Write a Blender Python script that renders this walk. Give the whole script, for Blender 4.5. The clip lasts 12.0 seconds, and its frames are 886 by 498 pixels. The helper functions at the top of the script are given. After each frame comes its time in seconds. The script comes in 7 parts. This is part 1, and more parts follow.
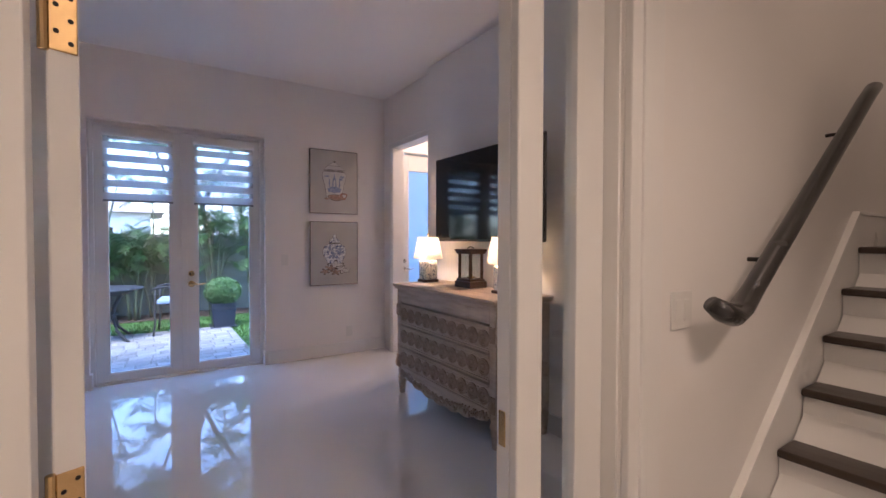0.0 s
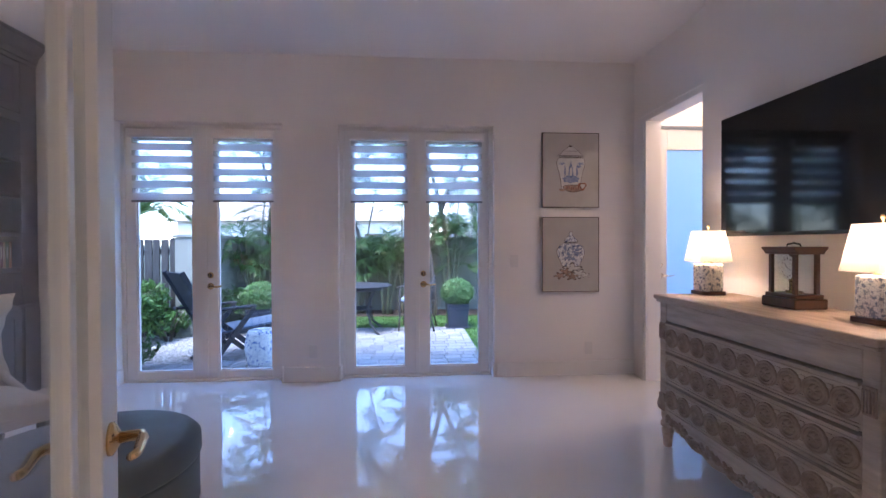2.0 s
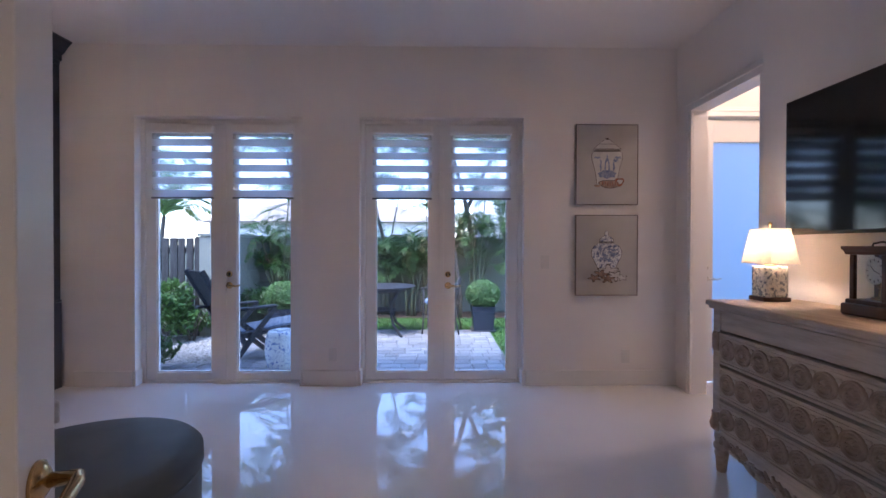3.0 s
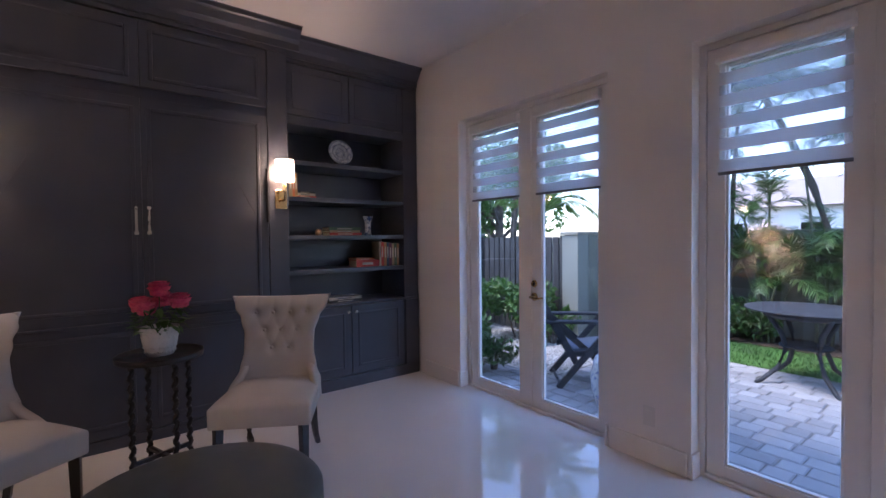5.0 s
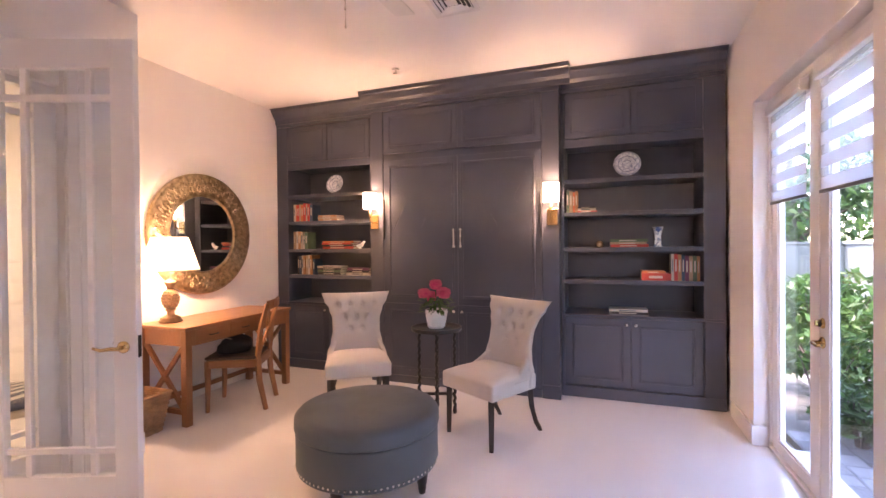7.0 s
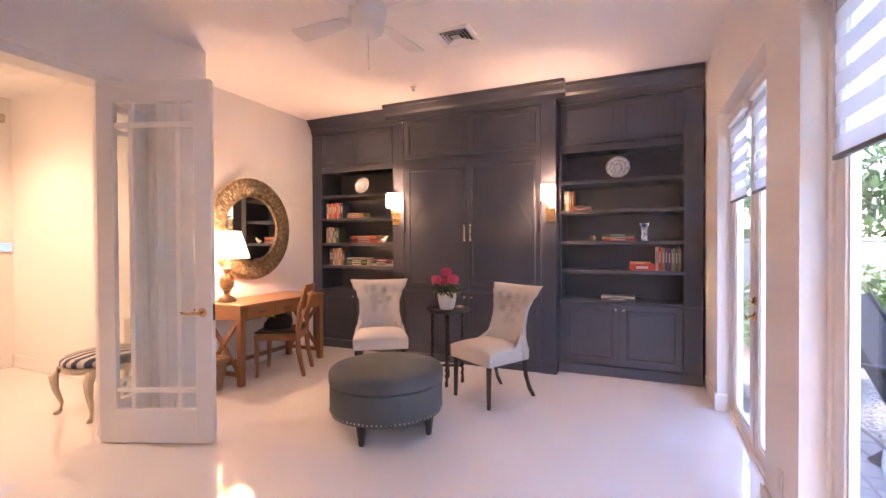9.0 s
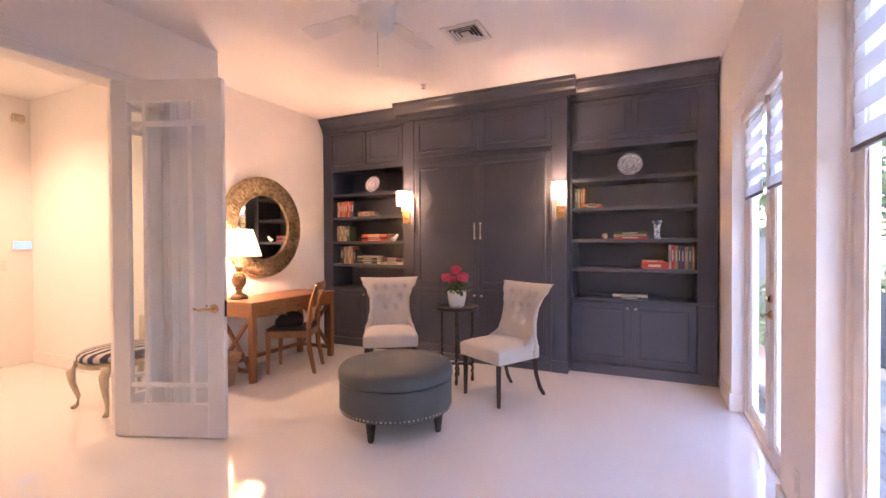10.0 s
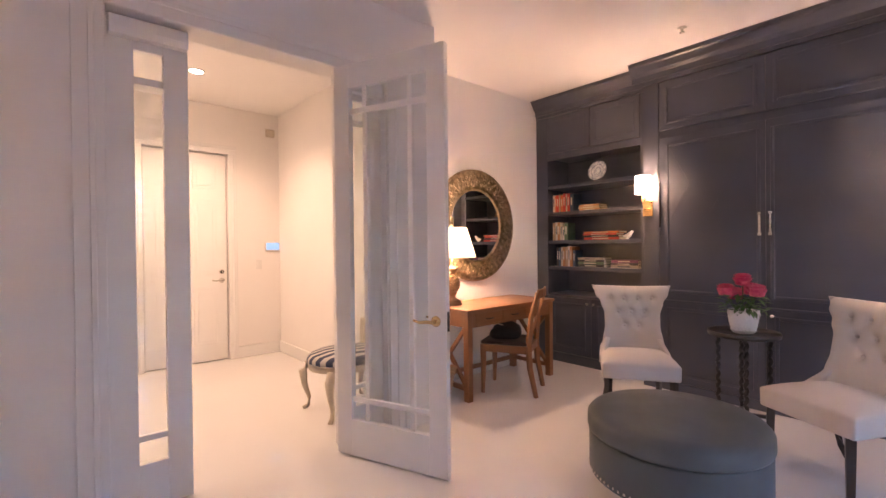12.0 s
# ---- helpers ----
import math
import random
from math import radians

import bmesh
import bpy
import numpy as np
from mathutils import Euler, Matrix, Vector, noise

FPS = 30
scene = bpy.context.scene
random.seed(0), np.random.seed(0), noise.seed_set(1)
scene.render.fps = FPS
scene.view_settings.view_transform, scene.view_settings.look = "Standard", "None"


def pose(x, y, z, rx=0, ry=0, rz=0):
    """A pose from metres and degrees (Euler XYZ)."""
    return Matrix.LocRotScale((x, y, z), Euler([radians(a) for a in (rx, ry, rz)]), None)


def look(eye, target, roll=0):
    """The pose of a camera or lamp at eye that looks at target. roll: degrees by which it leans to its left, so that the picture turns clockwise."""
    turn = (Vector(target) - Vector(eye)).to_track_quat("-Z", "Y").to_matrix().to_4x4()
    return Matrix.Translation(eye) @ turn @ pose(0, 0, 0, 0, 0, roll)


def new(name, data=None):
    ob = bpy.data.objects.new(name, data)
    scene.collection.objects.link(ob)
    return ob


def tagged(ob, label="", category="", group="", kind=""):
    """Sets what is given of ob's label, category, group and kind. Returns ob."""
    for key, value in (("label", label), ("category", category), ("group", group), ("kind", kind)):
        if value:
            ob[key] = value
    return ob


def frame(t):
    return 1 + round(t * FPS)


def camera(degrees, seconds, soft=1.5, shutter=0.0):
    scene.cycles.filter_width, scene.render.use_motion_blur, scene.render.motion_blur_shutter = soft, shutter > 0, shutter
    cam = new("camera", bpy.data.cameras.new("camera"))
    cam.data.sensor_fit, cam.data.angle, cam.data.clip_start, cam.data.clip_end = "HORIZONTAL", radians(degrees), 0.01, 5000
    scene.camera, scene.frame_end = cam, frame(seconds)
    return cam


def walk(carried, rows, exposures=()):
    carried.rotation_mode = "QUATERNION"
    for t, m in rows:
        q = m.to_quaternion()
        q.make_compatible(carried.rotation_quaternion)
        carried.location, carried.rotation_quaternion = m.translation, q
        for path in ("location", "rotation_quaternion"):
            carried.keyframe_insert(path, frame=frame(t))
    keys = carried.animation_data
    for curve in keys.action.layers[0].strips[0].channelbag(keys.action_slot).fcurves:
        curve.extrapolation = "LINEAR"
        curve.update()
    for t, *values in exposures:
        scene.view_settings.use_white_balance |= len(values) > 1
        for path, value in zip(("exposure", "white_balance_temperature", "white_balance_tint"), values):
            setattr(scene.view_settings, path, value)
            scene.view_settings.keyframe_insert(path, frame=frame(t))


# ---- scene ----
cam = camera(90.0, 12.0)
PATH = [
    (0, (0.500, 1.200, 1.300), (1.600, 2.870, 1.256), 0.1),
    (0.5, (0.600, 1.462, 1.299), (1.424, 3.285, 1.255), 0.1),
    (1, (0.712, 1.668, 1.268), (1.218, 3.603, 1.236), -0.0),
    (1.5, (0.719, 1.799, 1.251), (0.982, 3.781, 1.226), -0.2),
    (2, (0.706, 1.916, 1.244), (0.85, 3.91, 1.221), -0.2),
    (2.5, (0.721, 2.011, 1.216), (0.803, 4.009, 1.203), -0.0),
    (2.7, (0.707, 2.054, 1.212), (0.782, 4.053, 1.197), -0.0),
    (4.3, (0.949, 2.902, 1.342), (0.062, 4.693, 1.285), -0.0),
    (4.5, (0.998, 3.089, 1.31), (-0.123, 4.745, 1.262), -0.4),
    (5, (1.108, 3.5, 1.315), (-0.473, 4.724, 1.267), -0.6),
    (5.5, (1.223, 3.935, 1.309), (-0.666, 4.592, 1.28), -0.7),
    (6, (1.327, 4.399, 1.324), (-0.672, 4.448, 1.316), -0.6),
    (6.5, (1.468, 4.779, 1.376), (-0.476, 4.311, 1.358), -0.7),
    (7, (1.684, 5.047, 1.383), (-0.195, 4.361, 1.366), -0.5),
    (9, (2.198, 5.417, 1.334), (0.366, 4.615, 1.31), -0.3),
    (9.5, (2.212, 5.438, 1.32), (0.392, 4.607, 1.297), -0.3),
    (10, (2.187, 5.426, 1.314), (0.376, 4.578, 1.29), -0.3),
    (10.5, (2.12, 5.358, 1.324), (0.355, 4.418, 1.297), -0.3),
    (11, (2.05, 5.196, 1.322), (0.402, 4.063, 1.296), -0.3),
    (11.5, (1.933, 4.966, 1.325), (0.426, 3.651, 1.303), -0.4),
    (12, (1.732, 4.659, 1.306), (0.419, 3.15, 1.291), -0.6),
]

EXPOSURES = [
    (0, 3.05, 5600, 20), (0.5, 3.2, 5300, 20), (1, 3.4, 5400, 20), (2.5, 3.0, 5600, 22), (4.5, 2.5, 5750, 24), (5.0, 2.55, 5900, 25),
    (5.5, 3.05, 6600, 28), (6, 3.45, 7000, 32), (6.5, 3.9, 7300, 35), (7, 4.3, 7400, 36), (9.5, 4.3, 7450, 38), (11, 4.15, 7150, 36), (12, 3.95, 6850, 32),
]
walk(cam, [(t, look(eye, target, roll)) for t, eye, target, roll in PATH], EXPOSURES)

# ---- world, sun, lamps ----
world = bpy.data.worlds.new("sky")
scene.world = world
world.use_nodes = True
sky = world.node_tree.nodes.new("ShaderNodeTexSky")
sky.sky_type, sky.sun_disc = "NISHITA", False
sky.sun_elevation, sky.sun_rotation = radians(63), radians(208)
sky.air_density, sky.dust_density, sky.ozone_density = 1.0, 0.6, 3.0
back = world.node_tree.nodes["Background"]
back.inputs["Strength"].default_value = 0.15
world.node_tree.links.new(sky.outputs[0], back.inputs[0])
sun = new("sun", bpy.data.lights.new("sun", "SUN"))
sun.data.energy, sun.data.angle, sun.data.color = 1.0, radians(24), (1.0, 0.96, 0.90)
sun.matrix_world = look((0, 0, 10), (1.2, 2.2, 5.0))

WARM = (1.0, 0.70, 0.46)


def bulb(name, x, y, z, watts, radius=0.03, color=WARM):
    ob = new(name, bpy.data.lights.new(name, "POINT"))
    ob.data.energy, ob.data.shadow_soft_size, ob.data.color = watts, radius, color
    ob.location = (x, y, z)
    return ob


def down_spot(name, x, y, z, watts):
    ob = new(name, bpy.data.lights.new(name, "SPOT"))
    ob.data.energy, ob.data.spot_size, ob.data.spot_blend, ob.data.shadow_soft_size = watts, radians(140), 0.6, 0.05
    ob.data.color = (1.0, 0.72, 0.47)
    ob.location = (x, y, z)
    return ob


bulb("desk_lamp_bulb", -0.99, 1.66, 1.30, 2.8)
bulb("dresser_lamp_bulb", 2.525, 4.51, 1.235, 0.72)
bulb("dresser_lamp_bulb", 2.525, 3.50, 1.235, 0.72)
bulb("sconce_bulb", -2.26, 2.83, 1.82, 1.9)
bulb("sconce_bulb", -2.26, 4.61, 1.82, 1.9)
# the spot at (1.40, 0.30) is an added helper that brightens the hall
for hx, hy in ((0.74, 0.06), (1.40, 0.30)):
    down_spot("downlight_or_fill_spot", hx, hy, 2.90, 5.5)
# added stairwell fill without a fixture, only there to brighten the stairs
down_spot("downlight_or_fill_spot", 2.6, 1.2, 4.3, 5)
# unseen warm fill added to light the vestibule; it has no fixture
bulb("vestibule_fill", 3.6, 5.2, 2.6, 2.6, 0.05)


# ---- materials ----
def nodes_of(name):
    m = bpy.data.materials.new(name)
    m.use_nodes = True
    t = m.node_tree
    return m, t, t.nodes["Principled BSDF"]


def noise_node(t, scale, detail=4.0, coord="Object", stretch=None):
    c = t.nodes.new("ShaderNodeTexCoord")
    n = t.nodes.new("ShaderNodeTexNoise")
    n.inputs["Scale"].default_value, n.inputs["Detail"].default_value = scale, detail
    out = c.outputs[coord]
    if stretch:
        mp = t.nodes.new("ShaderNodeMapping")
        mp.inputs["Scale"].default_value = stretch
        t.links.new(out, mp.inputs[0])
        out = mp.outputs[0]
    t.links.new(out, n.inputs["Vector"])
    return n


def mix_color(t, fac, a, b):
    mx = t.nodes.new("ShaderNodeMix")
    mx.data_type = "RGBA"
    for sock, v in ((mx.inputs[0], fac), (mx.inputs[6], a), (mx.inputs[7], b)):
        if isinstance(v, tuple):
            sock.default_value = (*v, 1.0)
        elif isinstance(v, float):
            sock.default_value = v
        else:
            t.links.new(v, sock)
    return mx.outputs[2]


def ramp(t, fac, lo, hi):
    r = t.nodes.new("ShaderNodeMapRange")
    r.inputs[1].default_value, r.inputs[2].default_value = lo, hi
    t.links.new(fac, r.inputs[0])
    return r.outputs[0]


def mat(name, color, rough=0.5, metal=0.0, vary=0.12, scale=6.0, grain=60.0, bump=0.1, stretch=None, color2=None, coat=0.0, rvary=0.1, emit=0.0, random_tint=0.0):
    """A surface with broad stains, fine grain and relief."""
    m, t, b = nodes_of(name)
    broad, fine = noise_node(t, scale, 3, stretch=stretch), noise_node(t, grain, 6, stretch=stretch)
    other = color2 or tuple(max(0.0, c * (1 - vary * 2)) for c in color)
    c1 = mix_color(t, ramp(t, broad.outputs["Fac"], 0.3, 0.7), color, other)
    dark = tuple(c * (1 - vary) for c in color)
    c2 = mix_color(t, ramp(t, fine.outputs["Fac"], 0.45, 0.85), c1, dark)
    if random_tint:
        info = t.nodes.new("ShaderNodeObjectInfo")
        h = t.nodes.new("ShaderNodeHueSaturation")
        t.links.new(c2, h.inputs["Color"])
        t.links.new(ramp_out(t, info.outputs["Random"], 1 - random_tint, 1 + random_tint), h.inputs["Value"])
        c2 = h.outputs[0]
    t.links.new(c2, b.inputs["Base Color"])
    rr = t.nodes.new("ShaderNodeMapRange")
    rr.inputs[3].default_value, rr.inputs[4].default_value = max(0.02, rough - rvary), min(1.0, rough + rvary)
    t.links.new(broad.outputs["Fac"], rr.inputs[0])
    t.links.new(rr.outputs[0], b.inputs["Roughness"])
    b.inputs["Metallic"].default_value = metal
    b.inputs["Coat Weight"].default_value = coat
    b.inputs["Coat Roughness"].default_value = min(0.08, rough * 0.6)
    if bump:
        bp = t.nodes.new("ShaderNodeBump")
        bp.inputs["Strength"].default_value, bp.inputs["Distance"].default_value = bump, 0.004
        t.links.new(fine.outputs["Fac"], bp.inputs["Height"])
        t.links.new(bp.outputs[0], b.inputs["Normal"])
    if emit:
        b.inputs["Emission Color"].default_value = (*color, 1)
        b.inputs["Emission Strength"].default_value = emit
    return m


def ramp_out(t, fac, a, b):
    r = t.nodes.new("ShaderNodeMapRange")
    r.inputs[3].default_value, r.inputs[4].default_value = a, b
    t.links.new(fac, r.inputs[0])
    return r.outputs[0]


def glass_mat(name, tint=(0.96, 0.98, 0.98), gloss=0.9):
    m, t, b = nodes_of(name)
    t.nodes.remove(b)
    tr, gl, mx = t.nodes.new("ShaderNodeBsdfTransparent"), t.nodes.new("ShaderNodeBsdfGlossy"), t.nodes.new("ShaderNodeMixShader")
    lw, pw = t.nodes.new("ShaderNodeLayerWeight"), t.nodes.new("ShaderNodeMath")
    lw.inputs[0].default_value = 0.5
    pw.operation, pw.inputs[1].default_value = "POWER", 5.0
    t.links.new(lw.outputs["Facing"], pw.inputs[0])
    fr = t.nodes.new("ShaderNodeMapRange")
    fr.inputs[3].default_value, fr.inputs[4].default_value = 0.065, 0.45
    t.links.new(pw.outputs[0], fr.inputs[0])
    tr.inputs[0].default_value = (*tint, 1)
    gl.inputs["Roughness"].default_value = 0.01
    gl.inputs["Color"].default_value = (gloss, gloss, gloss, 1)
    for a, c in ((fr.outputs[0], mx.inputs[0]), (tr.outputs[0], mx.inputs[1]), (gl.outputs[0], mx.inputs[2]), (mx.outputs[0], t.nodes["Material Output"].inputs[0])):
        t.links.new(a, c)
    return m


def cloth_light(name, color, through_share=0.6, see=0.0, weave=900.0):
    """Thin fabric that lets light through: lamp shades and blinds."""
    m, t, b = nodes_of(name)
    t.nodes.remove(b)
    df, tl, mx = t.nodes.new("ShaderNodeBsdfDiffuse"), t.nodes.new("ShaderNodeBsdfTranslucent"), t.nodes.new("ShaderNodeMixShader")
    n = noise_node(t, weave, 2)
    c = mix_color(t, n.outputs["Fac"], color, tuple(v * 0.92 for v in color))
    t.links.new(c, df.inputs[0]), t.links.new(c, tl.inputs[0])
    mx.inputs[0].default_value = through_share
    t.links.new(df.outputs[0], mx.inputs[1]), t.links.new(tl.outputs[0], mx.inputs[2])
    out = mx.outputs[0]
    if see:
        tp, m2 = t.nodes.new("ShaderNodeBsdfTransparent"), t.nodes.new("ShaderNodeMixShader")
        m2.inputs[0].default_value = see
        t.links.new(out, m2.inputs[1]), t.links.new(tp.outputs[0], m2.inputs[2])
        out = m2.outputs[0]
    t.links.new(out, t.nodes["Material Output"].inputs[0])
    return m


def porcelain(name, scale=14.0, blue=(0.05, 0.09, 0.22), lo=0.52, hi=0.58, rough=0.15):
    """White glaze with a painted blue pattern."""
    m, t, b = nodes_of(name)
    n, n2 = noise_node(t, scale, 5), noise_node(t, scale * 3.1, 3)
    c = mix_color(t, ramp(t, n.outputs["Fac"], lo, hi), (0.74, 0.75, 0.74), blue)
    c = mix_color(t, ramp(t, n2.outputs["Fac"], 0.56, 0.62), c, (0.30, 0.34, 0.42))
    t.links.new(c, b.inputs["Base Color"])
    b.inputs["Roughness"].default_value = rough
    return m


def leaf_mat(name, color, color2, scale):
    """Leaves that let some light through."""
    m, t, b = nodes_of(name)
    n, info = noise_node(t, scale, 3), t.nodes.new("ShaderNodeNewGeometry")
    c = mix_color(t, ramp(t, n.outputs["Fac"], 0.35, 0.65), color, color2)
    hs = t.nodes.new("ShaderNodeHueSaturation")
    t.links.new(c, hs.inputs["Color"])
    t.links.new(ramp_out(t, info.outputs["Random Per Island"], 0.6, 1.35), hs.inputs["Value"])
    t.links.new(hs.outputs[0], b.inputs["Base Color"])
    b.inputs["Roughness"].default_value = 0.42
    tl, mx = t.nodes.new("ShaderNodeBsdfTranslucent"), t.nodes.new("ShaderNodeMixShader")
    t.links.new(hs.outputs[0], tl.inputs[0])
    mx.inputs[0].default_value = 0.35
    t.links.new(b.outputs[0], mx.inputs[1]), t.links.new(tl.outputs[0], mx.inputs[2])
    t.links.new(mx.outputs[0], t.nodes["Material Output"].inputs[0])
    return m


WALL = mat("wall_paint", (0.86, 0.835, 0.805), 0.55, vary=0.015, scale=1.5, grain=220, bump=0.05)
CEIL = mat("ceiling_paint", (0.88, 0.86, 0.835), 0.8, vary=0.015, scale=1.2, grain=180, bump=0.06)
TRIM = mat("trim_paint", (0.85, 0.84, 0.815), 0.32, vary=0.02, scale=3, grain=90, bump=0.03)
FLOOR = mat("polished_floor", (0.84, 0.83, 0.81), 0.03, vary=0.02, scale=1.1, grain=9, bump=0.004, rvary=0.012, coat=0.6, color2=(0.81, 0.80, 0.78))
NAVY = mat("charcoal_lacquer", (0.072, 0.078, 0.098), 0.34, vary=0.08, scale=3, grain=120, bump=0.05, rvary=0.07)
BRASS = mat("brass", (0.72, 0.50, 0.24), 0.22, 1.0, vary=0.08, scale=20, grain=150, bump=0.03)
NICKEL = mat("satin_nickel", (0.66, 0.62, 0.56), 0.28, 1.0, vary=0.06, scale=20, grain=150, bump=0.02)
BRONZE = mat("dark_iron", (0.03, 0.028, 0.028), 0.45, 0.6, vary=0.2, scale=12, grain=90, bump=0.1)
EBONY = mat("ebonised_wood", (0.018, 0.015, 0.014), 0.35, vary=0.2, scale=8, grain=70, bump=0.08, coat=0.2)
LINEN = mat("cream_linen", (0.60, 0.555, 0.50), 0.92, vary=0.05, scale=4, grain=650, bump=0.35)
GREYCLOTH = mat("slate_leather", (0.088, 0.108, 0.112), 0.52, vary=0.08, scale=5, grain=260, bump=0.2)
HONEY = mat("honey_wood", (0.26, 0.115, 0.045), 0.36, vary=0.16, scale=5, grain=26, bump=0.06, stretch=(1, 9, 9), color2=(0.24, 0.095, 0.032), coat=0.15)
HONEY_V = mat("honey_wood_upright", (0.26, 0.115, 0.045), 0.36, vary=0.16, scale=5, grain=26, bump=0.06, stretch=(9, 9, 1), color2=(0.24, 0.095, 0.032), coat=0.15)
CERUSED = mat("cerused_oak", (0.62, 0.51, 0.40), 0.62, vary=0.10, scale=4, grain=34, bump=0.13, stretch=(8, 1, 8), color2=(0.41, 0.32, 0.24))
CERUSED_TOP = mat("cerused_oak_top", (0.56, 0.44, 0.33), 0.5, vary=0.12, scale=4, grain=30, bump=0.15, stretch=(8, 1, 8), color2=(0.40, 0.30, 0.21))
CARVED = mat("cerused_carving", (0.47, 0.36, 0.27), 0.7, vary=0.28, scale=30, grain=90, bump=0.4, color2=(0.34, 0.25, 0.18))
WALNUT = mat("dark_walnut", (0.085, 0.036, 0.018), 0.38, vary=0.2, scale=6, grain=40, bump=0.08, stretch=(6, 6, 1), coat=0.2)
RAILWOOD = mat("charcoal_handrail", (0.030, 0.027, 0.026), 0.24, vary=0.15, scale=6, grain=50, bump=0.05, coat=0.3)
TREAD = mat("dark_stained_tread", (0.055, 0.036, 0.026), 0.34, vary=0.18, scale=4, grain=32, bump=0.08, stretch=(8, 1, 8), coat=0.15)
GILT = mat("antique_gilt", (0.56, 0.43, 0.28), 0.36, 0.9, vary=0.35, scale=24, grain=70, bump=0.5, color2=(0.20, 0.14, 0.08))
SCREEN = mat("tv_screen", (0.006, 0.006, 0.007), 0.07, vary=0.1, scale=2, grain=50, bump=0.0, rvary=0.02)
BLACKPLASTIC = mat("black_plastic", (0.012, 0.012, 0.013), 0.35, vary=0.1, grain=200, bump=0.05)
WHITEPLASTIC = mat("white_plastic", (0.78, 0.77, 0.74), 0.4, vary=0.02, grain=150, bump=0.02)
CHINA = porcelain("blue_white_china", 16)
CHINA_LAMP = porcelain("blue_white_lamp_china", 60, lo=0.51, hi=0.61, blue=(0.18, 0.22, 0.30))
CHINA_STOOL = porcelain("blue_white_stool_china", 34, lo=0.57, hi=0.61, blue=(0.10, 0.18, 0.42))
CHINA_PLATE = porcelain("faded_china", 40, blue=(0.42, 0.45, 0.52), lo=0.5, hi=0.6)
GREYBAR = mat("grey_painted_bar", (0.20, 0.20, 0.21), 0.5, vary=0.05)
CHINA_ART = porcelain("painted_blue_white", 34, blue=(0.10, 0.13, 0.25), lo=0.50, hi=0.60, rough=0.8)
ART_WHITE = mat("painted_white_glaze", (0.66, 0.65, 0.61), 0.9, vary=0.1, scale=14, grain=120, bump=0)
ART_BLUE = mat("painted_cobalt", (0.14, 0.19, 0.36), 0.9, vary=0.35, scale=40, grain=120, bump=0, color2=(0.40, 0.44, 0.54))
ART_SHELL = mat("painted_shell_wash", (0.50, 0.36, 0.28), 0.9, vary=0.3, scale=40, grain=120, bump=0)
WHITE_CERAMIC = mat("white_ceramic", (0.80, 0.78, 0.74), 0.28, vary=0.03, grain=80, bump=0.05)
CANVAS = mat("grey_canvas", (0.52, 0.50, 0.46), 0.9, vary=0.06, scale=5, grain=500, bump=0.3)
INK = mat("brown_ink", (0.12, 0.09, 0.075), 0.9, vary=0.3, scale=30, grain=90, bump=0)
INK_RED = mat("rust_wash", (0.42, 0.17, 0.10), 0.9, vary=0.3, scale=30, grain=90, bump=0)
LAMP_BRONZE = mat("carved_bronze", (0.30, 0.19, 0.11), 0.45, 0.55, vary=0.35, scale=24, grain=70, bump=0.5, color2=(0.16, 0.10, 0.06))
WICKER = mat("wicker", (0.60, 0.36, 0.18), 0.65, vary=0.25, scale=12, grain=80, bump=0.3)
BLACKCLOTH = mat("black_fabric", (0.012, 0.012, 0.014), 0.85, vary=0.2, grain=300, bump=0.3)
LEATHER = mat("brown_leather_seat", (0.045, 0.022, 0.014), 0.45, vary=0.2, scale=8, grain=120, bump=0.15)
PETAL = mat("pink_petal", (0.78, 0.05, 0.17), 0.55, vary=0.25, scale=25, grain=60, bump=0.1, color2=(0.82, 0.16, 0.22))
LEAF = leaf_mat("leaf_green", (0.05, 0.125, 0.030), (0.10, 0.19, 0.05), 3)
LEAF_DARK = leaf_mat("leaf_dark", (0.035, 0.095, 0.028), (0.075, 0.15, 0.04), 2)
LEAF_BOX = leaf_mat("boxwood_leaf", (0.09, 0.20, 0.06), (0.15, 0.27, 0.095), 9)
CANE = mat("green_cane", (0.16, 0.17, 0.09), 0.6, vary=0.25, scale=8, grain=40, bump=0.2, stretch=(1, 1, 6))
BARK = mat("bark", (0.14, 0.115, 0.095), 0.9, vary=0.3, scale=6, grain=40, bump=0.6)
GRASS = mat("lawn", (0.075, 0.19, 0.035), 0.8, vary=0.3, scale=3, grain=90, bump=0.5)
MULCH = mat("mulch", (0.10, 0.062, 0.04), 0.95, vary=0.4, scale=8, grain=70, bump=0.9)
GROUND = mat("ground", (0.12, 0.13, 0.08), 0.95, vary=0.3, scale=0.5, grain=20, bump=0.5)
PAVER = mat("grey_paver", (0.31, 0.31, 0.32), 0.8, vary=0.12, scale=9, grain=70, bump=0.4, random_tint=0.22)
SAND = mat("joint_sand", (0.19, 0.18, 0.165), 0.95, vary=0.3, scale=9, grain=90, bump=0.5)
GRAVEL = mat("white_gravel", (0.52, 0.51, 0.49), 0.85, vary=0.3, scale=30, grain=90, bump=0.8)
STUCCO = mat("garden_stucco", (0.20, 0.205, 0.17), 0.9, vary=0.12, scale=1.3, grain=90, bump=0.35)
STUCCO_P = mat("pale_garden_stucco", (0.26, 0.275, 0.24), 0.9, vary=0.12, scale=1.3, grain=90, bump=0.35)
STUCCO_W = mat("white_stucco", (0.74, 0.73, 0.71), 0.9, vary=0.05, scale=1.3, grain=90, bump=0.3)
ROOF = mat("roof_tile", (0.36, 0.30, 0.26), 0.8, vary=0.2, scale=4, grain=40, bump=0.4)
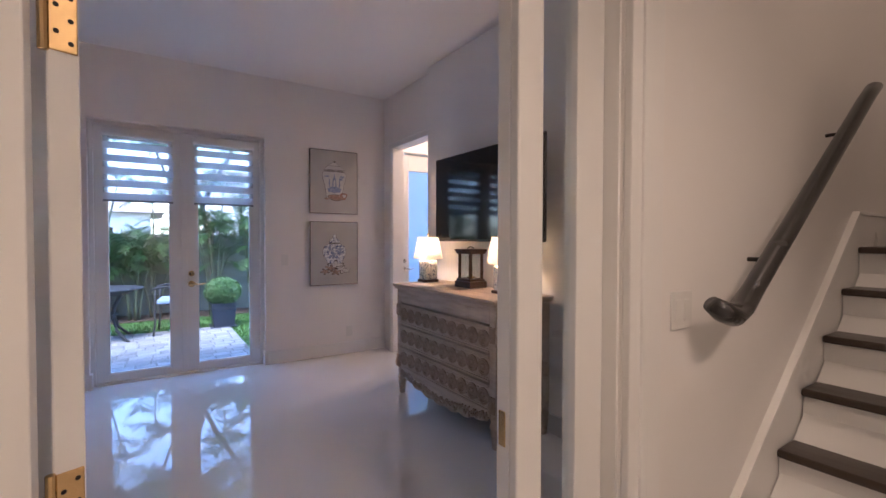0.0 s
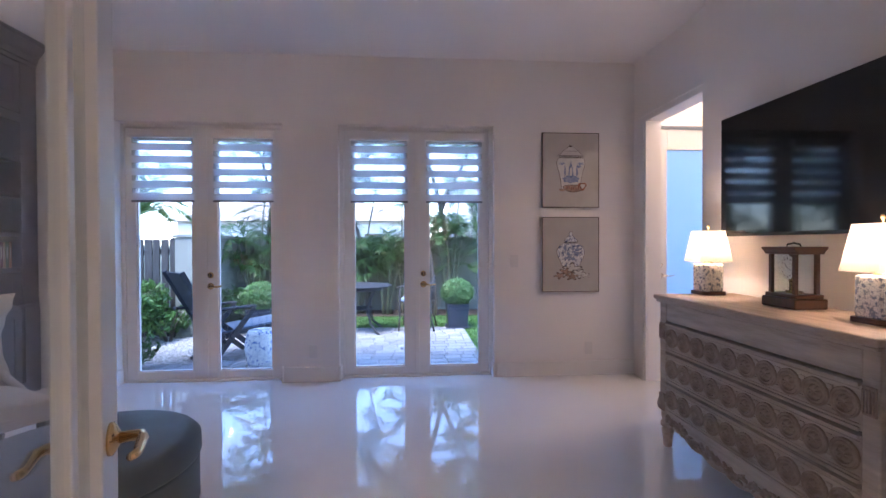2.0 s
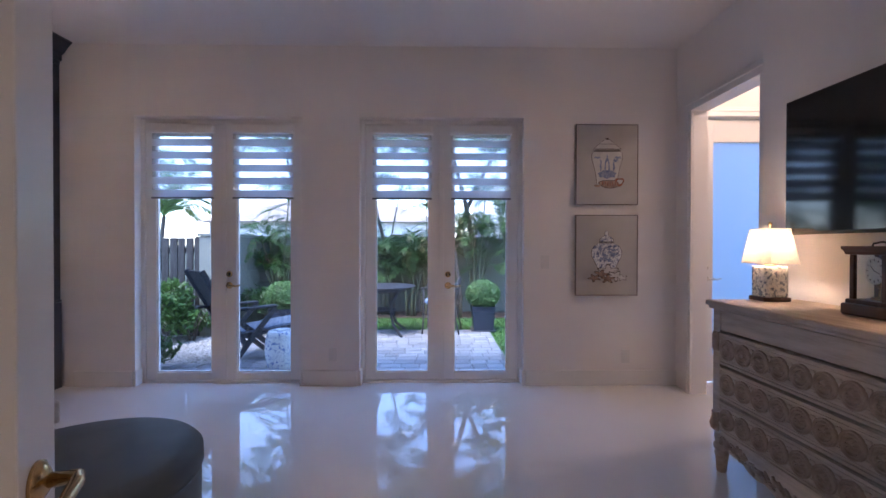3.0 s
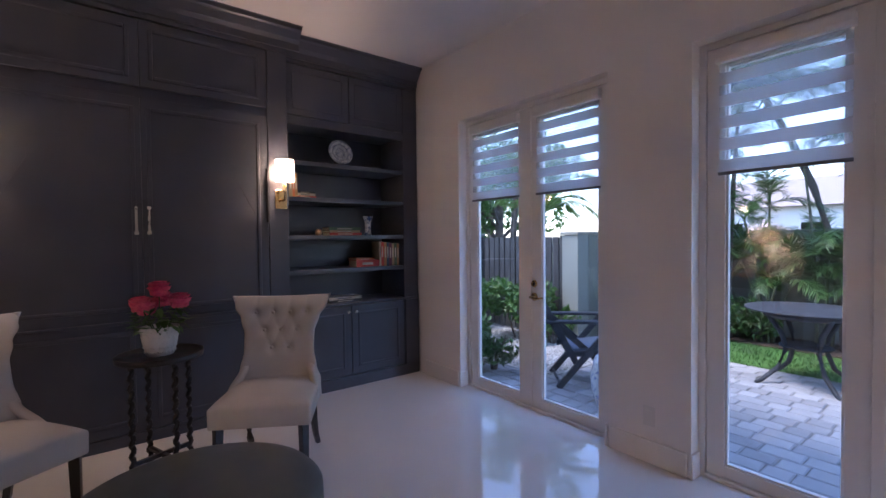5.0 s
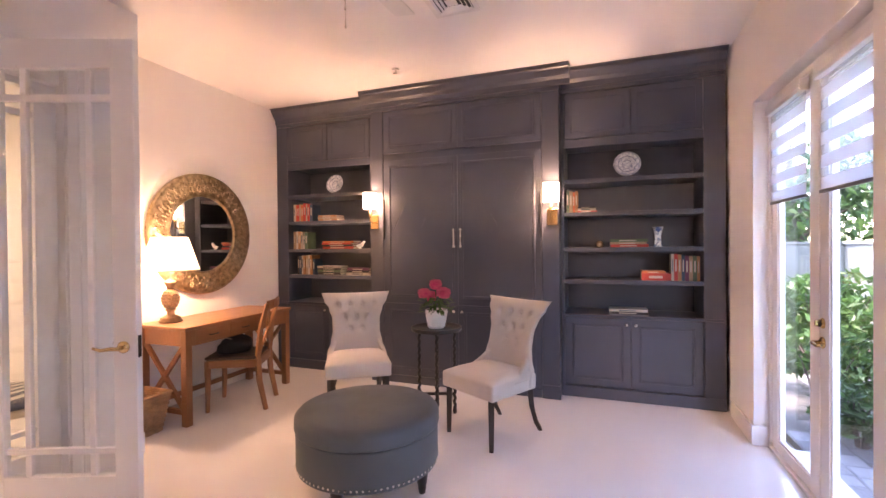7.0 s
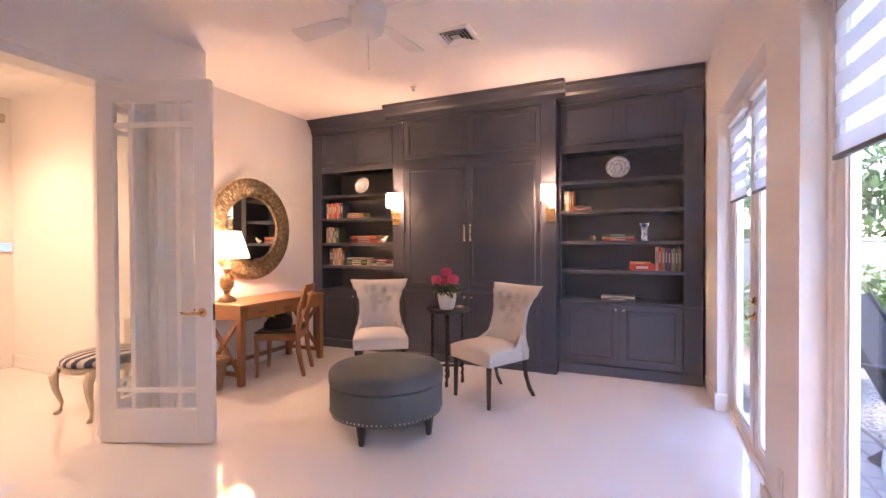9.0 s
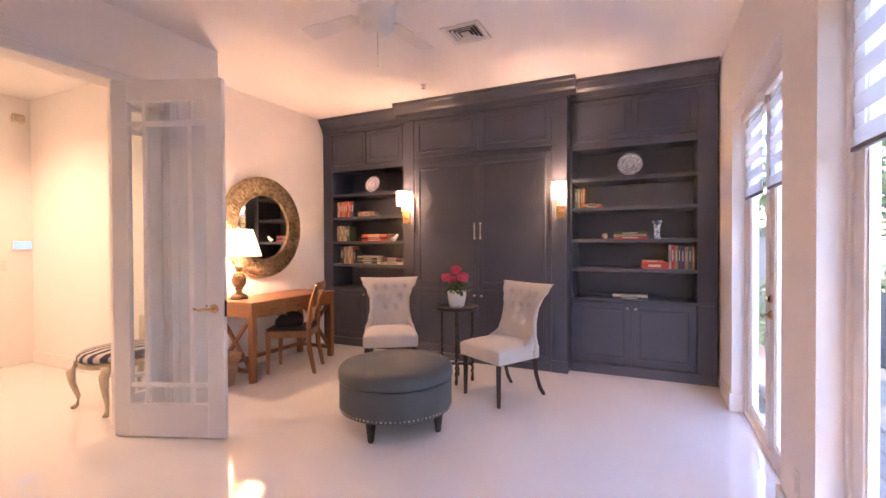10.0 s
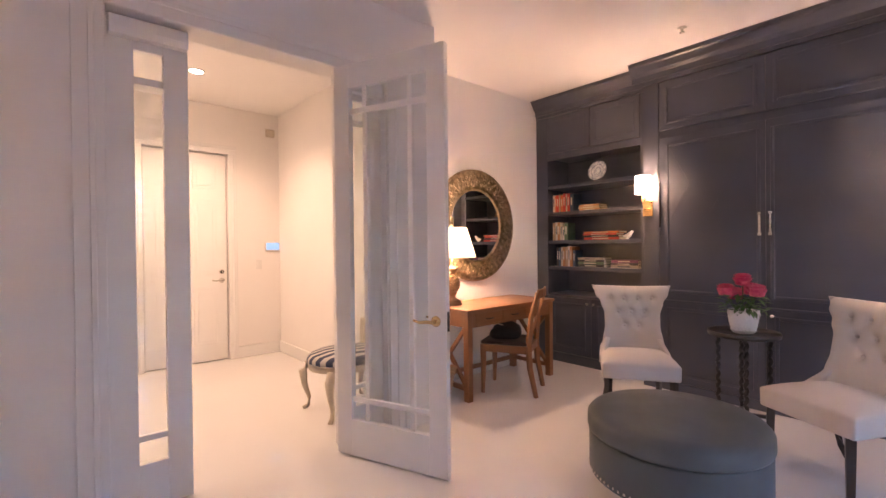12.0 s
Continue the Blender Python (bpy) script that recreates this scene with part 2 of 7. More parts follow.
FENCEWOOD = mat("dark_fence_board", (0.045, 0.045, 0.045), 0.75, vary=0.25, scale=4, grain=40, bump=0.3, stretch=(8, 8, 1))
OUTDOOR = mat("charcoal_outdoor_wood", (0.030, 0.034, 0.042), 0.75, vary=0.2, scale=5, grain=60, bump=0.15)
SLING = mat("slate_blue_cushion", (0.10, 0.135, 0.19), 0.85, vary=0.08, scale=5, grain=400, bump=0.25)
PLANTER = mat("navy_planter", (0.022, 0.032, 0.055), 0.4, vary=0.12, scale=5, grain=80, bump=0.08)
BLUECUSHION = mat("pale_blue_cushion", (0.30, 0.40, 0.58), 0.85, vary=0.08, scale=5, grain=400, bump=0.2)
CREAM_PAINT = mat("distressed_cream_paint", (0.66, 0.58, 0.46), 0.55, vary=0.12, scale=12, grain=60, bump=0.15)
BLUE_LCD = mat("blue_display", (0.22, 0.45, 0.80), 0.3, vary=0.05, emit=0.06)
PAGES = mat("book_pages", (0.70, 0.63, 0.50), 0.9, vary=0.1, grain=300, bump=0.3, stretch=(1, 40, 1))
GLASS = glass_mat("clear_glass")
SHADE = cloth_light("ivory_lamp_shade", (0.90, 0.82, 0.68), 0.20)
SHADE_W = cloth_light("white_lamp_shade", (0.93, 0.90, 0.85), 0.66)
BLIND = cloth_light("white_blind_band", (0.84, 0.84, 0.86), 0.56, 0.0)
SHEER = cloth_light("sheer_blind_band", (0.88, 0.89, 0.92), 0.8, 0.78)
FROST = cloth_light("frosted_door_glass", (0.66, 0.72, 0.80), 0.9)
MIRROR, _t, _b = nodes_of("mirror_glass")
_b.inputs["Metallic"].default_value, _b.inputs["Roughness"].default_value, _b.inputs["Base Color"].default_value = 1.0, 0.015, (0.86, 0.87, 0.86, 1)
LAMP_ON, _t, _b = nodes_of("lit_lens")
_b.inputs["Emission Color"].default_value, _b.inputs["Emission Strength"].default_value = (1.0, 0.86, 0.66, 1), 3.0
STRIPE, _t, _b = nodes_of("navy_striped_cloth")
_c, _s, _w = _t.nodes.new("ShaderNodeTexCoord"), _t.nodes.new("ShaderNodeSeparateXYZ"), _t.nodes.new("ShaderNodeMath")
_w.operation, _w.inputs[1].default_value = "SINE", 0.0
_k = _t.nodes.new("ShaderNodeMath")
_k.operation, _k.inputs[1].default_value = "MULTIPLY", 80.0
_t.links.new(_c.outputs["Object"], _s.inputs[0]), _t.links.new(_s.outputs[1], _k.inputs[0]), _t.links.new(_k.outputs[0], _w.inputs[0])
_t.links.new(mix_color(_t, ramp(_t, _w.outputs[0], -0.1, 0.1), (0.62, 0.60, 0.56), (0.06, 0.075, 0.13)), _b.inputs["Base Color"])
_b.inputs["Roughness"].default_value = 0.85


# ---- building blocks ----
def finish(ob, bm, material, smooth=False, bevel=0.0):
    bmesh.ops.recalc_face_normals(bm, faces=bm.faces)
    for f in bm.faces:
        f.smooth = smooth
    bm.to_mesh(ob.data)
    bm.free()
    ob.data.materials.append(material)
    if bevel:
        mod = ob.modifiers.new("bevel", "BEVEL")
        mod.width, mod.segments, mod.limit_method, mod.angle_limit = bevel, 2, "ANGLE", radians(40)
    return ob


def part(name, bm, material, parent, label="", smooth=False, bevel=0.0):
    ob = new(name, bpy.data.meshes.new(name))
    ob.parent = parent
    if label:
        tagged(ob, label)
    return finish(ob, bm, material, smooth, bevel)


def thing(name, m, label, category, group="", kind=""):
    ob = new(name)
    ob.empty_display_size = 0.1
    ob.matrix_world = m
    return tagged(ob, label, category, group, kind)


def setting(name, bm, material, label, category, bevel=0.0, kind="structure", smooth=False):
    ob = new(name, bpy.data.meshes.new(name))
    return tagged(finish(ob, bm, material, smooth, bevel), label, category, "", kind)


def box(x0, x1, y0, y1, z0, z1, bm=None):
    bm = bm or bmesh.new()
    v = [bm.verts.new((x, y, z)) for x in (x0, x1) for y in (y0, y1) for z in (z0, z1)]
    for f in ((0, 1, 3, 2), (4, 6, 7, 5), (0, 4, 5, 1), (2, 3, 7, 6), (0, 2, 6, 4), (1, 5, 7, 3)):
        bm.faces.new([v[i] for i in f])
    return bm


def lathe(prof, seg=24, at=(0, 0, 0), bm=None, squash=1.0):
    """Turned body: prof is (radius, height) from bottom to top."""
    bm = bm or bmesh.new()
    rings = []
    for r, z in prof:
        rings.append([bm.verts.new((at[0] + r * math.cos(2 * math.pi * i / seg), at[1] + squash * r * math.sin(2 * math.pi * i / seg), at[2] + z)) for i in range(seg)])
    for a, b in zip(rings, rings[1:]):
        for i in range(seg):
            j = (i + 1) % seg
            bm.faces.new((a[i], a[j], b[j], b[i]))
    bm.faces.new(rings[0][::-1]), bm.faces.new(rings[-1])
    return bm


def tube(pts, radius, seg=8, bm=None, flat=1.0):
    """A rod along points; radius may be a list."""
    bm = bm or bmesh.new()
    pts = [Vector(p) for p in pts]
    rs = radius if isinstance(radius, (list, tuple)) else [radius] * len(pts)
    rings = []
    for i, p in enumerate(pts):
        d = (pts[min(i + 1, len(pts) - 1)] - pts[max(i - 1, 0)]).normalized()
        up = Vector((0, 0, 1)) if abs(d.z) < 0.95 else Vector((0, 1, 0))
        a = d.cross(up).normalized()
        b = d.cross(a).normalized()
        rings.append([bm.verts.new(p + rs[i] * (math.cos(2 * math.pi * k / seg) * a + flat * math.sin(2 * math.pi * k / seg) * b)) for k in range(seg)])
    for r0, r1 in zip(rings, rings[1:]):
        for k in range(seg):
            bm.faces.new((r0[k], r0[(k + 1) % seg], r1[(k + 1) % seg], r1[k]))
    bm.faces.new(rings[0][::-1]), bm.faces.new(rings[-1])
    return bm


def bar(p, q, wide, deep, bm=None, side=None):
    """A straight square bar from p to q."""
    bm = bm or bmesh.new()
    p, q = Vector(p), Vector(q)
    d = (q - p).normalized()
    up = Vector(side) if side else (Vector((0, 0, 1)) if abs(d.z) < 0.95 else Vector((0, 1, 0)))
    a = d.cross(up).normalized() * wide / 2
    b = d.cross(a).normalized() * deep / 2
    ends = [[bm.verts.new(e + s * a + u * b) for s, u in ((1, 1), (1, -1), (-1, -1), (-1, 1))] for e in (p, q)]
    for i in range(4):
        j = (i + 1) % 4
        bm.faces.new((ends[0][i], ends[0][j], ends[1][j], ends[1][i]))
    bm.faces.new(ends[0][::-1]), bm.faces.new(ends[1])
    return bm


def prism(poly, axis, a, b, bm=None):
    """A polygon of two coordinates swept along an axis from a to b."""
    bm = bm or bmesh.new()

    def put(p, c):
        return {"x": (c, p[0], p[1]), "y": (p[0], c, p[1]), "z": (p[0], p[1], c)}[axis]
    lo = [bm.verts.new(put(p, a)) for p in poly]
    hi = [bm.verts.new(put(p, b)) for p in poly]
    n = len(poly)
    for i in range(n):
        bm.faces.new((lo[i], lo[(i + 1) % n], hi[(i + 1) % n], hi[i]))
    bm.faces.new(lo[::-1]), bm.faces.new(hi)
    return bm


def ring(axis_at, r_out, r_in, axis, a, b, seg=32, bm=None):
    """A flat ring or washer."""
    bm = bm or bmesh.new()
    cu, cv = axis_at

    def put(u, v, c):
        return {"x": (c, u, v), "y": (u, c, v), "z": (u, v, c)}[axis]
    loops = []
    for r, c in ((r_out, a), (r_out, b), (r_in, b), (r_in, a)):
        loops.append([bm.verts.new(put(cu + r * math.cos(2 * math.pi * i / seg), cv + r * math.sin(2 * math.pi * i / seg), c)) for i in range(seg)])
    for k in range(4):
        p, q = loops[k], loops[(k + 1) % 4]
        for i in range(seg):
            j = (i + 1) % seg
            bm.faces.new((p[i], p[j], q[j], q[i]))
    return bm


def wall_boxes(axis, a0, a1, c0, c1, top, holes, bm=None):
    """A wall along an axis from a0 to a1, between c0 and c1, with holes (start, end, bottom, top)."""
    bm = bm or bmesh.new()

    def put(s, e, lo, hi):
        if e - s > 0.001 and hi - lo > 0.001:
            box(*((s, e, c0, c1) if axis == "x" else (c0, c1, s, e)), lo, hi, bm)
    at = a0
    for s, e, lo, hi in sorted(holes):
        put(at, s, 0, top), put(s, e, 0, lo), put(s, e, hi, top)
        at = e
    put(at, a1, 0, top)
    bmesh.ops.remove_doubles(bm, verts=bm.verts, dist=0.0001)
    return bm


# ---- structure ----
H = 2.95
W1, W2 = (0.05, 1.48), (-1.885, -0.445)
WIN_TOP = 2.335
ENTRY = (0.005, 1.56)
ENTRY_TOP = 2.44

setting("floor", box(-2.95, 4.6, -1.1, 6.12, -0.12, 0.0), FLOOR, "polished white stone floor with soft reflections", "floor")
setting("wall_north", wall_boxes("x", -2.95, 4.4, 6.0, 6.175, H, [(*W1, 0, WIN_TOP), (*W2, 0, WIN_TOP), (3.03, 3.87, 0, 2.36)]), WALL, "white plaster wall with two tall garden door openings", "wall")
setting("wall_west", box(-3.07, -2.95, 1.35, 6.25, 0, H), WALL, "white plaster wall behind the bookcase", "wall")
setting("wall_desk", box(-2.95, -0.43, 1.35, 1.47, 0, H), WALL, "white plaster wall behind the writing desk", "wall")
setting("wall_return", box(-0.43, -0.38, -1.1, 1.93, 0, H), WALL, "white plaster hall wall", "wall")
setting("wall_entry", wall_boxes("x", -0.43, 4.6, 1.93, 2.10, H, [(*ENTRY, 0, ENTRY_TOP)]), WALL, "white plaster wall with the entry door opening", "wall")
setting("wall_stair_upper", box(1.75, 4.6, 1.93, 2.10, H + 0.10, 4.6), WALL, "white plaster stairwell wall", "wall")
setting("wall_east", box(2.74, 2.95, 2.10, 4.86, 0, H), WALL, "white plaster wall behind the television", "wall", 0.006)
setting("wall_east_door", wall_boxes("y", 4.86, 6.0, 2.826, 2.95, H, [(4.98, 5.75, 0, 2.335)]), WALL, "white plaster wall with a side door opening", "wall")
setting("ceiling", box(-3.07, 4.6, 1.93, 6.25, H, H + 0.10), CEIL, "smooth white plaster ceiling", "ceiling")
setting("ceiling_alcove", box(-3.07, -0.38, 1.35, 1.93, H, H + 0.10), CEIL, "smooth white plaster ceiling", "ceiling")
setting("ceiling_hall", box(-0.38, 1.75, -1.22, 1.93, H, H + 0.10), CEIL, "smooth white hall ceiling", "ceiling")
setting("ceiling_stair", box(1.63, 4.6, 0.60, 2.10, 4.6, 4.7), CEIL, "smooth white stairwell ceiling", "ceiling")
setting("wall_hall_south", wall_boxes("x", -0.43, 1.87, -1.02, -0.90, H, [(0.22, 1.06, 0, 2.40)]), WALL, "white hall wall with a panelled door", "wall")
setting("wall_hall_back", box(-0.43, 1.87, -1.10, -1.03, 0, H), WALL, "white plaster wall closing the hall", "wall")
setting("wall_hall_east", box(1.75, 1.87, -0.90, 0.72, 0, H), WALL, "white plaster hall wall", "wall")
setting("wall_stair_south", box(1.75, 4.6, 0.60, 0.72, 0, 4.6), WALL, "white plaster stairwell wall", "wall")
setting("wall_stair_east", box(4.6, 4.72, 0.60, 2.10, 0, 4.7), WALL, "white plaster stairwell wall", "wall")
setting("wall_stair_header", box(1.63, 1.75, 0.60, 2.10, H + 0.10, 4.6), WALL, "white plaster wall above the hall ceiling", "wall")
setting("wall_vestibule_east", box(4.28, 4.40, 4.2, 6.0, 0, H), WALL, "white plaster vestibule wall", "wall")
setting("wall_vestibule_south", box(2.95, 4.40, 4.2, 4.32, 0, H), WALL, "white plaster vestibule wall", "wall")


def skirting(name, x0, x1, y0, y1):
    bm = box(x0, x1, y0, y1, 0, 0.135)
    setting(name, bm, TRIM, "white painted baseboard", "baseboard", 0.006)


D = 0.018
for x0, x1 in ((-2.40, W2[0]), (W2[1], W1[0]), (W1[1], 2.826)):
    skirting("baseboard", x0 + (D if x0 > -2 else 0), x1 - (D if x1 < 2 else 0), 6.0 - D, 6.0)
for x in (W1[0], W1[1] - D, W2[0], W2[1] - D):
    skirting("baseboard", x, x + D, 6.0 - D, 6.075)
skirting("baseboard", 2.74 - D, 2.74, 2.12, 4.86)
skirting("baseboard", -2.40, -0.43, 1.47, 1.47 + D)
skirting("baseboard", 1.682, 2.72, 2.10, 2.10 + D)
skirting("baseboard", -0.43, -0.117, 2.10, 2.10 + D)
skirting("baseboard", -0.38, -0.38 + D, -0.9, 1.93)
skirting("baseboard", -0.36, 0.13, -0.9, -0.9 + D)


def casing(name, axis, a0, a1, top, face, out, wide=0.085, deep=0.022):
    """Door casing round an opening: two legs and a head, stepped."""
    bm = bmesh.new()

    def put(s, e, lo, hi, d):
        c0, c1 = sorted((face, face + out * d))
        box(*((s, e, c0, c1) if axis == "x" else (c0, c1, s, e)), lo, hi, bm)
    for s, e in ((a0 - wide, a0), (a1, a1 + wide)):
        put(s, e, 0, top, deep)
        put(s + wide * 0.3, s + wide * 0.5, 0, top, deep + 0.008)
    put(a0 - wide, a1 + wide, top, top + wide, deep)
    put(a0 - wide, a1 + wide, top + wide * 0.5, top + wide * 0.7, deep + 0.008)
    setting(name, bm, TRIM, "white moulded door casing", "trim", 0.004)


casing("trim", "x", *ENTRY, ENTRY_TOP, 2.10, 1, 0.12, 0.014)
casing("trim", "x", *ENTRY, ENTRY_TOP, 1.93, -1, 0.15, 0.025)
casing("trim", "y", 4.98, 5.75, 2.335, 2.826, -1, 0.10, 0.02)
casing("trim", "x", 0.22, 1.06, 2.40, -0.90, 1, 0.09, 0.02)


# ---- garden doors with zebra blinds ----
def lever_set(parent, x, y, z, out, swing, metal=BRASS, bolt=True):
    """Rose, lever and deadbolt on a face that looks along out (+1 or -1 in y)."""
    def disc(zz, r):
        bm = lathe([(r, 0), (r, 0.006), (r * 0.7, 0.012), (r * 0.45, 0.016)], 20)
        bm.transform(Matrix.Translation((x, y, zz)) @ Matrix.Rotation(-out * math.pi / 2, 4, "X"))
        return bm
    rose = part("handle", disc(z, 0.030), metal, parent, "", True)
    pts = [(x, y + out * 0.01, z), (x, y + out * 0.05, z), (x + swing * 0.03, y + out * 0.056, z + 0.003), (x + swing * 0.075, y + out * 0.055, z - 0.004), (x + swing * 0.115, y + out * 0.052, z + 0.006)]
    part("lever", tube(pts, [0.011, 0.010, 0.010, 0.008, 0.007], 10), metal, rose, "", True)
    if bolt:
        b = part("deadbolt", disc(z + 0.10, 0.027), metal, parent, "", True)
        face = lathe([(0.019, 0), (0.019, 0.003), (0.012, 0.004)], 18)
        face.transform(Matrix.Translation((x, y + out * 0.0165, z + 0.10)) @ Matrix.Rotation(-out * math.pi / 2, 4, "X"))
        part("bolt_face", face, BRONZE, b, "dark bolt face", True)
        part("thumb_turn", box(x - 0.005, x + 0.005, min(y, y + out * 0.035), max(y, y + out * 0.035), z + 0.085, z + 0.115), metal, b, "", False, 0.003)


def zebra_blind(parent, x0, x1, y, top, bottom):
    cas = part("cassette", prism([(y - 0.03, top), (y - 0.035, top + 0.02), (y - 0.03, top + 0.065), (y + 0.012, top + 0.07), (y + 0.012, top)], "x", x0 - 0.01, x1 + 0.01), TRIM, parent, "white blind cassette", False, 0.004)
    pitch, z = (top - bottom) / 5.0, top
    for i in range(5):
        part("sheer_band", box(x0, x1, y - 0.0006, y + 0.0006, z - pitch * 0.46, z - 0.0), SHEER, cas)
        part("blind_band", box(x0, x1, y - 0.001, y + 0.001, z - pitch, z - pitch * 0.44), BLIND, cas)
        z -= pitch
    part("bottom_bar", box(x0 - 0.002, x1 + 0.002, y - 0.008, y + 0.008, bottom - 0.016, bottom), GREYBAR, cas, "slim grey bottom bar")


def garden_door(name, x0, x1, mid, lever_x):
    d = thing(name, pose(0, 0, 0), "pair of white glazed garden doors with half-lowered zebra blinds", "door", "garden doors", "structure")
    y0, y1 = 6.085, 6.165
    top = WIN_TOP
    bm = box(x0, x0 + 0.035, y0, y1, 0, top)
    box(x1 - 0.035, x1, y0, y1, 0, top, bm), box(x0 + 0.035, x1 - 0.035, y0, y1, top - 0.035, top, bm), box(x0 + 0.035, x1 - 0.035, y0 - 0.01, y1 + 0.05, 0, 0.02, bm)
    part("door_frame", bm, TRIM, d, "", False, 0.004)
    for a, b in ((x0 + 0.037, mid - 0.002), (mid + 0.002, x1 - 0.037)):
        ya, yb = 6.098, 6.143
        ga, gb, gz0, gz1 = a + 0.088, b - 0.108, 0.088, 2.20
        if a > mid:
            ga, gb = a + 0.108, b - 0.088
        bm = box(a, ga, ya, yb, 0.022, top - 0.037)
        box(gb, b, ya, yb, 0.022, top - 0.037, bm), box(ga, gb, ya, yb, 0.022, gz0, bm), box(ga, gb, ya, yb, gz1, top - 0.037, bm)
        for s, e, lo, hi in ((ga, ga + 0.012, gz0, gz1), (gb - 0.012, gb, gz0, gz1), (ga + 0.012, gb - 0.012, gz0, gz0 + 0.012), (ga + 0.012, gb - 0.012, gz1 - 0.012, gz1)):
            box(s, e, ya + 0.008, yb - 0.008, lo, hi, bm)
        leaf = part("door_leaf", bm, TRIM, d, "", False, 0.003)
        pane = part("pane", box(ga + 0.008, gb - 0.008, 6.119, 6.125, gz0 + 0.008, gz1 - 0.008), GLASS, leaf, "clear glass pane")
        pane.visible_shadow = False
        zebra_blind(leaf, ga - 0.022, gb + 0.022, 6.075, 2.205, 1.645)
    part("astragal", box(mid - 0.022, mid + 0.022, 6.089, 6.0975, 0.022, top - 0.037), TRIM, d, "", False, 0.003)
    lever_set(d, lever_x, 6.098, 0.865, -1, 1)
    return d


garden_door("door_1", *W1, 0.763, 0.822)
garden_door("door_2", *W2, -1.163, -1.118)
part("bead_chain", tube([(1.475, 6.06, 2.2), (1.475, 6.05, 1.2), (1.475, 6.06, 0.45)], 0.0025, 6), WHITEPLASTIC, bpy.data.objects["door_1"])
for x0, x1 in (W1, W2):
    setting("threshold", box(x0, x1, 6.12, 6.34, -0.10, -0.004), TRIM, "pale stone door sill", "sill")


# ---- entry door leaf, sidelight, hinges ----
def glazed_leaf(width, thick, top, cols, lo_panes, parent, stile):
    """A white leaf with muntins: x along the width, y the thickness, glass in three rows."""
    rows = lo_panes
    bm = box(0, stile, 0, thick, 0.01, top)
    box(width - stile, width, 0, thick, 0.01, top, bm)
    x_in, x_out = stile, width - stile
    z_edges = [0.01] + [z for r in rows for z in r] + [top]
    for k in range(0, len(z_edges), 2):
        tk = 0.0 if k in (0, len(z_edges) - 2) else 0.008
        box(x_in, x_out, tk, thick - tk, z_edges[k], z_edges[k + 1], bm)
    for (a, b), (c, e) in zip(cols, cols[1:]):
        for lo, hi in rows:
            box(b, c, 0.008, thick - 0.008, lo, hi, bm)
    leaf = part("leaf_frame", bm, TRIM, parent, "", False, 0.003)
    for a, b in cols:
        for lo, hi in rows:
            p = part("pane", box(a, b, thick / 2 - 0.003, thick / 2 + 0.003, lo, hi), GLASS, leaf, "bevelled clear glass pane")
            p.visible_shadow = False
    return leaf


ROWS_Z = [(0.235, 0.345), (0.375, 2.12), (2.155, 2.285)]
ang = math.degrees(math.atan2(2.826 - 2.108, 0.128 - 0.409))
door = thing("door_3", pose(0.409, 2.108, 0, 0, 0, ang), "white glazed entry door standing open into the room", "door", "", "structure")
glazed_leaf(0.78, 0.042, 2.43, [(0.115, 0.215), (0.245, 0.535), (0.565, 0.665)], ROWS_Z, door, 0.115)
lever_set(door, 0.715, 0.0, 0.885, -1, -1, BRASS, False)
lever_set(door, 0.715, 0.042, 0.885, 1, -1, BRASS, False)
part("latch_plate", box(0.779, 0.783, 0.010, 0.032, 0.83, 0.94), BRONZE, door, "dark latch plate")
for hz in (0.835, 1.587, 2.24):
    bm = box(-0.0035, 0.0005, 0.003, 0.040, hz, hz + 0.10)
    tube([(-0.004, 0.046, hz - 0.004), (-0.004, 0.046, hz + 0.104)], 0.007, 10, bm)
    hinge = part("hinge", bm, BRASS, door, "polished brass butt hinge", False, 0.002)
    for sy, sz in ((0.012, 0.015), (0.030, 0.03), (0.012, 0.05), (0.030, 0.07), (0.012, 0.085)):
        sc = lathe([(0.004, 0), (0.003, 0.0015)], 10)
        sc.transform(Matrix.Translation((-0.0035, sy, hz + sz)) @ Matrix.Rotation(-math.pi / 2, 4, "Y"))
        part("screw", sc, BRONZE, hinge)

side = thing("door_4", pose(1.205, 1.985, 0), "narrow white glazed fixed leaf beside the entry door", "door", "", "structure")
glazed_leaf(0.345, 0.045, 2.43, [(0.110, 0.235)], ROWS_Z, side, 0.110)
part("strike_plate", box(-0.003, 0.001, 0.012, 0.034, 0.80, 0.885), BRASS, side, "brass strike plate", False, 0.001)
part("astragal", box(0.0, 0.075, -0.028, -0.0005, 0.012, 2.425), TRIM, side, "", False, 0.005)
cas = part("cassette", prism([(0.048, 2.325), (0.095, 2.325), (0.10, 2.36), (0.095, 2.415), (0.048, 2.42)], "x", 0.005, 0.335), TRIM, side, "white blind cassette", False, 0.004)
side = thing("door_7", pose(0.014, 1.985, 0), "narrow white glazed fixed leaf on the hinge side of the entry", "door", "", "structure")
glazed_leaf(0.350, 0.045, 2.43, [(0.110, 0.240)], ROWS_Z, side, 0.110)
part("cassette", prism([(0.048, 2.325), (0.095, 2.325), (0.10, 2.36), (0.095, 2.415), (0.048, 2.42)], "x", 0.010, 0.340), TRIM, side, "white blind cassette", False, 0.004)
bm = box(0.0055, 0.013, 1.94, 2.095, 0, ENTRY_TOP)
box(1.5515, 1.5605, 1.94, 2.095, 0, ENTRY_TOP, bm)
setting("jamb", bm, TRIM, "white painted door jamb", "trim")

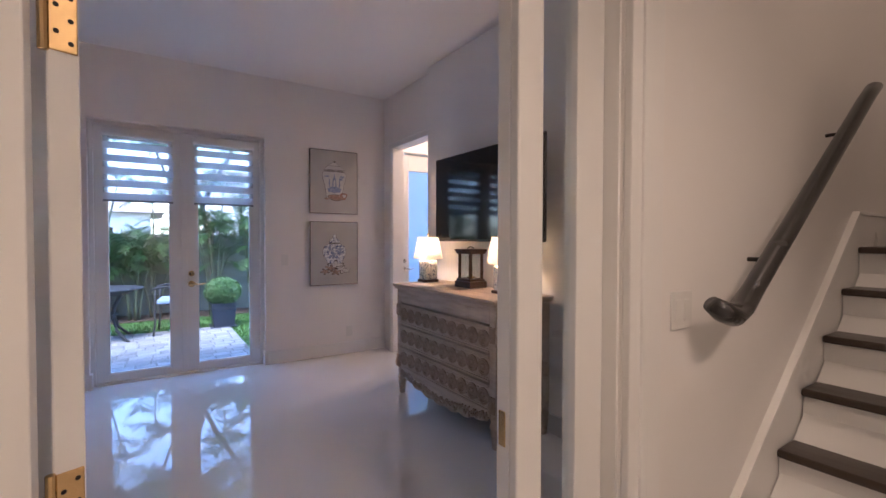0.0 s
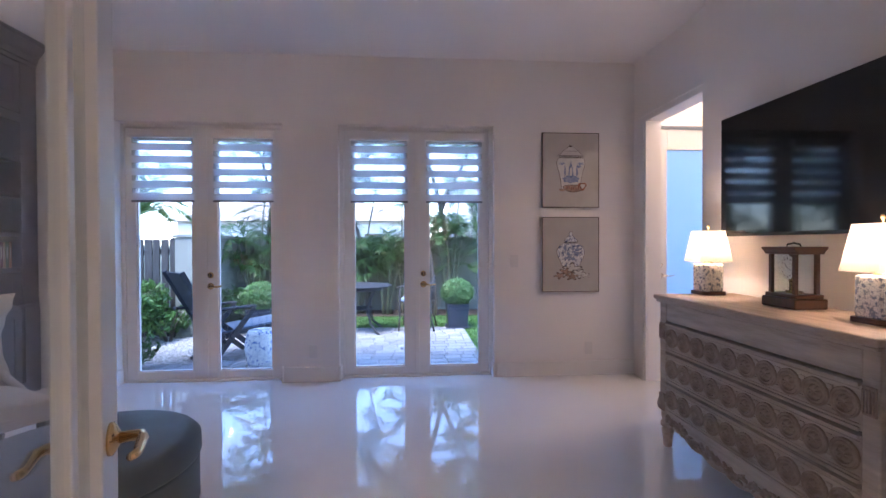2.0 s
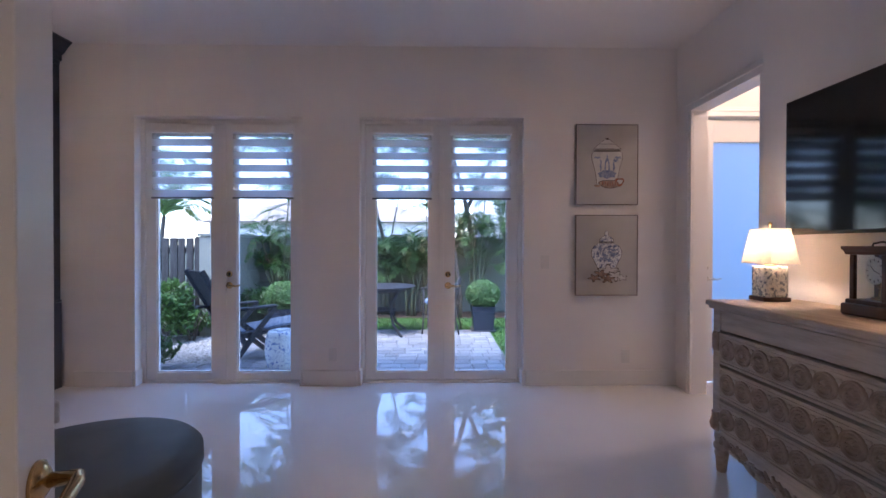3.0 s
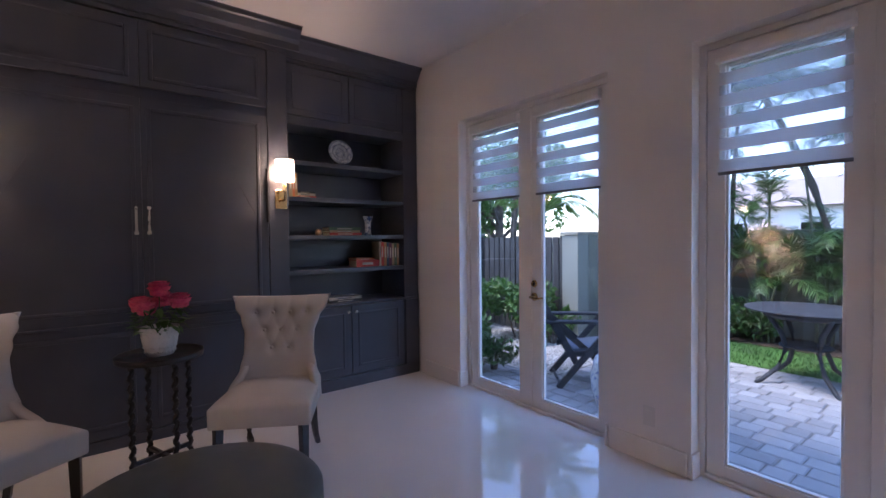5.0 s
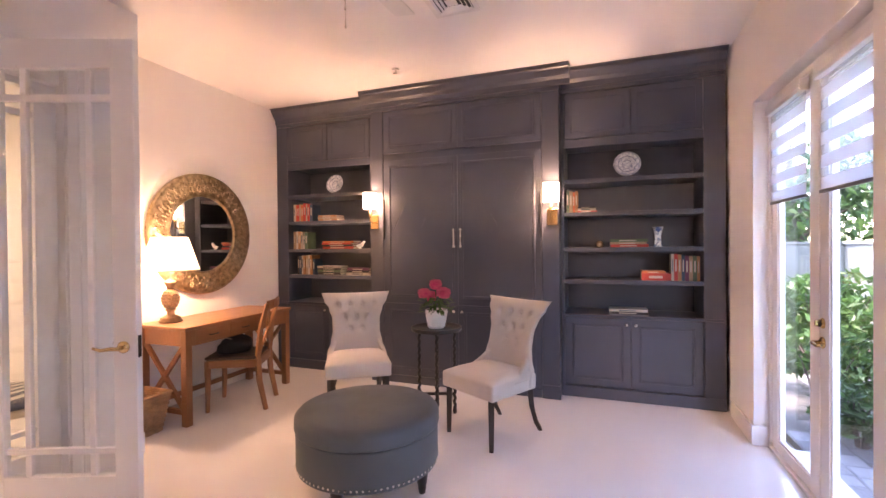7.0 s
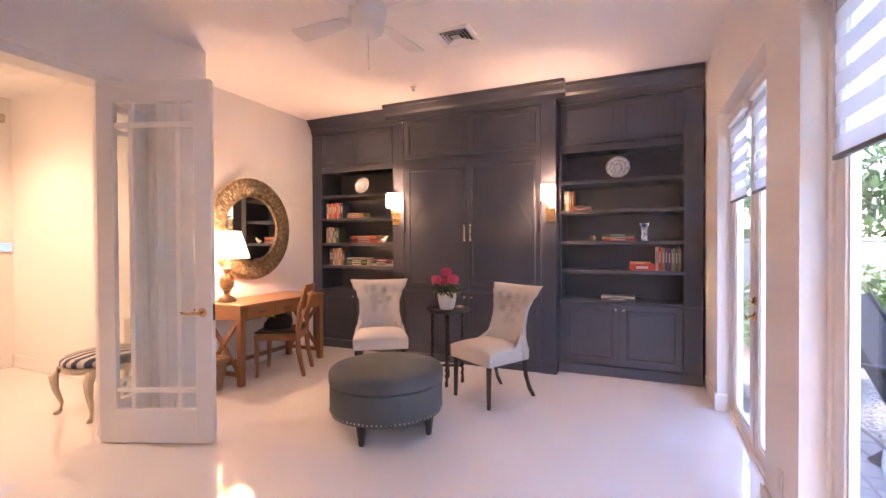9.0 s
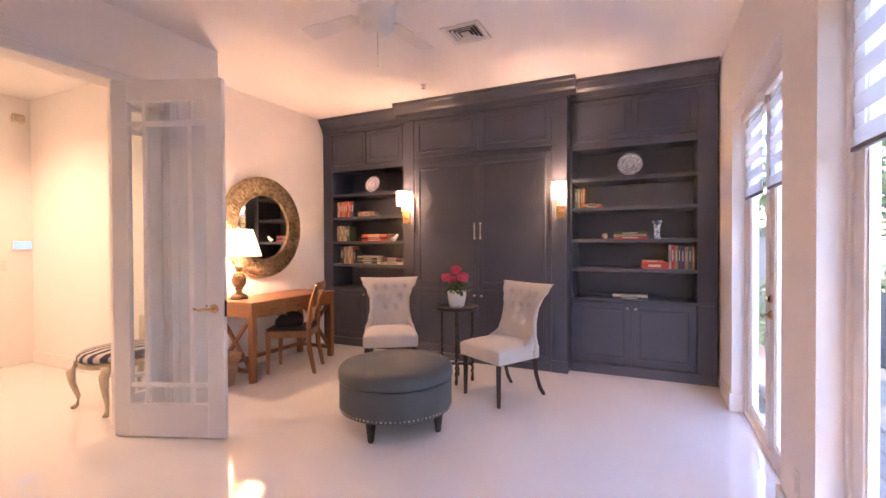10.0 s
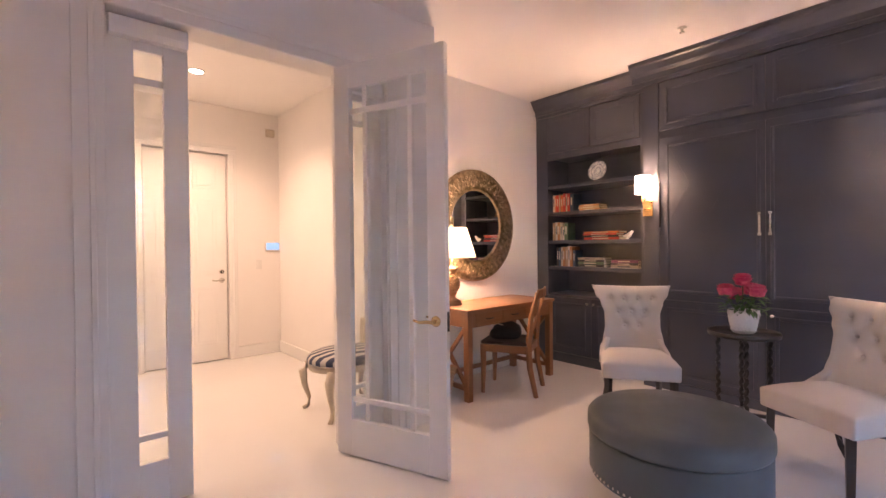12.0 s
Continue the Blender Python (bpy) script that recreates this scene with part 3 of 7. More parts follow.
# hall door
hd = thing("door_5", pose(-0.08, 0, 0), "white panelled hall door, closed", "door", "", "structure")
bm = box(0.31, 1.13, -0.985, -0.94, 0.01, 2.39)
part("door_leaf", bm, TRIM, hd, "", False, 0.003)
for a, b in ((0.42, 0.66), (0.76, 1.02)):
    for lo, hi in ((0.20, 0.85), (1.0, 1.85), (1.98, 2.26)):
        bm = box(a, b, -0.941, -0.934, lo, hi)
        box(a + 0.04, b - 0.04, -0.934, -0.928, lo + 0.04, hi - 0.04, bm)
        part("panel", bm, TRIM, hd, "", False, 0.005)
lever_set(hd, 0.37, -0.94, 0.93, 1, 1, NICKEL, True)

# vestibule door
vd = thing("door_6", pose(0, 0, 0), "white exterior door with a tall frosted glass lite", "door", "", "structure")
bm = box(3.035, 3.19, 6.06, 6.10, 0.01, 2.35)
box(3.76, 3.865, 6.06, 6.10, 0.01, 2.35, bm), box(3.19, 3.76, 6.06, 6.10, 0.01, 0.25, bm), box(3.19, 3.76, 6.06, 6.10, 2.15, 2.35, bm)
part("door_leaf", bm, TRIM, vd, "", False, 0.003)
p = part("pane", box(3.19, 3.76, 6.078, 6.082, 0.25, 2.15), FROST, vd, "frosted pale glass")
p.visible_shadow = False
lever_set(vd, 3.12, 6.06, 0.93, -1, 1, NICKEL, True)
casing("trim", "x", 3.03, 3.87, 2.36, 6.0, -1, 0.08, 0.02)

# ---- stairs ----
RISE, RUN, X1, Z1 = 0.193, 0.231, 2.070, 0.108
st = thing("staircase", pose(0, 0, 0), "staircase with dark wooden treads and white risers", "staircase", "", "structure")
for k in range(1, 8):
    xk, zk = X1 + RUN * (k - 1), Z1 + RISE * (k - 1)
    deep = RUN if k < 7 else 4.55 - xk
    part("riser", box(xk, xk + 0.02, 0.74, 1.904, max(0.0, zk - RISE), zk - 0.032), TRIM, st)
    part("tread", box(xk - 0.028, xk + deep + 0.018, 0.74, 1.904, zk - 0.032, zk), TREAD, st, "dark stained wooden tread", False, 0.008)
part("carcass", prism([(X1 + 0.03, 0.0), (X1 + 0.03, 0.05), (X1 + 6 * RUN, Z1 + 5 * RISE + 0.06), (4.58, Z1 + 5 * RISE + 0.06), (4.58, 0.0)], "y", 0.75, 1.90), TRIM, st)
poly = [(1.83, 0.0), (1.83, 0.07), (3.449, 1.425), (4.58, 1.425), (4.58, 0.0)]
part("skirt_board", prism(poly, "y", 1.906, 1.93), TRIM, st, "", False, 0.004)
poly = [(1.82, 0.07), (1.82, 0.088), (3.443, 1.443), (4.58, 1.443), (4.58, 1.425), (3.449, 1.425), (1.83, 0.07)]
part("skirt_cap", prism(poly, "y", 1.900, 1.93), TRIM, st, "", False, 0.003)
rail = thing("handrail", pose(0, 0, 0), "dark stained wooden wall handrail beside the stairs", "handrail")
pts = [(1.872, 1.85, 1.112), (1.905, 1.832, 1.088), (1.95, 1.83, 1.074), (2.01, 1.83, 1.088), (2.09, 1.83, 1.142), (2.62, 1.83, 1.522), (3.20, 1.83, 1.940), (3.30, 1.83, 2.005), (3.36, 1.84, 2.02)]
part("rail", tube(pts, [0.030, 0.040, 0.042, 0.037, 0.033, 0.032, 0.032, 0.032, 0.030], 18, None, 0.8), RAILWOOD, rail, "", True)
for bx, bz in ((2.30, 1.29), (3.05, 1.83)):
    part("bracket", tube([(bx, 1.83, bz - 0.03), (bx, 1.84, bz - 0.06), (bx, 1.93, bz - 0.06)], 0.008, 8), BRONZE, rail)


def wall_plate(name, x, z, y, out, label, toggles=1, w=0.072):
    t = thing(name, pose(x, y, z), label, "switch" if "switch" in name else "outlet")
    lo, hi = sorted((0, out * 0.006))
    part("plate", box(-w / 2, w / 2, lo, hi, -0.058, 0.058), WHITEPLASTIC, t, "", False, 0.002)
    for i in range(toggles):
        cx = (i - (toggles - 1) / 2) * 0.046
        lo, hi = sorted((out * 0.006, out * 0.010))
        part("rocker" if "switch" in name else "socket", box(cx - 0.016, cx + 0.016, lo, hi, -0.033, 0.033), WHITEPLASTIC, t, "", False, 0.002)


wall_plate("light_switch", 1.852, 1.085, 1.93, -1, "white double light switch plate on the wall", 2, 0.115)
wall_plate("light_switch", 1.668, 1.08, 6.0, -1, "white light switch plate on the wall")
wall_plate("wall_outlet", 2.382, 0.254, 6.0, -1, "white wall outlet above the baseboard")
wall_plate("wall_outlet", -0.18, 0.272, 6.0, -1, "white wall outlet above the baseboard")
wall_plate("light_switch", -0.12, 1.10, -0.90, 1, "white light switch plate on the hall wall")
wall_plate("wall_outlet", -0.58, 0.30, 1.47, 1, "white wall outlet above the baseboard")
kp = thing("alarm_keypad", pose(-0.285, -0.90, 1.32), "white alarm keypad with a lit blue display", "keypad")
part("housing", box(-0.09, 0.09, 0, 0.02, -0.055, 0.055), WHITEPLASTIC, kp, "", False, 0.004)
part("display", box(-0.078, 0.078, 0.0205, 0.022, -0.043, 0.043), BLUE_LCD, kp, "glowing blue display")
ms = thing("motion_detector", pose(-0.27, -0.90, 2.72), "small cream detector high on the hall wall", "detector")
part("housing", prism([(0, -0.05), (0.035, -0.04), (0.045, 0.03), (0, 0.05)], "x", -0.05, 0.05), CREAM_PAINT, ms, "", False, 0.004)
# second fixture is made up to go with the added hall spot
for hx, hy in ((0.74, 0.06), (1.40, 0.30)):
    dl = thing("downlight", pose(hx, hy, H), "lit white recessed ceiling downlight, the one at x 1.40 added", "lamp", "hall downlights")
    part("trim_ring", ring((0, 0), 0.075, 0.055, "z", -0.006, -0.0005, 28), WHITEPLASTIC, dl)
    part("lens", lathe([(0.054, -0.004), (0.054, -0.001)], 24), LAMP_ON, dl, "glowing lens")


# ---- built-in bookcase and wall bed cabinet ----
def raised_panel(y0, y1, z0, z1, x, parent, name="panel", mould=0.03):
    """A recessed field with a bevelled moulding frame on a face that looks along +x."""
    bm = bmesh.new()
    for s, e, lo, hi in ((y0, y0 + mould, z0, z1), (y1 - mould, y1, z0, z1), (y0 + mould, y1 - mould, z0, z0 + mould), (y0 + mould, y1 - mould, z1 - mould, z1)):
        box(x, x + 0.012, s, e, lo, hi, bm)
    return part(name, bm, NAVY, parent, "", False, 0.006)


def knob(parent, x, y, z, r=0.014):
    bm = lathe([(0.006, 0), (0.006, 0.012), (r, 0.018), (r, 0.024), (r * 0.6, 0.028)], 16)
    bm.transform(Matrix.Translation((x, y, z)) @ Matrix.Rotation(math.pi / 2, 4, "Y"))
    return part("knob", bm, NICKEL, parent, "small round nickel knob", True)


def crown(parent, x, y0, y1, z0, z1, left_end, right_end):
    """Stepped crown moulding with returns."""
    steps = [(0.0, 0.0), (0.018, 0.0), (0.018, 0.05), (0.045, 0.075), (0.075, 0.125), (0.09, 0.135), (0.09, 0.165), (0.102, 0.17), (0.102, z1 - z0), (0.0, z1 - z0)]
    bm = prism([(x + a, z0 + b) for a, b in steps], "y", y0 - (0.09 if left_end else 0), y1 + (0.09 if right_end else 0))
    return part("crown_moulding", bm, NAVY, parent, "", False, 0.004)


SHELVES = (1.06, 1.352, 1.670, 1.968)


def side_bookcase(name, y0, y1, ny0, ny1, base_split):
    b = thing(name, pose(0, 0, 0), "tall charcoal-painted built-in bookcase with open shelves", "bookcase", "built-in bookcases")
    xf, xb = -2.50, -2.945
    body = box(xb, xf, y0, ny0, 0.0, 2.75)
    box(xb, xf, ny1, y1, 0.0, 2.75, body)
    part("side_panel", body, NAVY, b, "", False, 0.003)
    part("back_panel", box(xb, xb + 0.02, ny0, ny1, 0.74, 2.30), NAVY, b)
    part("plinth", box(xb, xf + 0.012, y0, y1, 0.0, 0.10), NAVY, b, "", False, 0.004)
    part("base", box(xb, xf - 0.02, ny0, ny1, 0.10, 0.735), NAVY, b)
    part("counter", box(xb, xf + 0.012, y0, y1, 0.732, 0.752), NAVY, b, "", False, 0.005)
    for z in SHELVES:
        part("shelf", box(xb + 0.02, xf - 0.012, ny0, ny1, z - 0.036, z), NAVY, b, "", False, 0.003)
    part("upper_box", box(xb, xf - 0.02, ny0, ny1, 2.285, 2.75), NAVY, b, "", False, 0.003)
    part("valance", box(xf - 0.02, xf, ny0, ny1, 2.255, 2.325), NAVY, b, "", False, 0.004)
    part("frieze", box(xb, xf + 0.004, y0, y1, 2.752, 2.80), NAVY, b, "", False, 0.003)
    crown(b, xf + 0.004, y0, y1, 2.785, H - 0.004, False, False)
    mid = (ny0 + ny1) / 2
    for a, c in ((ny0 + 0.006, mid - 0.003), (mid + 0.003, ny1 - 0.006)):
        d = part("cabinet_door", box(xf - 0.02, xf, a, c, 2.335, 2.745), NAVY, b, "", False, 0.003)
        raised_panel(a + 0.05, c - 0.05, 2.385, 2.695, xf - 0.008, d, "moulding", 0.014)
        d = part("cabinet_door", box(xf - 0.02, xf, a, c, 0.112, 0.722), NAVY, b, "", False, 0.003)
        raised_panel(a + 0.06, c - 0.06, 0.172, 0.662, xf - 0.004, d, "moulding", 0.022)
        knob(d, xf, (c - 0.035) if c < mid + 0.1 and a < mid - 0.1 else (a + 0.035), 0.672)
    for a, c in ((y0, ny0), (ny1, y1)):
        if c - a > 0.05:
            part("pilaster_base", box(xf, xf + 0.015, a + 0.004, c - 0.004, 0.10, 0.73), NAVY, b, "", False, 0.004)
    return b


side_bookcase("bookcase", 1.474, 2.785, 1.625, 2.695, 0)
side_bookcase("bookcase", 4.675, 5.978, 4.700, 5.818, 0)

wb = thing("wall_bed_cabinet", pose(0, 0, 0), "charcoal-painted wall bed cabinet with tall panelled doors", "cabinet")
XF = -2.36
part("carcass", box(-2.945, XF - 0.02, 2.79, 4.67, 0.0, 2.75), NAVY, wb, "", False, 0.003)
for a, c in ((2.79, 2.925), (4.52, 4.67)):
    part("pilaster", box(XF - 0.02, XF, a, c, 0.10, 2.75), NAVY, wb, "", False, 0.004)
    part("plinth_block", box(XF - 0.02, XF + 0.016, a - 0.006, c + 0.006, 0.0, 0.12), NAVY, wb, "", False, 0.004)
part("plinth", box(XF - 0.02, XF + 0.006, 2.935, 4.51, 0.0, 0.075), NAVY, wb, "", False, 0.004)
part("frieze", box(-2.945, XF + 0.004, 2.785, 4.675, 2.752, 2.80), NAVY, wb, "", False, 0.003)
crown(wb, XF + 0.004, 2.785, 4.675, 2.785, H - 0.002, True, True)
for a, c in ((2.930, 3.7215), (3.7235, 4.515)):
    d = part("upper_door", box(XF - 0.02, XF, a, c, 2.315, 2.745), NAVY, wb, "", False, 0.003)
    raised_panel(a + 0.05, c - 0.05, 2.365, 2.695, XF - 0.004, d, "moulding", 0.026)
    d = part("tall_door", box(XF - 0.02, XF, a, c, 0.805, 2.245), NAVY, wb, "", False, 0.003)
    left = a < 3.5
    hy = 3.688 if left else 3.757
    raised_panel(a + 0.055 if left else a + 0.03, c - 0.03 if left else c - 0.055, 0.87, 2.185, XF - 0.004, d, "moulding", 0.026)
    edge, way = (a + 0.081, 1) if left else (c - 0.081, -1)
    bm = bar((XF + 0.0005, edge, 2.155), (XF + 0.0005, edge + way * 0.165, 1.83), 0.006, 0.003, None, (1, 0, 0))
    bar((XF + 0.0005, edge + way * 0.165, 1.815), (XF + 0.0005, edge, 1.49), 0.006, 0.003, bm, (1, 0, 0))
    bar((XF + 0.0005, edge + way * 0.33, 1.56), (XF + 0.0005, edge + way * 0.385, 1.675), 0.006, 0.003, bm, (1, 0, 0))
    part("lattice_bead", bm, NAVY, d, "slim raised diagonal bead")
    bm = tube([(XF, hy, 1.37), (XF + 0.028, hy, 1.37), (XF + 0.03, hy, 1.38), (XF + 0.03, hy, 1.52), (XF + 0.028, hy, 1.53), (XF, hy, 1.53)], 0.0075, 10)
    for hz in (1.37, 1.53):
        lathe([(0.011, -0.011), (0.013, 0), (0.011, 0.011)], 12, (XF + 0.03, hy, hz), bm)
    part("handle", bm, NICKEL, d, "slim nickel bar handle", True)
    d = part("lower_panel", box(XF - 0.02, XF, a, c, 0.08, 0.795), NAVY, wb, "", False, 0.003)
    raised_panel(a + 0.055, c - 0.055, 0.14, 0.74, XF - 0.004, d, "moulding", 0.028)
    knob(d, XF, (c - 0.04) if left else (a + 0.04), 0.745)
part("rail", box(XF, XF + 0.012, 2.93, 4.515, 0.786, 0.806), NAVY, wb, "", False, 0.004)
for y in (2.938, 4.507):
    part("latch_rod", tube([(XF + 0.012, y, 1.45), (XF + 0.012, y, 1.85)], 0.009, 8), BRONZE, wb, "thin black latch rod")


def sconce(y):
    s = thing("wall_sconce", pose(XF, y, 1.70), "brass wall sconce with a lit white drum shade", "lamp", "sconces on the cabinet")
    part("back_plate", box(0, 0.014, -0.045, 0.045, -0.145, 0.0), BRASS, s, "", False, 0.004)
    bm = tube([(0.012, 0, -0.08), (0.06, 0, -0.085), (0.10, 0, -0.07), (0.10, 0, 0.0)], 0.008, 10)
    lathe([(0.016, 0), (0.016, 0.05), (0.006, 0.055), (0.006, 0.09)], 16, (0.10, 0, -0.02), bm)
    part("arm", bm, BRASS, s, "", True)
    bm = bmesh.new()
    seg = 32
    lo = [bm.verts.new((0.10 + 0.068 * math.cos(2 * math.pi * i / seg), 0.068 * math.sin(2 * math.pi * i / seg), 0.055)) for i in range(seg)]
    hi = [bm.verts.new((v.co.x, v.co.y, 0.215)) for v in lo]
    for i in range(seg):
        bm.faces.new((lo[i], lo[(i + 1) % seg], hi[(i + 1) % seg], hi[i]))
    part("shade", bm, SHADE_W, s, "white fabric drum shade", True)


sconce(2.83), sconce(4.61)

# ---- things on the shelves ----
BOOK_COLORS = [(0.55, 0.06, 0.04), (0.60, 0.16, 0.05), (0.42, 0.30, 0.18), (0.05, 0.09, 0.14), (0.52, 0.45, 0.34), (0.10, 0.16, 0.09), (0.16, 0.05, 0.10), (0.62, 0.56, 0.46), (0.04, 0.035, 0.035), (0.45, 0.22, 0.09)]
COLOR_NAMES = ["red", "orange", "tan", "navy", "beige", "green", "plum", "cream", "black", "brown"]
BOOK_MATS = [mat("book_cloth", c, 0.6, vary=0.12, scale=12, grain=300, bump=0.15) for c in BOOK_COLORS]


def book(x, y, z, tall, thick, deep, hue, lying=False, lean=0.0):
    """A hardback: spine towards +x. Standing it is thick along y; lying it is long along y."""
    label = COLOR_NAMES[hue] + (" hardback book lying flat on a shelf" if lying else " hardback book standing upright on a shelf")
    b = thing("book", pose(x, y, z, lean, 0, 0), label, "book", "books on the shelves")
    c = 0.003
    if lying:
        cover = box(-deep, 0, 0, tall, 0, c)
        box(-deep, 0, 0, tall, thick - c, thick, cover), box(-c, 0, 0, tall, c, thick - c, cover)
        pages = box(-deep + 0.005, -c, 0.004, tall - 0.004, c, thick - c)
        band = box(0, 0.0008, tall * 0.25, tall * 0.7, thick * 0.3, thick * 0.65)
    else:
        cover = box(-deep, 0, 0, c, 0, tall)
        box(-deep, 0, thick - c, thick, 0, tall, cover), box(-c, 0, c, thick - c, 0, tall, cover)
        pages = box(-deep + 0.005, -c, c, thick - c, 0.004, tall - 0.004)
        band = box(0, 0.0008, thick * 0.3, thick * 0.65, tall * 0.35, tall * 0.8)
    part("cover", cover, BOOK_MATS[hue], b)
    part("pages", pages, PAGES, b)
    part("title_bar", band, BOOK_MATS[7 if hue not in (7, 4) else 3], b, "unreadable lettering on the spine")


def upright(y, z, spec, x=-2.56):
    for thick, tall, hue in spec:
        book(x - random.uniform(0, 0.015), y, z, tall, thick, 0.15, hue)
        y += thick + 0.0015


def stack(y, z, spec, x=-2.57):
    for thick, long_, hue in spec:
        book(x - random.uniform(0, 0.012), y + random.uniform(-0.008, 0.008), z, long_, thick, 0.17, hue, True)
        z += thick + 0.001


S1, S2, S3, S4 = SHELVES
upright(1.645, S3, [(0.028, 0.20, 7), (0.02, 0.19, 1), (0.032, 0.195, 0), (0.022, 0.205, 2), (0.03, 0.19, 1), (0.03, 0.21, 0), (0.024, 0.20, 4), (0.03, 0.20, 0), (0.04, 0.195, 3)])
stack(1.975, S3, [(0.022, 0.25, 9), (0.02, 0.25, 2), (0.022, 0.24, 9)])
upright(1.645, S2, [(0.03, 0.20, 2), (0.026, 0.205, 7), (0.034, 0.205, 9), (0.03, 0.20, 4), (0.028, 0.15, 7), (0.045, 0.195, 5)])
stack(2.03, S2, [(0.026, 0.40, 0), (0.022, 0.40, 8), (0.018, 0.38, 0), (0.02, 0.40, 1)])
upright(1.69, S1, [(0.03, 0.215, 8), (0.026, 0.21, 3), (0.028, 0.22, 4), (0.026, 0.215, 9), (0.034, 0.22, 2), (0.028, 0.225, 7), (0.03, 0.22, 9), (0.03, 0.18, 3)])
stack(1.965, S1, [(0.028, 0.30, 8), (0.026, 0.31, 5), (0.022, 0.30, 8), (0.02, 0.30, 4)])
stack(2.345, S1, [(0.028, 0.30, 4), (0.024, 0.29, 8), (0.026, 0.28, 6)])
upright(4.715, S3, [(0.026, 0.21, 5), (0.028, 0.20, 2), (0.02, 0.19, 1), (0.022, 0.20, 9)])
stack(4.80, S3, [(0.018, 0.19, 0), (0.022, 0.17, 4), (0.012, 0.16, 8)])
stack(5.09, S2, [(0.024, 0.31, 0), (0.02, 0.30, 2), (0.026, 0.31, 5)])
upright(5.585, S1, [(0.02, 0.23, 4), (0.028, 0.23, 0), (0.026, 0.225, 9), (0.024, 0.225, 3), (0.03, 0.215, 6), (0.028, 0.21, 2), (0.03, 0.215, 5), (0.02, 0.21, 9)])
stack(5.345, S1, [(0.062, 0.24, 0), (0.018, 0.19, 1)])
stack(5.08, 0.752, [(0.022, 0.32, 8), (0.022, 0.32, 7)])


def plate(y, z, r):
    p = thing("decorative_plate", pose(-2.66, y, z), "blue and white china plate propped on a stand", "plate")
    bm = lathe([(r * 0.45, 0.0), (r * 0.5, 0.004), (r * 0.62, 0.012), (r * 0.97, 0.022), (r, 0.026), (r * 0.96, 0.028), (r * 0.6, 0.018), (r * 0.5, 0.010), (0.001, 0.009)], 40)
    bm.transform(Matrix.Translation((0, 0, r + 0.012)) @ Matrix.Rotation(radians(76), 4, "Y"))
    dish = part("dish", bm, CHINA_PLATE, p, "", True)
    for r0_, r1_, d_ in ((0.93, 0.90, 0.0265), (0.66, 0.63, 0.0205), (0.36, 0.33, 0.0115)):
        bm = ring((0, 0), r * r0_, r * r1_, "z", d_ - 0.002, d_ + 0.0012, 40)
        bm.transform(Matrix.Translation((0, 0, r + 0.012)) @ Matrix.Rotation(radians(76), 4, "Y"))
        part("painted_ring", bm, SLING, dish)
    bm = tube([(0.05, -0.05, 0.0), (0.04, -0.05, 0.012), (0.0, -0.05, 0.02), (-0.05, 0, 0.10), (0.0, 0.05, 0.02), (0.04, 0.05, 0.012), (0.05, 0.05, 0.0)], 0.003, 6)
    part("stand", bm, BRASS, p)


plate(2.165, S4, 0.108), plate(5.24, S4, 0.116)
v = thing("beaker_vase", pose(-2.60, 5.484, S2), "blue and white flared china vase on a shelf", "vase")
part("body", lathe([(0.034, 0), (0.036, 0.008), (0.030, 0.02), (0.026, 0.07), (0.029, 0.12), (0.042, 0.165), (0.048, 0.175), (0.044, 0.175), (0.028, 0.13), (0.001, 0.02)], 28), CHINA, v, "", True)
v = thing("small_jar", pose(-2.60, 5.005, S2), "small brown glazed jar on a shelf", "jar")
part("body", lathe([(0.022, 0), (0.028, 0.012), (0.03, 0.03), (0.024, 0.046), (0.018, 0.05), (0.02, 0.056), (0.014, 0.056)], 20), GILT, v, "", True)
v = thing("bird_figurine", pose(-2.57, 2.53, S2), "small white ceramic bird figure on a shelf", "figurine")
bm = tube([(0, -0.055, 0.035), (0, -0.02, 0.028), (0, 0.015, 0.04), (0, 0.035, 0.065), (0, 0.045, 0.075), (0, 0.062, 0.072)], [0.004, 0.020, 0.024, 0.016, 0.013, 0.003], 12)
lathe([(0.018, 0), (0.014, 0.008), (0.006, 0.02)], 12, (0, 0, 0), bm)
part("body", bm, WHITE_CERAMIC, v, "", True)

# ---- tufted chairs ----
TUFTS = [(-0.155, 0.86), (-0.052, 0.86), (0.052, 0.86), (0.155, 0.86), (-0.098, 0.755), (0.0, 0.755), (0.098, 0.755), (-0.052, 0.65), (0.052, 0.65)]

PLEATS = [(ay, az, by, bz) for ay, az in TUFTS for by, bz in TUFTS if 0.09 < az - bz < 0.12 and abs(ay - by) < 0.07]


def back_half(z):
    """Half the width of the hourglass back at height z."""
    keys = [(0.36, 0.255), (0.46, 0.25), (0.54, 0.222), (0.64, 0.204), (0.74, 0.206), (0.83, 0.234), (0.90, 0.278), (0.965, 0.300)]
    for (za, a), (zb, b) in zip(keys, keys[1:]):
        if z <= zb:
            f = min(1, max(0, (z - za) / (zb - za)))
            f = f * f * (3 - 2 * f)
            return a + (b - a) * f
    return keys[-1][1]


def back_x(z):
    return -0.19 - 0.115 * max(0, z - 0.42) / 0.54 - 0.03 * max(0, z - 0.80) / 0.16


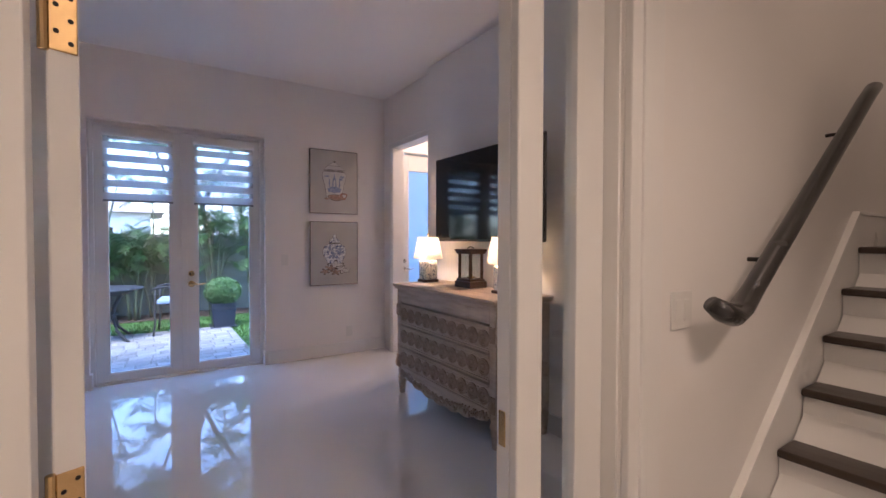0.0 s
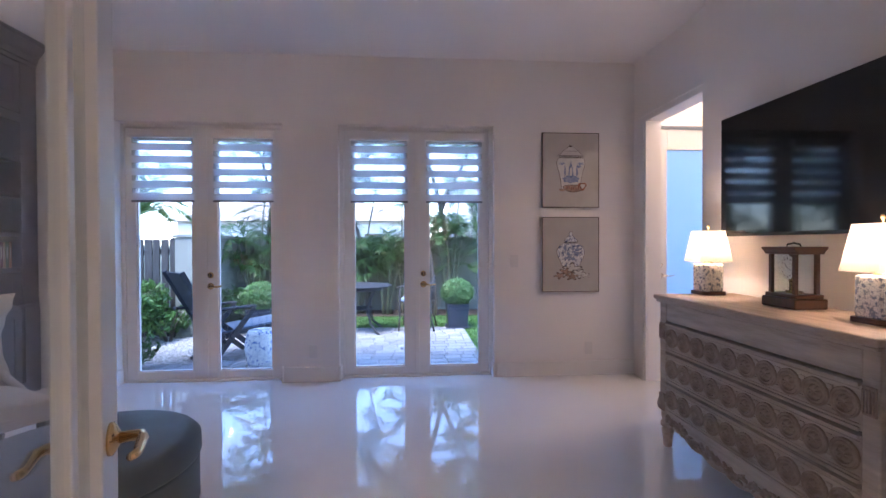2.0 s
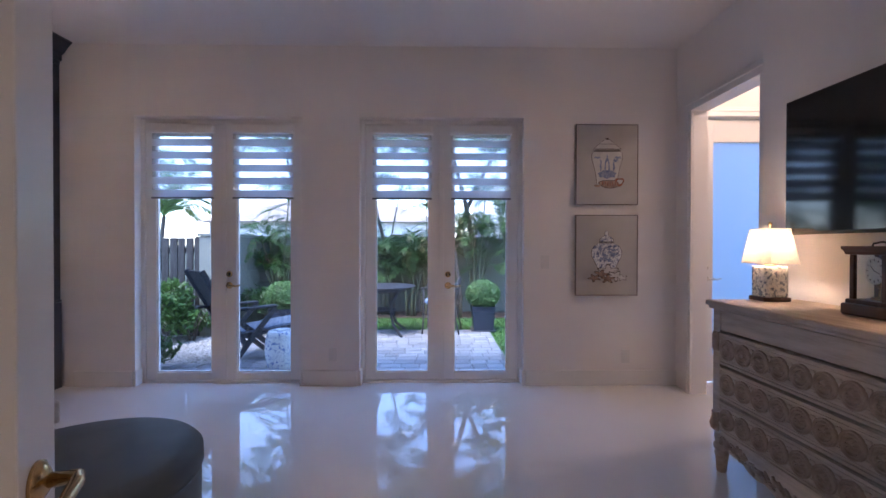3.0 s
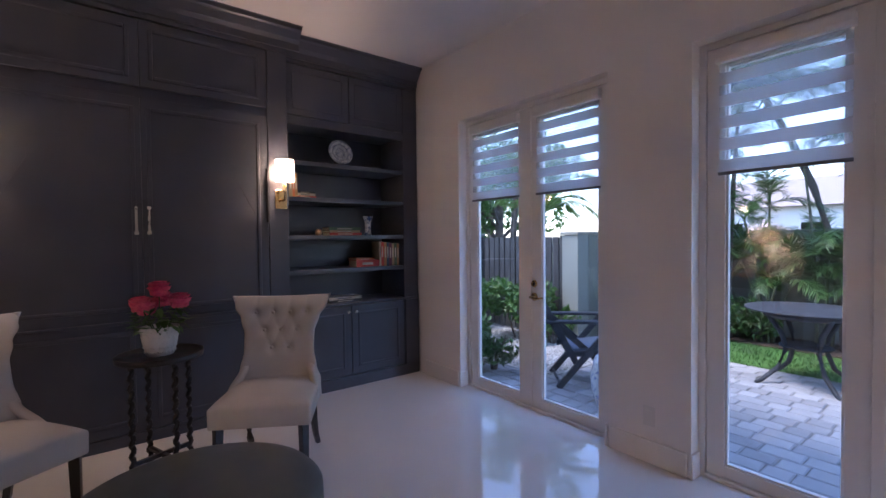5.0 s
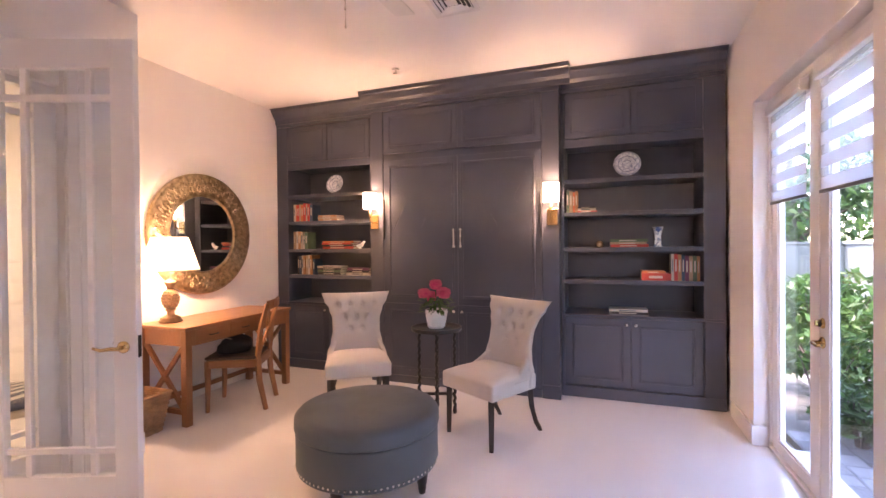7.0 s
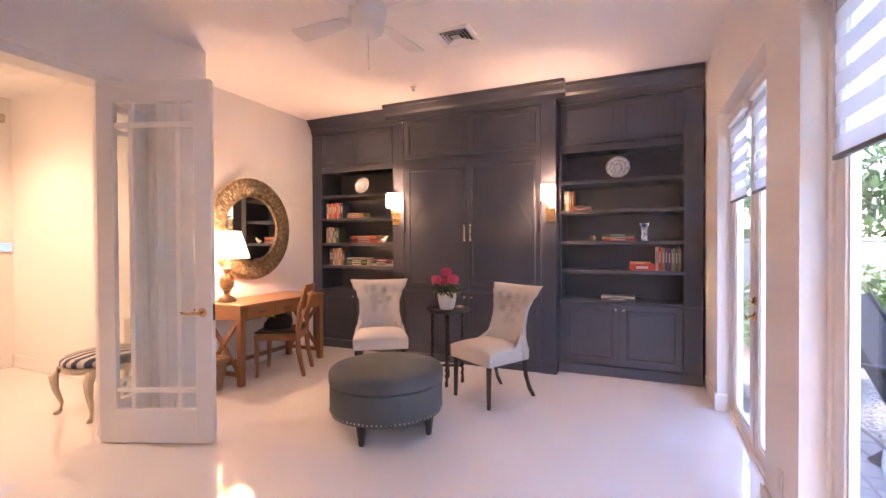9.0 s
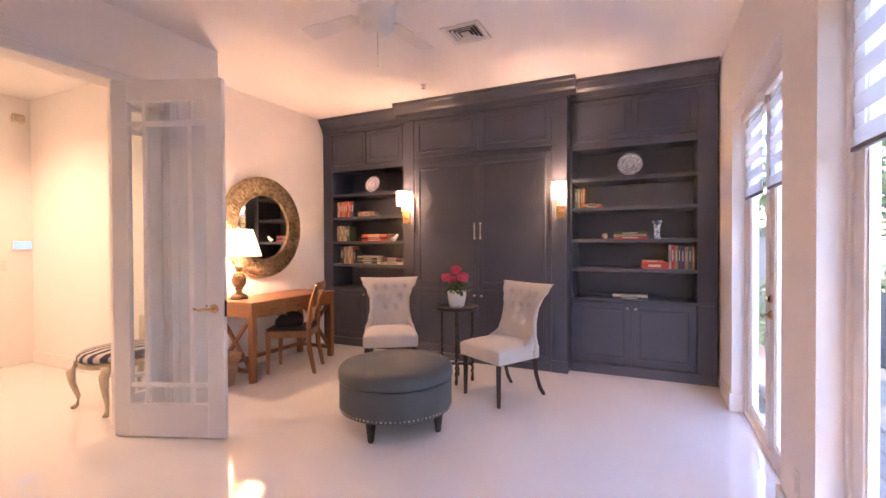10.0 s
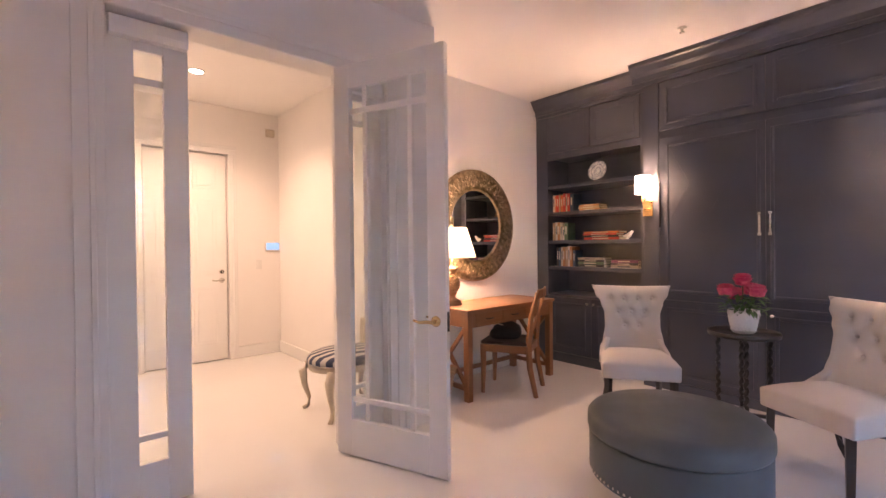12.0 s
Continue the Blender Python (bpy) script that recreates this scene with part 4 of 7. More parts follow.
def tufted_chair(x, y, turn, label):
    c = thing("tufted_chair", pose(x, y, 0, 0, 0, turn), label, "chair", "chairs by the side table")
    nu, nv = 60, 64
    bm = bmesh.new()
    front, rear = [], []
    for j in range(nv + 1):
        v = j / nv
        z = 0.36 + 0.605 * v
        fr, rr = [], []
        for i in range(nu + 1):
            u = -1 + 2 * i / nu
            yy = u * back_half(z)
            top_dip = 0.010 * (1 - u * u) * (v ** 6)
            wing = 0.055 * abs(u) ** 3 * (1 - 0.35 * v)
            edge = 0.030 * abs(u) ** 8 + 0.030 * v ** 16
            pad = 0.0
            for ty, tz in TUFTS:
                d2 = (yy - ty) ** 2 + (z - tz) ** 2
                pad -= 0.021 * math.exp(-d2 / 0.0006)
                pad -= 0.004 * math.exp(-((yy - ty) ** 2) / 0.00010) * (1 if 0 < z - tz < 0.10 and tz > 0.8 else 0)
            for ay, az, by, bz in PLEATS:
                f = ((yy - ay) * (by - ay) + (z - az) * (bz - az)) / ((by - ay) ** 2 + (bz - az) ** 2)
                if 0 < f < 1:
                    gap = (yy - ay - f * (by - ay)) ** 2 + (z - az - f * (bz - az)) ** 2
                    pad -= 0.0035 * math.exp(-gap / 0.00010)
            fr.append(bm.verts.new((back_x(z) + 0.035 + wing - edge + pad, yy, z - top_dip)))
            rr.append(bm.verts.new((back_x(z) - 0.040 + wing * 0.8 + edge * 0.9, yy, z - top_dip)))
        front.append(fr), rear.append(rr)
    for a in (front, rear):
        for j in range(nv):
            for i in range(nu):
                bm.faces.new((a[j][i], a[j][i + 1], a[j + 1][i + 1], a[j + 1][i]))
    for j in range(nv):
        for i in (0, nu):
            bm.faces.new((front[j][i], rear[j][i], rear[j + 1][i], front[j + 1][i]))
    for i in range(nu):
        for j in (0, nv):
            bm.faces.new((front[j][i], front[j][i + 1], rear[j][i + 1], rear[j][i]))
    backrest = part("backrest", bm, LINEN, c, "", True)
    for ty, tz in TUFTS:
        bt = lathe([(0.011, 0), (0.010, 0.004), (0.005, 0.007)], 12)
        bt.transform(Matrix.Translation((back_x(tz) + 0.017, ty, tz)) @ Matrix.Rotation(math.pi / 2, 4, "Y"))
        part("button", bt, LINEN, backrest, "", True)
    bm = bmesh.new()
    n, rows = 26, []
    for j in range(n + 1):
        row = []
        for i in range(n + 1):
            s, w = i / n, -1 + 2 * j / n
            xx = -0.21 + 0.47 * s
            half = 0.245 + 0.015 * s
            dome = 0.03 * (1 - w ** 6) * (1 - (2 * s - 1) ** 6) + 0.018 * (1 - w * w) * (1 - (2 * s - 1) ** 2)
            row.append(bm.verts.new((xx, w * half, 0.452 + dome)))
        rows.append(row)
    for j in range(n):
        for i in range(n):
            bm.faces.new((rows[j][i], rows[j][i + 1], rows[j + 1][i + 1], rows[j + 1][i]))
    rim = [rows[0][i] for i in range(n + 1)] + [rows[j][n] for j in range(1, n + 1)] + [rows[n][i] for i in range(n - 1, -1, -1)] + [rows[j][0] for j in range(n - 1, 0, -1)]
    low = [bm.verts.new((v.co.x * 0.995, v.co.y * 0.992, 0.342)) for v in rim]
    for k in range(len(rim)):
        m = (k + 1) % len(rim)
        bm.faces.new((rim[k], rim[m], low[m], low[k]))
    bm.faces.new(low)
    part("seat", bm, LINEN, c, "", True, 0.012)
    for sy in (-1, 1):
        bm, grid = bmesh.new(), []
        for j in range(13):
            f = j / 12
            z = 0.42 + 0.22 * f
            reach = 0.035 + 0.21 * (1 - f) ** 2.2
            half = back_half(z)
            x_back, x_front = back_x(z) + 0.012, back_x(z) + reach
            half -= 0.012 * f
            grid.append([bm.verts.new((x_back, sy * (half - 0.002), z)), bm.verts.new((x_front - 0.012, sy * (half + 0.002), z)), bm.verts.new((x_front, sy * (half - 0.012), z)), bm.verts.new((x_front - 0.006, sy * (half - 0.042), z)), bm.verts.new((x_back, sy * (half - 0.046), z))])
        for p_, q_ in zip(grid, grid[1:]):
            for i in range(5):
                bm.faces.new((p_[i], p_[(i + 1) % 5], q_[(i + 1) % 5], q_[i]))
        bm.faces.new(grid[0]), bm.faces.new(grid[-1])
        part("wing", bm, LINEN, c, "", True)
    for sy in (-1, 1):
        part("leg", tube([(0.225, sy * 0.215, 0.35), (0.228, sy * 0.217, 0.12), (0.230, sy * 0.218, 0.0)], [0.030, 0.025, 0.021], 4), EBONY, c, "black tapered wooden leg", False, 0.003)
        part("leg", tube([(-0.20, sy * 0.19, 0.36), (-0.215, sy * 0.195, 0.2), (-0.255, sy * 0.20, 0.08), (-0.305, sy * 0.205, 0.0)], [0.028, 0.025, 0.022, 0.019], 4), EBONY, c, "black splayed wooden leg", False, 0.003)


tufted_chair(-1.565, 3.085, 33, "cream linen button-tufted chair with black wooden legs")
tufted_chair(-1.492, 4.26, -30.5, "cream linen button-tufted chair with black legs beside the side table")

# ---- ottoman ----
ot = thing("ottoman", pose(-0.585, 3.745, 0), "round slate-grey leather storage ottoman with nailhead trim", "ottoman")
R = 0.405
part("body", lathe([(R - 0.02, 0.145), (R - 0.004, 0.15), (R, 0.16), (R, 0.345), (R - 0.006, 0.356), (R - 0.03, 0.36)], 64), GREYCLOTH, ot, "", True)
part("lid", lathe([(R - 0.02, 0.360), (R + 0.004, 0.363), (R + 0.008, 0.375), (R + 0.006, 0.43), (R - 0.012, 0.450), (R - 0.05, 0.462), (R * 0.5, 0.470), (0.001, 0.472)], 64), GREYCLOTH, ot, "", True)
nail = bmesh.new()
for i in range(84):
    a = 2 * math.pi * i / 84
    s = lathe([(0.0065, 0), (0.0055, 0.003), (0.002, 0.005)], 8)
    s.transform(Matrix.Rotation(a, 4, "Z") @ Matrix.Translation((R - 0.0005, 0, 0.170)) @ Matrix.Rotation(math.pi / 2, 4, "Y"))
    tmp = bpy.data.meshes.new("nail")
    s.to_mesh(tmp), s.free()
    nail.from_mesh(tmp)
    bpy.data.meshes.remove(tmp)
part("nailhead_trim", nail, NICKEL, ot, "row of small nickel nailheads", True)
for k in range(4):
    a = radians(-45 + 135.8 - 90 + 90 * k)
    lx, ly = 0.335 * math.cos(a), 0.335 * math.sin(a)
    part("leg", lathe([(0.018, 0), (0.020, 0.012), (0.024, 0.03), (0.022, 0.04), (0.028, 0.06), (0.036, 0.13), (0.040, 0.146)], 16, (lx, ly, 0)), EBONY, ot, "black turned wooden foot", True)

# ---- side table with flowers ----
tb = thing("side_table", pose(-1.71, 3.745, 0), "small round black side table with barley-twist legs", "table")
part("tabletop", lathe([(0.19, 0.684), (0.205, 0.688), (0.207, 0.700), (0.207, 0.716), (0.200, 0.717), (0.196, 0.707), (0.001, 0.705)], 48), EBONY, tb, "", True)
for k in range(4):
    a = radians(20 + 90 * k)
    cx, cy = 0.145 * math.cos(a), 0.145 * math.sin(a)
    pts = [(cx + 0.006 * math.cos(i * 1.15), cy + 0.006 * math.sin(i * 1.15), 0.05 + 0.635 * i / 60) for i in range(61)]
    bm = tube(pts, 0.0135, 8)
    lathe([(0.013, 0), (0.018, 0.02), (0.014, 0.05)], 12, (cx, cy, 0), bm)
    part("leg", bm, EBONY, tb, "", True)
bm = bar((-0.136, -0.05, 0.16), (0.136, 0.05, 0.16), 0.022, 0.022)
bar((0.05, -0.136, 0.163), (-0.05, 0.136, 0.163), 0.022, 0.022, bm)
part("stretcher", bm, EBONY, tb, "", False, 0.003)

fp = thing("flower_pot", pose(-1.71, 3.745, 0.705), "white hobnail ceramic pot of pink peonies", "flower pot")
bm = lathe([(0.058, 0), (0.064, 0.004), (0.082, 0.07), (0.090, 0.13), (0.092, 0.152), (0.088, 0.154), (0.082, 0.135), (0.001, 0.13)], 40)
part("pot", bm, WHITE_CERAMIC, fp, "", True)
hob = bmesh.new()
for r_ in range(5):
    z = 0.022 + r_ * 0.027
    rr = 0.064 + (z / 0.15) * 0.026
    for i in range(22):
        a = 2 * math.pi * (i + 0.5 * (r_ % 2)) / 22
        bmesh.ops.create_icosphere(hob, subdivisions=1, radius=0.0085, matrix=Matrix.Translation((rr * math.cos(a), rr * math.sin(a), z)))
part("hobnail", hob, WHITE_CERAMIC, fp, "", True)
rng = random.Random(4)
SPREAD = 1.35
heads = [(0.01, 0.0, 0.275), (0.045, -0.075, 0.222), (0.045, 0.078, 0.226), (-0.065, 0.02, 0.225), (-0.03, -0.05, 0.20)]
for hx, hy, hz in [(a_ * 1.15, b_ * 1.15, 0.12 + (c_ - 0.12) * SPREAD + 0.015) for a_, b_, c_ in heads]:
    stem = part("stem", tube([(hx * 0.3, hy * 0.3, 0.12), (hx * 0.8, hy * 0.8, hz - 0.04), (hx, hy, hz)], 0.003, 6), LEAF, fp)
    fl = bmesh.new()
    for layer, (count, rad, lift, size) in enumerate(((9, 0.040, -0.020, 0.056), (9, 0.046, 0.002, 0.054), (8, 0.036, 0.022, 0.050), (7, 0.022, 0.036, 0.042), (5, 0.008, 0.044, 0.032))):
        for i in range(count):
            a = 2 * math.pi * (i + rng.random() * 0.4) / count
            m = Matrix.Translation((hx + rad * math.cos(a), hy + rad * math.sin(a), hz + lift)) @ Matrix.Rotation(a, 4, "Z") @ Matrix.Rotation(radians(-38 + 22 * layer + rng.uniform(-10, 10)), 4, "Y")
            vs = []
            for px, py, pz in ((-0.45, 0, 0), (-0.1, 0.45, 0.12), (0.35, 0.42, 0.3), (0.55, 0.0, 0.34), (0.35, -0.42, 0.3), (-0.1, -0.45, 0.12)):
                vs.append(fl.verts.new(m @ Vector((px * size * 0.5, py * size, pz * size + 0.002 * layer))))
            mid_ = fl.verts.new(m @ Vector((0.05 * size, 0, -0.02 * size)))
            for k in range(6):
                fl.faces.new((mid_, vs[k], vs[(k + 1) % 6]))
    part("blossom", fl, PETAL, fp, "pink peony blossom", True)
lf = bmesh.new()
for i in range(110):
    a, r_, z = rng.uniform(0, 6.28), rng.uniform(0.04, 0.14), rng.uniform(0.13, 0.25)
    m = Matrix.Translation((r_ * math.cos(a), r_ * math.sin(a), z)) @ Matrix.Rotation(a, 4, "Z") @ Matrix.Rotation(rng.uniform(-0.6, 0.9), 4, "Y")
    vs = [lf.verts.new(m @ Vector(p)) for p in ((-0.03, 0, 0), (0, 0.014, 0.004), (0.034, 0, -0.004), (0, -0.014, 0.004))]
    lf.faces.new(vs)
part("foliage", lf, LEAF, fp, "dark green leaves", True)

# ---- desk corner ----
dk = thing("writing_desk", pose(-1.405, 1.775, 0), "honey-stained wooden writing desk with X-braced ends", "desk")
part("desktop", box(-0.605, 0.605, -0.275, 0.275, 0.742, 0.768), HONEY, dk, "", False, 0.005)
ap = box(-0.575, 0.575, 0.235, 0.255, 0.615, 0.742)
box(-0.575, 0.575, -0.255, -0.235, 0.615, 0.742, ap)
part("apron", ap, HONEY, dk)
for sx in (-1, 1):
    part("side_apron", box(*sorted((sx * 0.555, sx * 0.575)), -0.235, 0.235, 0.615, 0.742), HONEY, dk)
    for sy in (-1, 1):
        part("leg", box(*sorted((sx * 0.535, sx * 0.592)), *sorted((sy * 0.205, sy * 0.262)), 0.0, 0.742), HONEY_V, dk, "", False, 0.004)
    for flip in (-1, 1):
        part("cross_brace", bar((sx * 0.563, -0.205 * flip, 0.12 + (0.0 if flip > 0 else 0.003)), (sx * 0.563, 0.205 * flip, 0.615), 0.032, 0.03, None, (1, 0, 0)), HONEY_V, dk, "", False, 0.003)
    part("foot_rail", box(*sorted((sx * 0.55, sx * 0.577)), -0.205, 0.205, 0.085, 0.125), HONEY_V, dk, "", False, 0.003)
part("back_rail", box(-0.55, 0.55, -0.246, -0.219, 0.085, 0.125), HONEY, dk, "", False, 0.003)
for a, c in ((-0.50, -0.17), (-0.155, 0.155), (0.17, 0.50)):
    d = part("drawer", box(a, c, 0.255, 0.262, 0.630, 0.728), HONEY, dk, "", False, 0.003)
    mx_ = (a + c) / 2
    part("pull", tube([(mx_ - 0.04, 0.262, 0.68), (mx_ - 0.035, 0.28, 0.677), (mx_ + 0.035, 0.28, 0.677), (mx_ + 0.04, 0.262, 0.68)], 0.004, 8), BRONZE, d, "dark bail pull", True)

dl = thing("table_lamp", pose(-0.99, 1.66, 0.768), "carved bronze pineapple table lamp with a lit ivory shade", "lamp")
part("base", lathe([(0.085, 0), (0.088, 0.012), (0.075, 0.022), (0.078, 0.032), (0.055, 0.048), (0.030, 0.06), (0.026, 0.085), (0.040, 0.10), (0.036, 0.112)], 32), LAMP_BRONZE, dl, "", True)
pin = lathe([(0.030, 0.112), (0.052, 0.140), (0.064, 0.175), (0.064, 0.205), (0.052, 0.245), (0.034, 0.268), (0.026, 0.275)], 32)
for r_ in range(6):
    z = 0.130 + r_ * 0.024
    rr = 0.062 - 0.9 * (z - 0.19) ** 2 * 6
    for i in range(14):
        a = 2 * math.pi * (i + 0.5 * (r_ % 2)) / 14
        bmesh.ops.create_icosphere(pin, subdivisions=1, radius=0.0125, matrix=Matrix.Translation((rr * math.cos(a), rr * math.sin(a), z)))
part("pineapple_body", pin, LAMP_BRONZE, dl, "carved pineapple body", True)
part("neck", lathe([(0.026, 0.275), (0.034, 0.30), (0.050, 0.325), (0.036, 0.340), (0.020, 0.350), (0.014, 0.38), (0.012, 0.46)], 24), LAMP_BRONZE, dl, "", True)


def cone_shade(parent, r0, r1, z0, z1, material, seg=40, pleat=0.0, name="shade", label=""):
    bm = bmesh.new()
    lo = [bm.verts.new(((r0 + pleat * (i % 2)) * math.cos(2 * math.pi * i / seg), (r0 + pleat * (i % 2)) * math.sin(2 * math.pi * i / seg), z0)) for i in range(seg)]
    hi = [bm.verts.new((r1 * math.cos(2 * math.pi * i / seg), r1 * math.sin(2 * math.pi * i / seg), z1)) for i in range(seg)]
    for i in range(seg):
        bm.faces.new((lo[i], lo[(i + 1) % seg], hi[(i + 1) % seg], hi[i]))
    sh = part(name, bm, material, parent, label, True)
    part("shade_trim", ring((0, 0), r0 + 0.003, r0 - 0.002, "z", z0 - 0.004, z0 + 0.004, seg), CREAM_PAINT, sh)
    return sh


cone_shade(dl, 0.215, 0.135, 0.43, 0.70, SHADE, 48, 0.004, "shade", "pleated ivory fabric shade")
part("finial", lathe([(0.004, 0.44), (0.004, 0.70), (0.012, 0.71), (0.010, 0.725), (0.003, 0.735)], 12), GILT, dl, "", True)

mr = thing("round_mirror", pose(-1.475, 1.474, 1.507), "large round mirror in an embossed antique gilt frame", "mirror")
glass = lathe([(0.362, 0.0), (0.362, 0.012)], 72)
glass.transform(Matrix.Rotation(-math.pi / 2, 4, "X"))
part("mirror_glass", glass, MIRROR, mr, "clear mirror glass")
fr = bmesh.new()
prof = [(0.352, 0.0), (0.352, 0.022), (0.362, 0.030), (0.376, 0.030), (0.385, 0.022), (0.42, 0.036), (0.47, 0.042), (0.515, 0.034), (0.535, 0.024), (0.548, 0.030), (0.562, 0.026), (0.566, 0.0)]
seg = 160
rings_ = []
for r_, d_ in prof:
    row = []
    for i in range(seg):
        a = 2 * math.pi * i / seg
        emb = 0.0
        if 0.40 < r_ < 0.53:
            emb = 0.012 * math.sin(a * 40 + r_ * 60) + 0.008 * noise.noise(Vector((r_ * 30 * math.cos(a), r_ * 30 * math.sin(a), 1)))
        row.append(fr.verts.new((r_ * math.cos(a), d_ + emb, r_ * math.sin(a))))
    rings_.append(row)
for p_, q_ in zip(rings_, rings_[1:]):
    for i in range(seg):
        fr.faces.new((p_[i], p_[(i + 1) % seg], q_[(i + 1) % seg], q_[i]))
rnd = random.Random(8)
for k in range(300):
    a = 2 * math.pi * k / 300 * 7 + rnd.uniform(-0.05, 0.05)
    r_ = 0.405 + 0.115 * ((k * 0.618) % 1)
    m = Matrix.Translation((r_ * math.cos(a), 0.040, r_ * math.sin(a))) @ Matrix.Rotation(-a + rnd.uniform(-0.8, 0.8), 4, "Y") @ Matrix.Diagonal((1.5, 0.8, 0.8, 1))
    bmesh.ops.create_icosphere(fr, subdivisions=1, radius=rnd.uniform(0.008, 0.014), matrix=m)
part("frame", fr, GILT, mr, "embossed gilt frame", True)


def desk_chair(x, y, turn):
    c = thing("desk_chair", pose(x, y, 0, 0, 0, turn), "honey-stained wooden chair with a crossed back and leather seat", "chair")
    for sy in (-1, 1):
        part("front_leg", tube([(0.20, sy * 0.19, 0.43), (0.20, sy * 0.19, 0.2), (0.205, sy * 0.19, 0.0)], [0.029, 0.025, 0.019], 4), HONEY_V, c, "", False, 0.003)
        part("back_post", tube([(-0.26, sy * 0.175, 0.0), (-0.21, sy * 0.18, 0.25), (-0.20, sy * 0.18, 0.44), (-0.225, sy * 0.18, 0.68), (-0.28, sy * 0.18, 0.90)], [0.022, 0.027, 0.028, 0.024, 0.020], 4), HONEY_V, c, "", False, 0.003)
        part("side_rail", box(-0.19, 0.19, *sorted((sy * 0.165, sy * 0.205)), 0.37, 0.435), HONEY, c, "", False, 0.003)
    part("front_rail", box(0.185, 0.215, -0.18, 0.18, 0.37, 0.435), HONEY, c, "", False, 0.003)
    part("rear_rail", box(-0.215, -0.188, -0.165, 0.165, 0.37, 0.435), HONEY, c, "", False, 0.003)
    bm = bmesh.new()
    pts = [(-0.285, -0.18), (-0.30, -0.09), (-0.305, 0.0), (-0.30, 0.09), (-0.285, 0.18)]
    for (xa, ya), (xb, yb) in zip(pts, pts[1:]):
        bar((xa, ya, 0.885), (xb, yb, 0.885), 0.022, 0.075, bm)
    part("top_rail", bm, HONEY, c, "", False, 0.004)
    for s in (-1, 1):
        arc = [(-0.212 - 0.075 * (i / 8) ** 1.3 + (0.006 if s > 0 else 0), s * (-0.16 + 0.32 * i / 8) * (1 - 0.0 * i), 0.50 + 0.36 * (i / 8)) for i in range(9)]
        arc = [(p[0], p[1] * (0.55 + 0.45 * abs(1 - 2 * k / 8)), p[2]) for k, p in enumerate(arc)]
        part("cross_splat", tube(arc, 0.016, 4, None, 0.6), HONEY_V, c, "", False, 0.002)
    part("seat_pad", box(-0.19, 0.225, -0.20, 0.20, 0.436, 0.462), LEATHER, c, "dark brown leather seat", False, 0.012)
    return c


desk_chair(-1.365, 2.02, -63)
bg = thing("handbag", pose(-1.36, 1.96, 0.463, 0, 0, -63), "soft black bag slumped on the chair seat", "bag")
bm = bmesh.new()
bmesh.ops.create_icosphere(bm, subdivisions=3, radius=0.13)
for v_ in bm.verts:
    n_ = noise.noise(v_.co * 9) * 0.25
    v_.co = Vector((v_.co.x * (1.15 + n_), v_.co.y * (1.1 + n_), max(0.0, (v_.co.z + 0.06) * (0.72 + n_))))
part("body", bm, BLACKCLOTH, bg, "", True)
part("strap", tube([(0.10, -0.08, 0.08), (0.12, -0.02, 0.11), (0.04, 0.07, 0.13), (-0.08, 0.09, 0.10)], 0.005, 8), CREAM_PAINT, bg, "", True)

bk = thing("waste_basket", pose(-0.62, 1.80, 0), "square tapered wicker waste basket", "basket")
bm = bmesh.new()
for r_ in range(18):
    z = 0.008 + r_ * 0.0158
    h_ = 0.095 + 0.045 * z / 0.28
    pts = []
    for k in range(4):
        for i in range(6):
            f = -1 + 2 * i / 6
            px, py = ((f, -1), (1, f), (-f, 1), (-1, -f))[k]
            wv = 0.006 * (1 if (i + r_) % 2 else -1)
            pts.append((px * h_ + (wv if abs(px) == 1 else 0), py * h_ + (wv if abs(py) == 1 else 0), z))
    tube(pts + [pts[0]], 0.0082, 6, bm)
part("weave", bm, WICKER, bk, "woven wicker sides", True)
part("bottom", box(-0.09, 0.09, -0.09, 0.09, 0.002, 0.012), WICKER, bk)
part("rim", tube([(-0.142, -0.142, 0.292), (0.142, -0.142, 0.292), (0.142, 0.142, 0.292), (-0.142, 0.142, 0.292), (-0.142, -0.13, 0.292)], 0.012, 8), WICKER, bk, "rolled wicker rim", True)


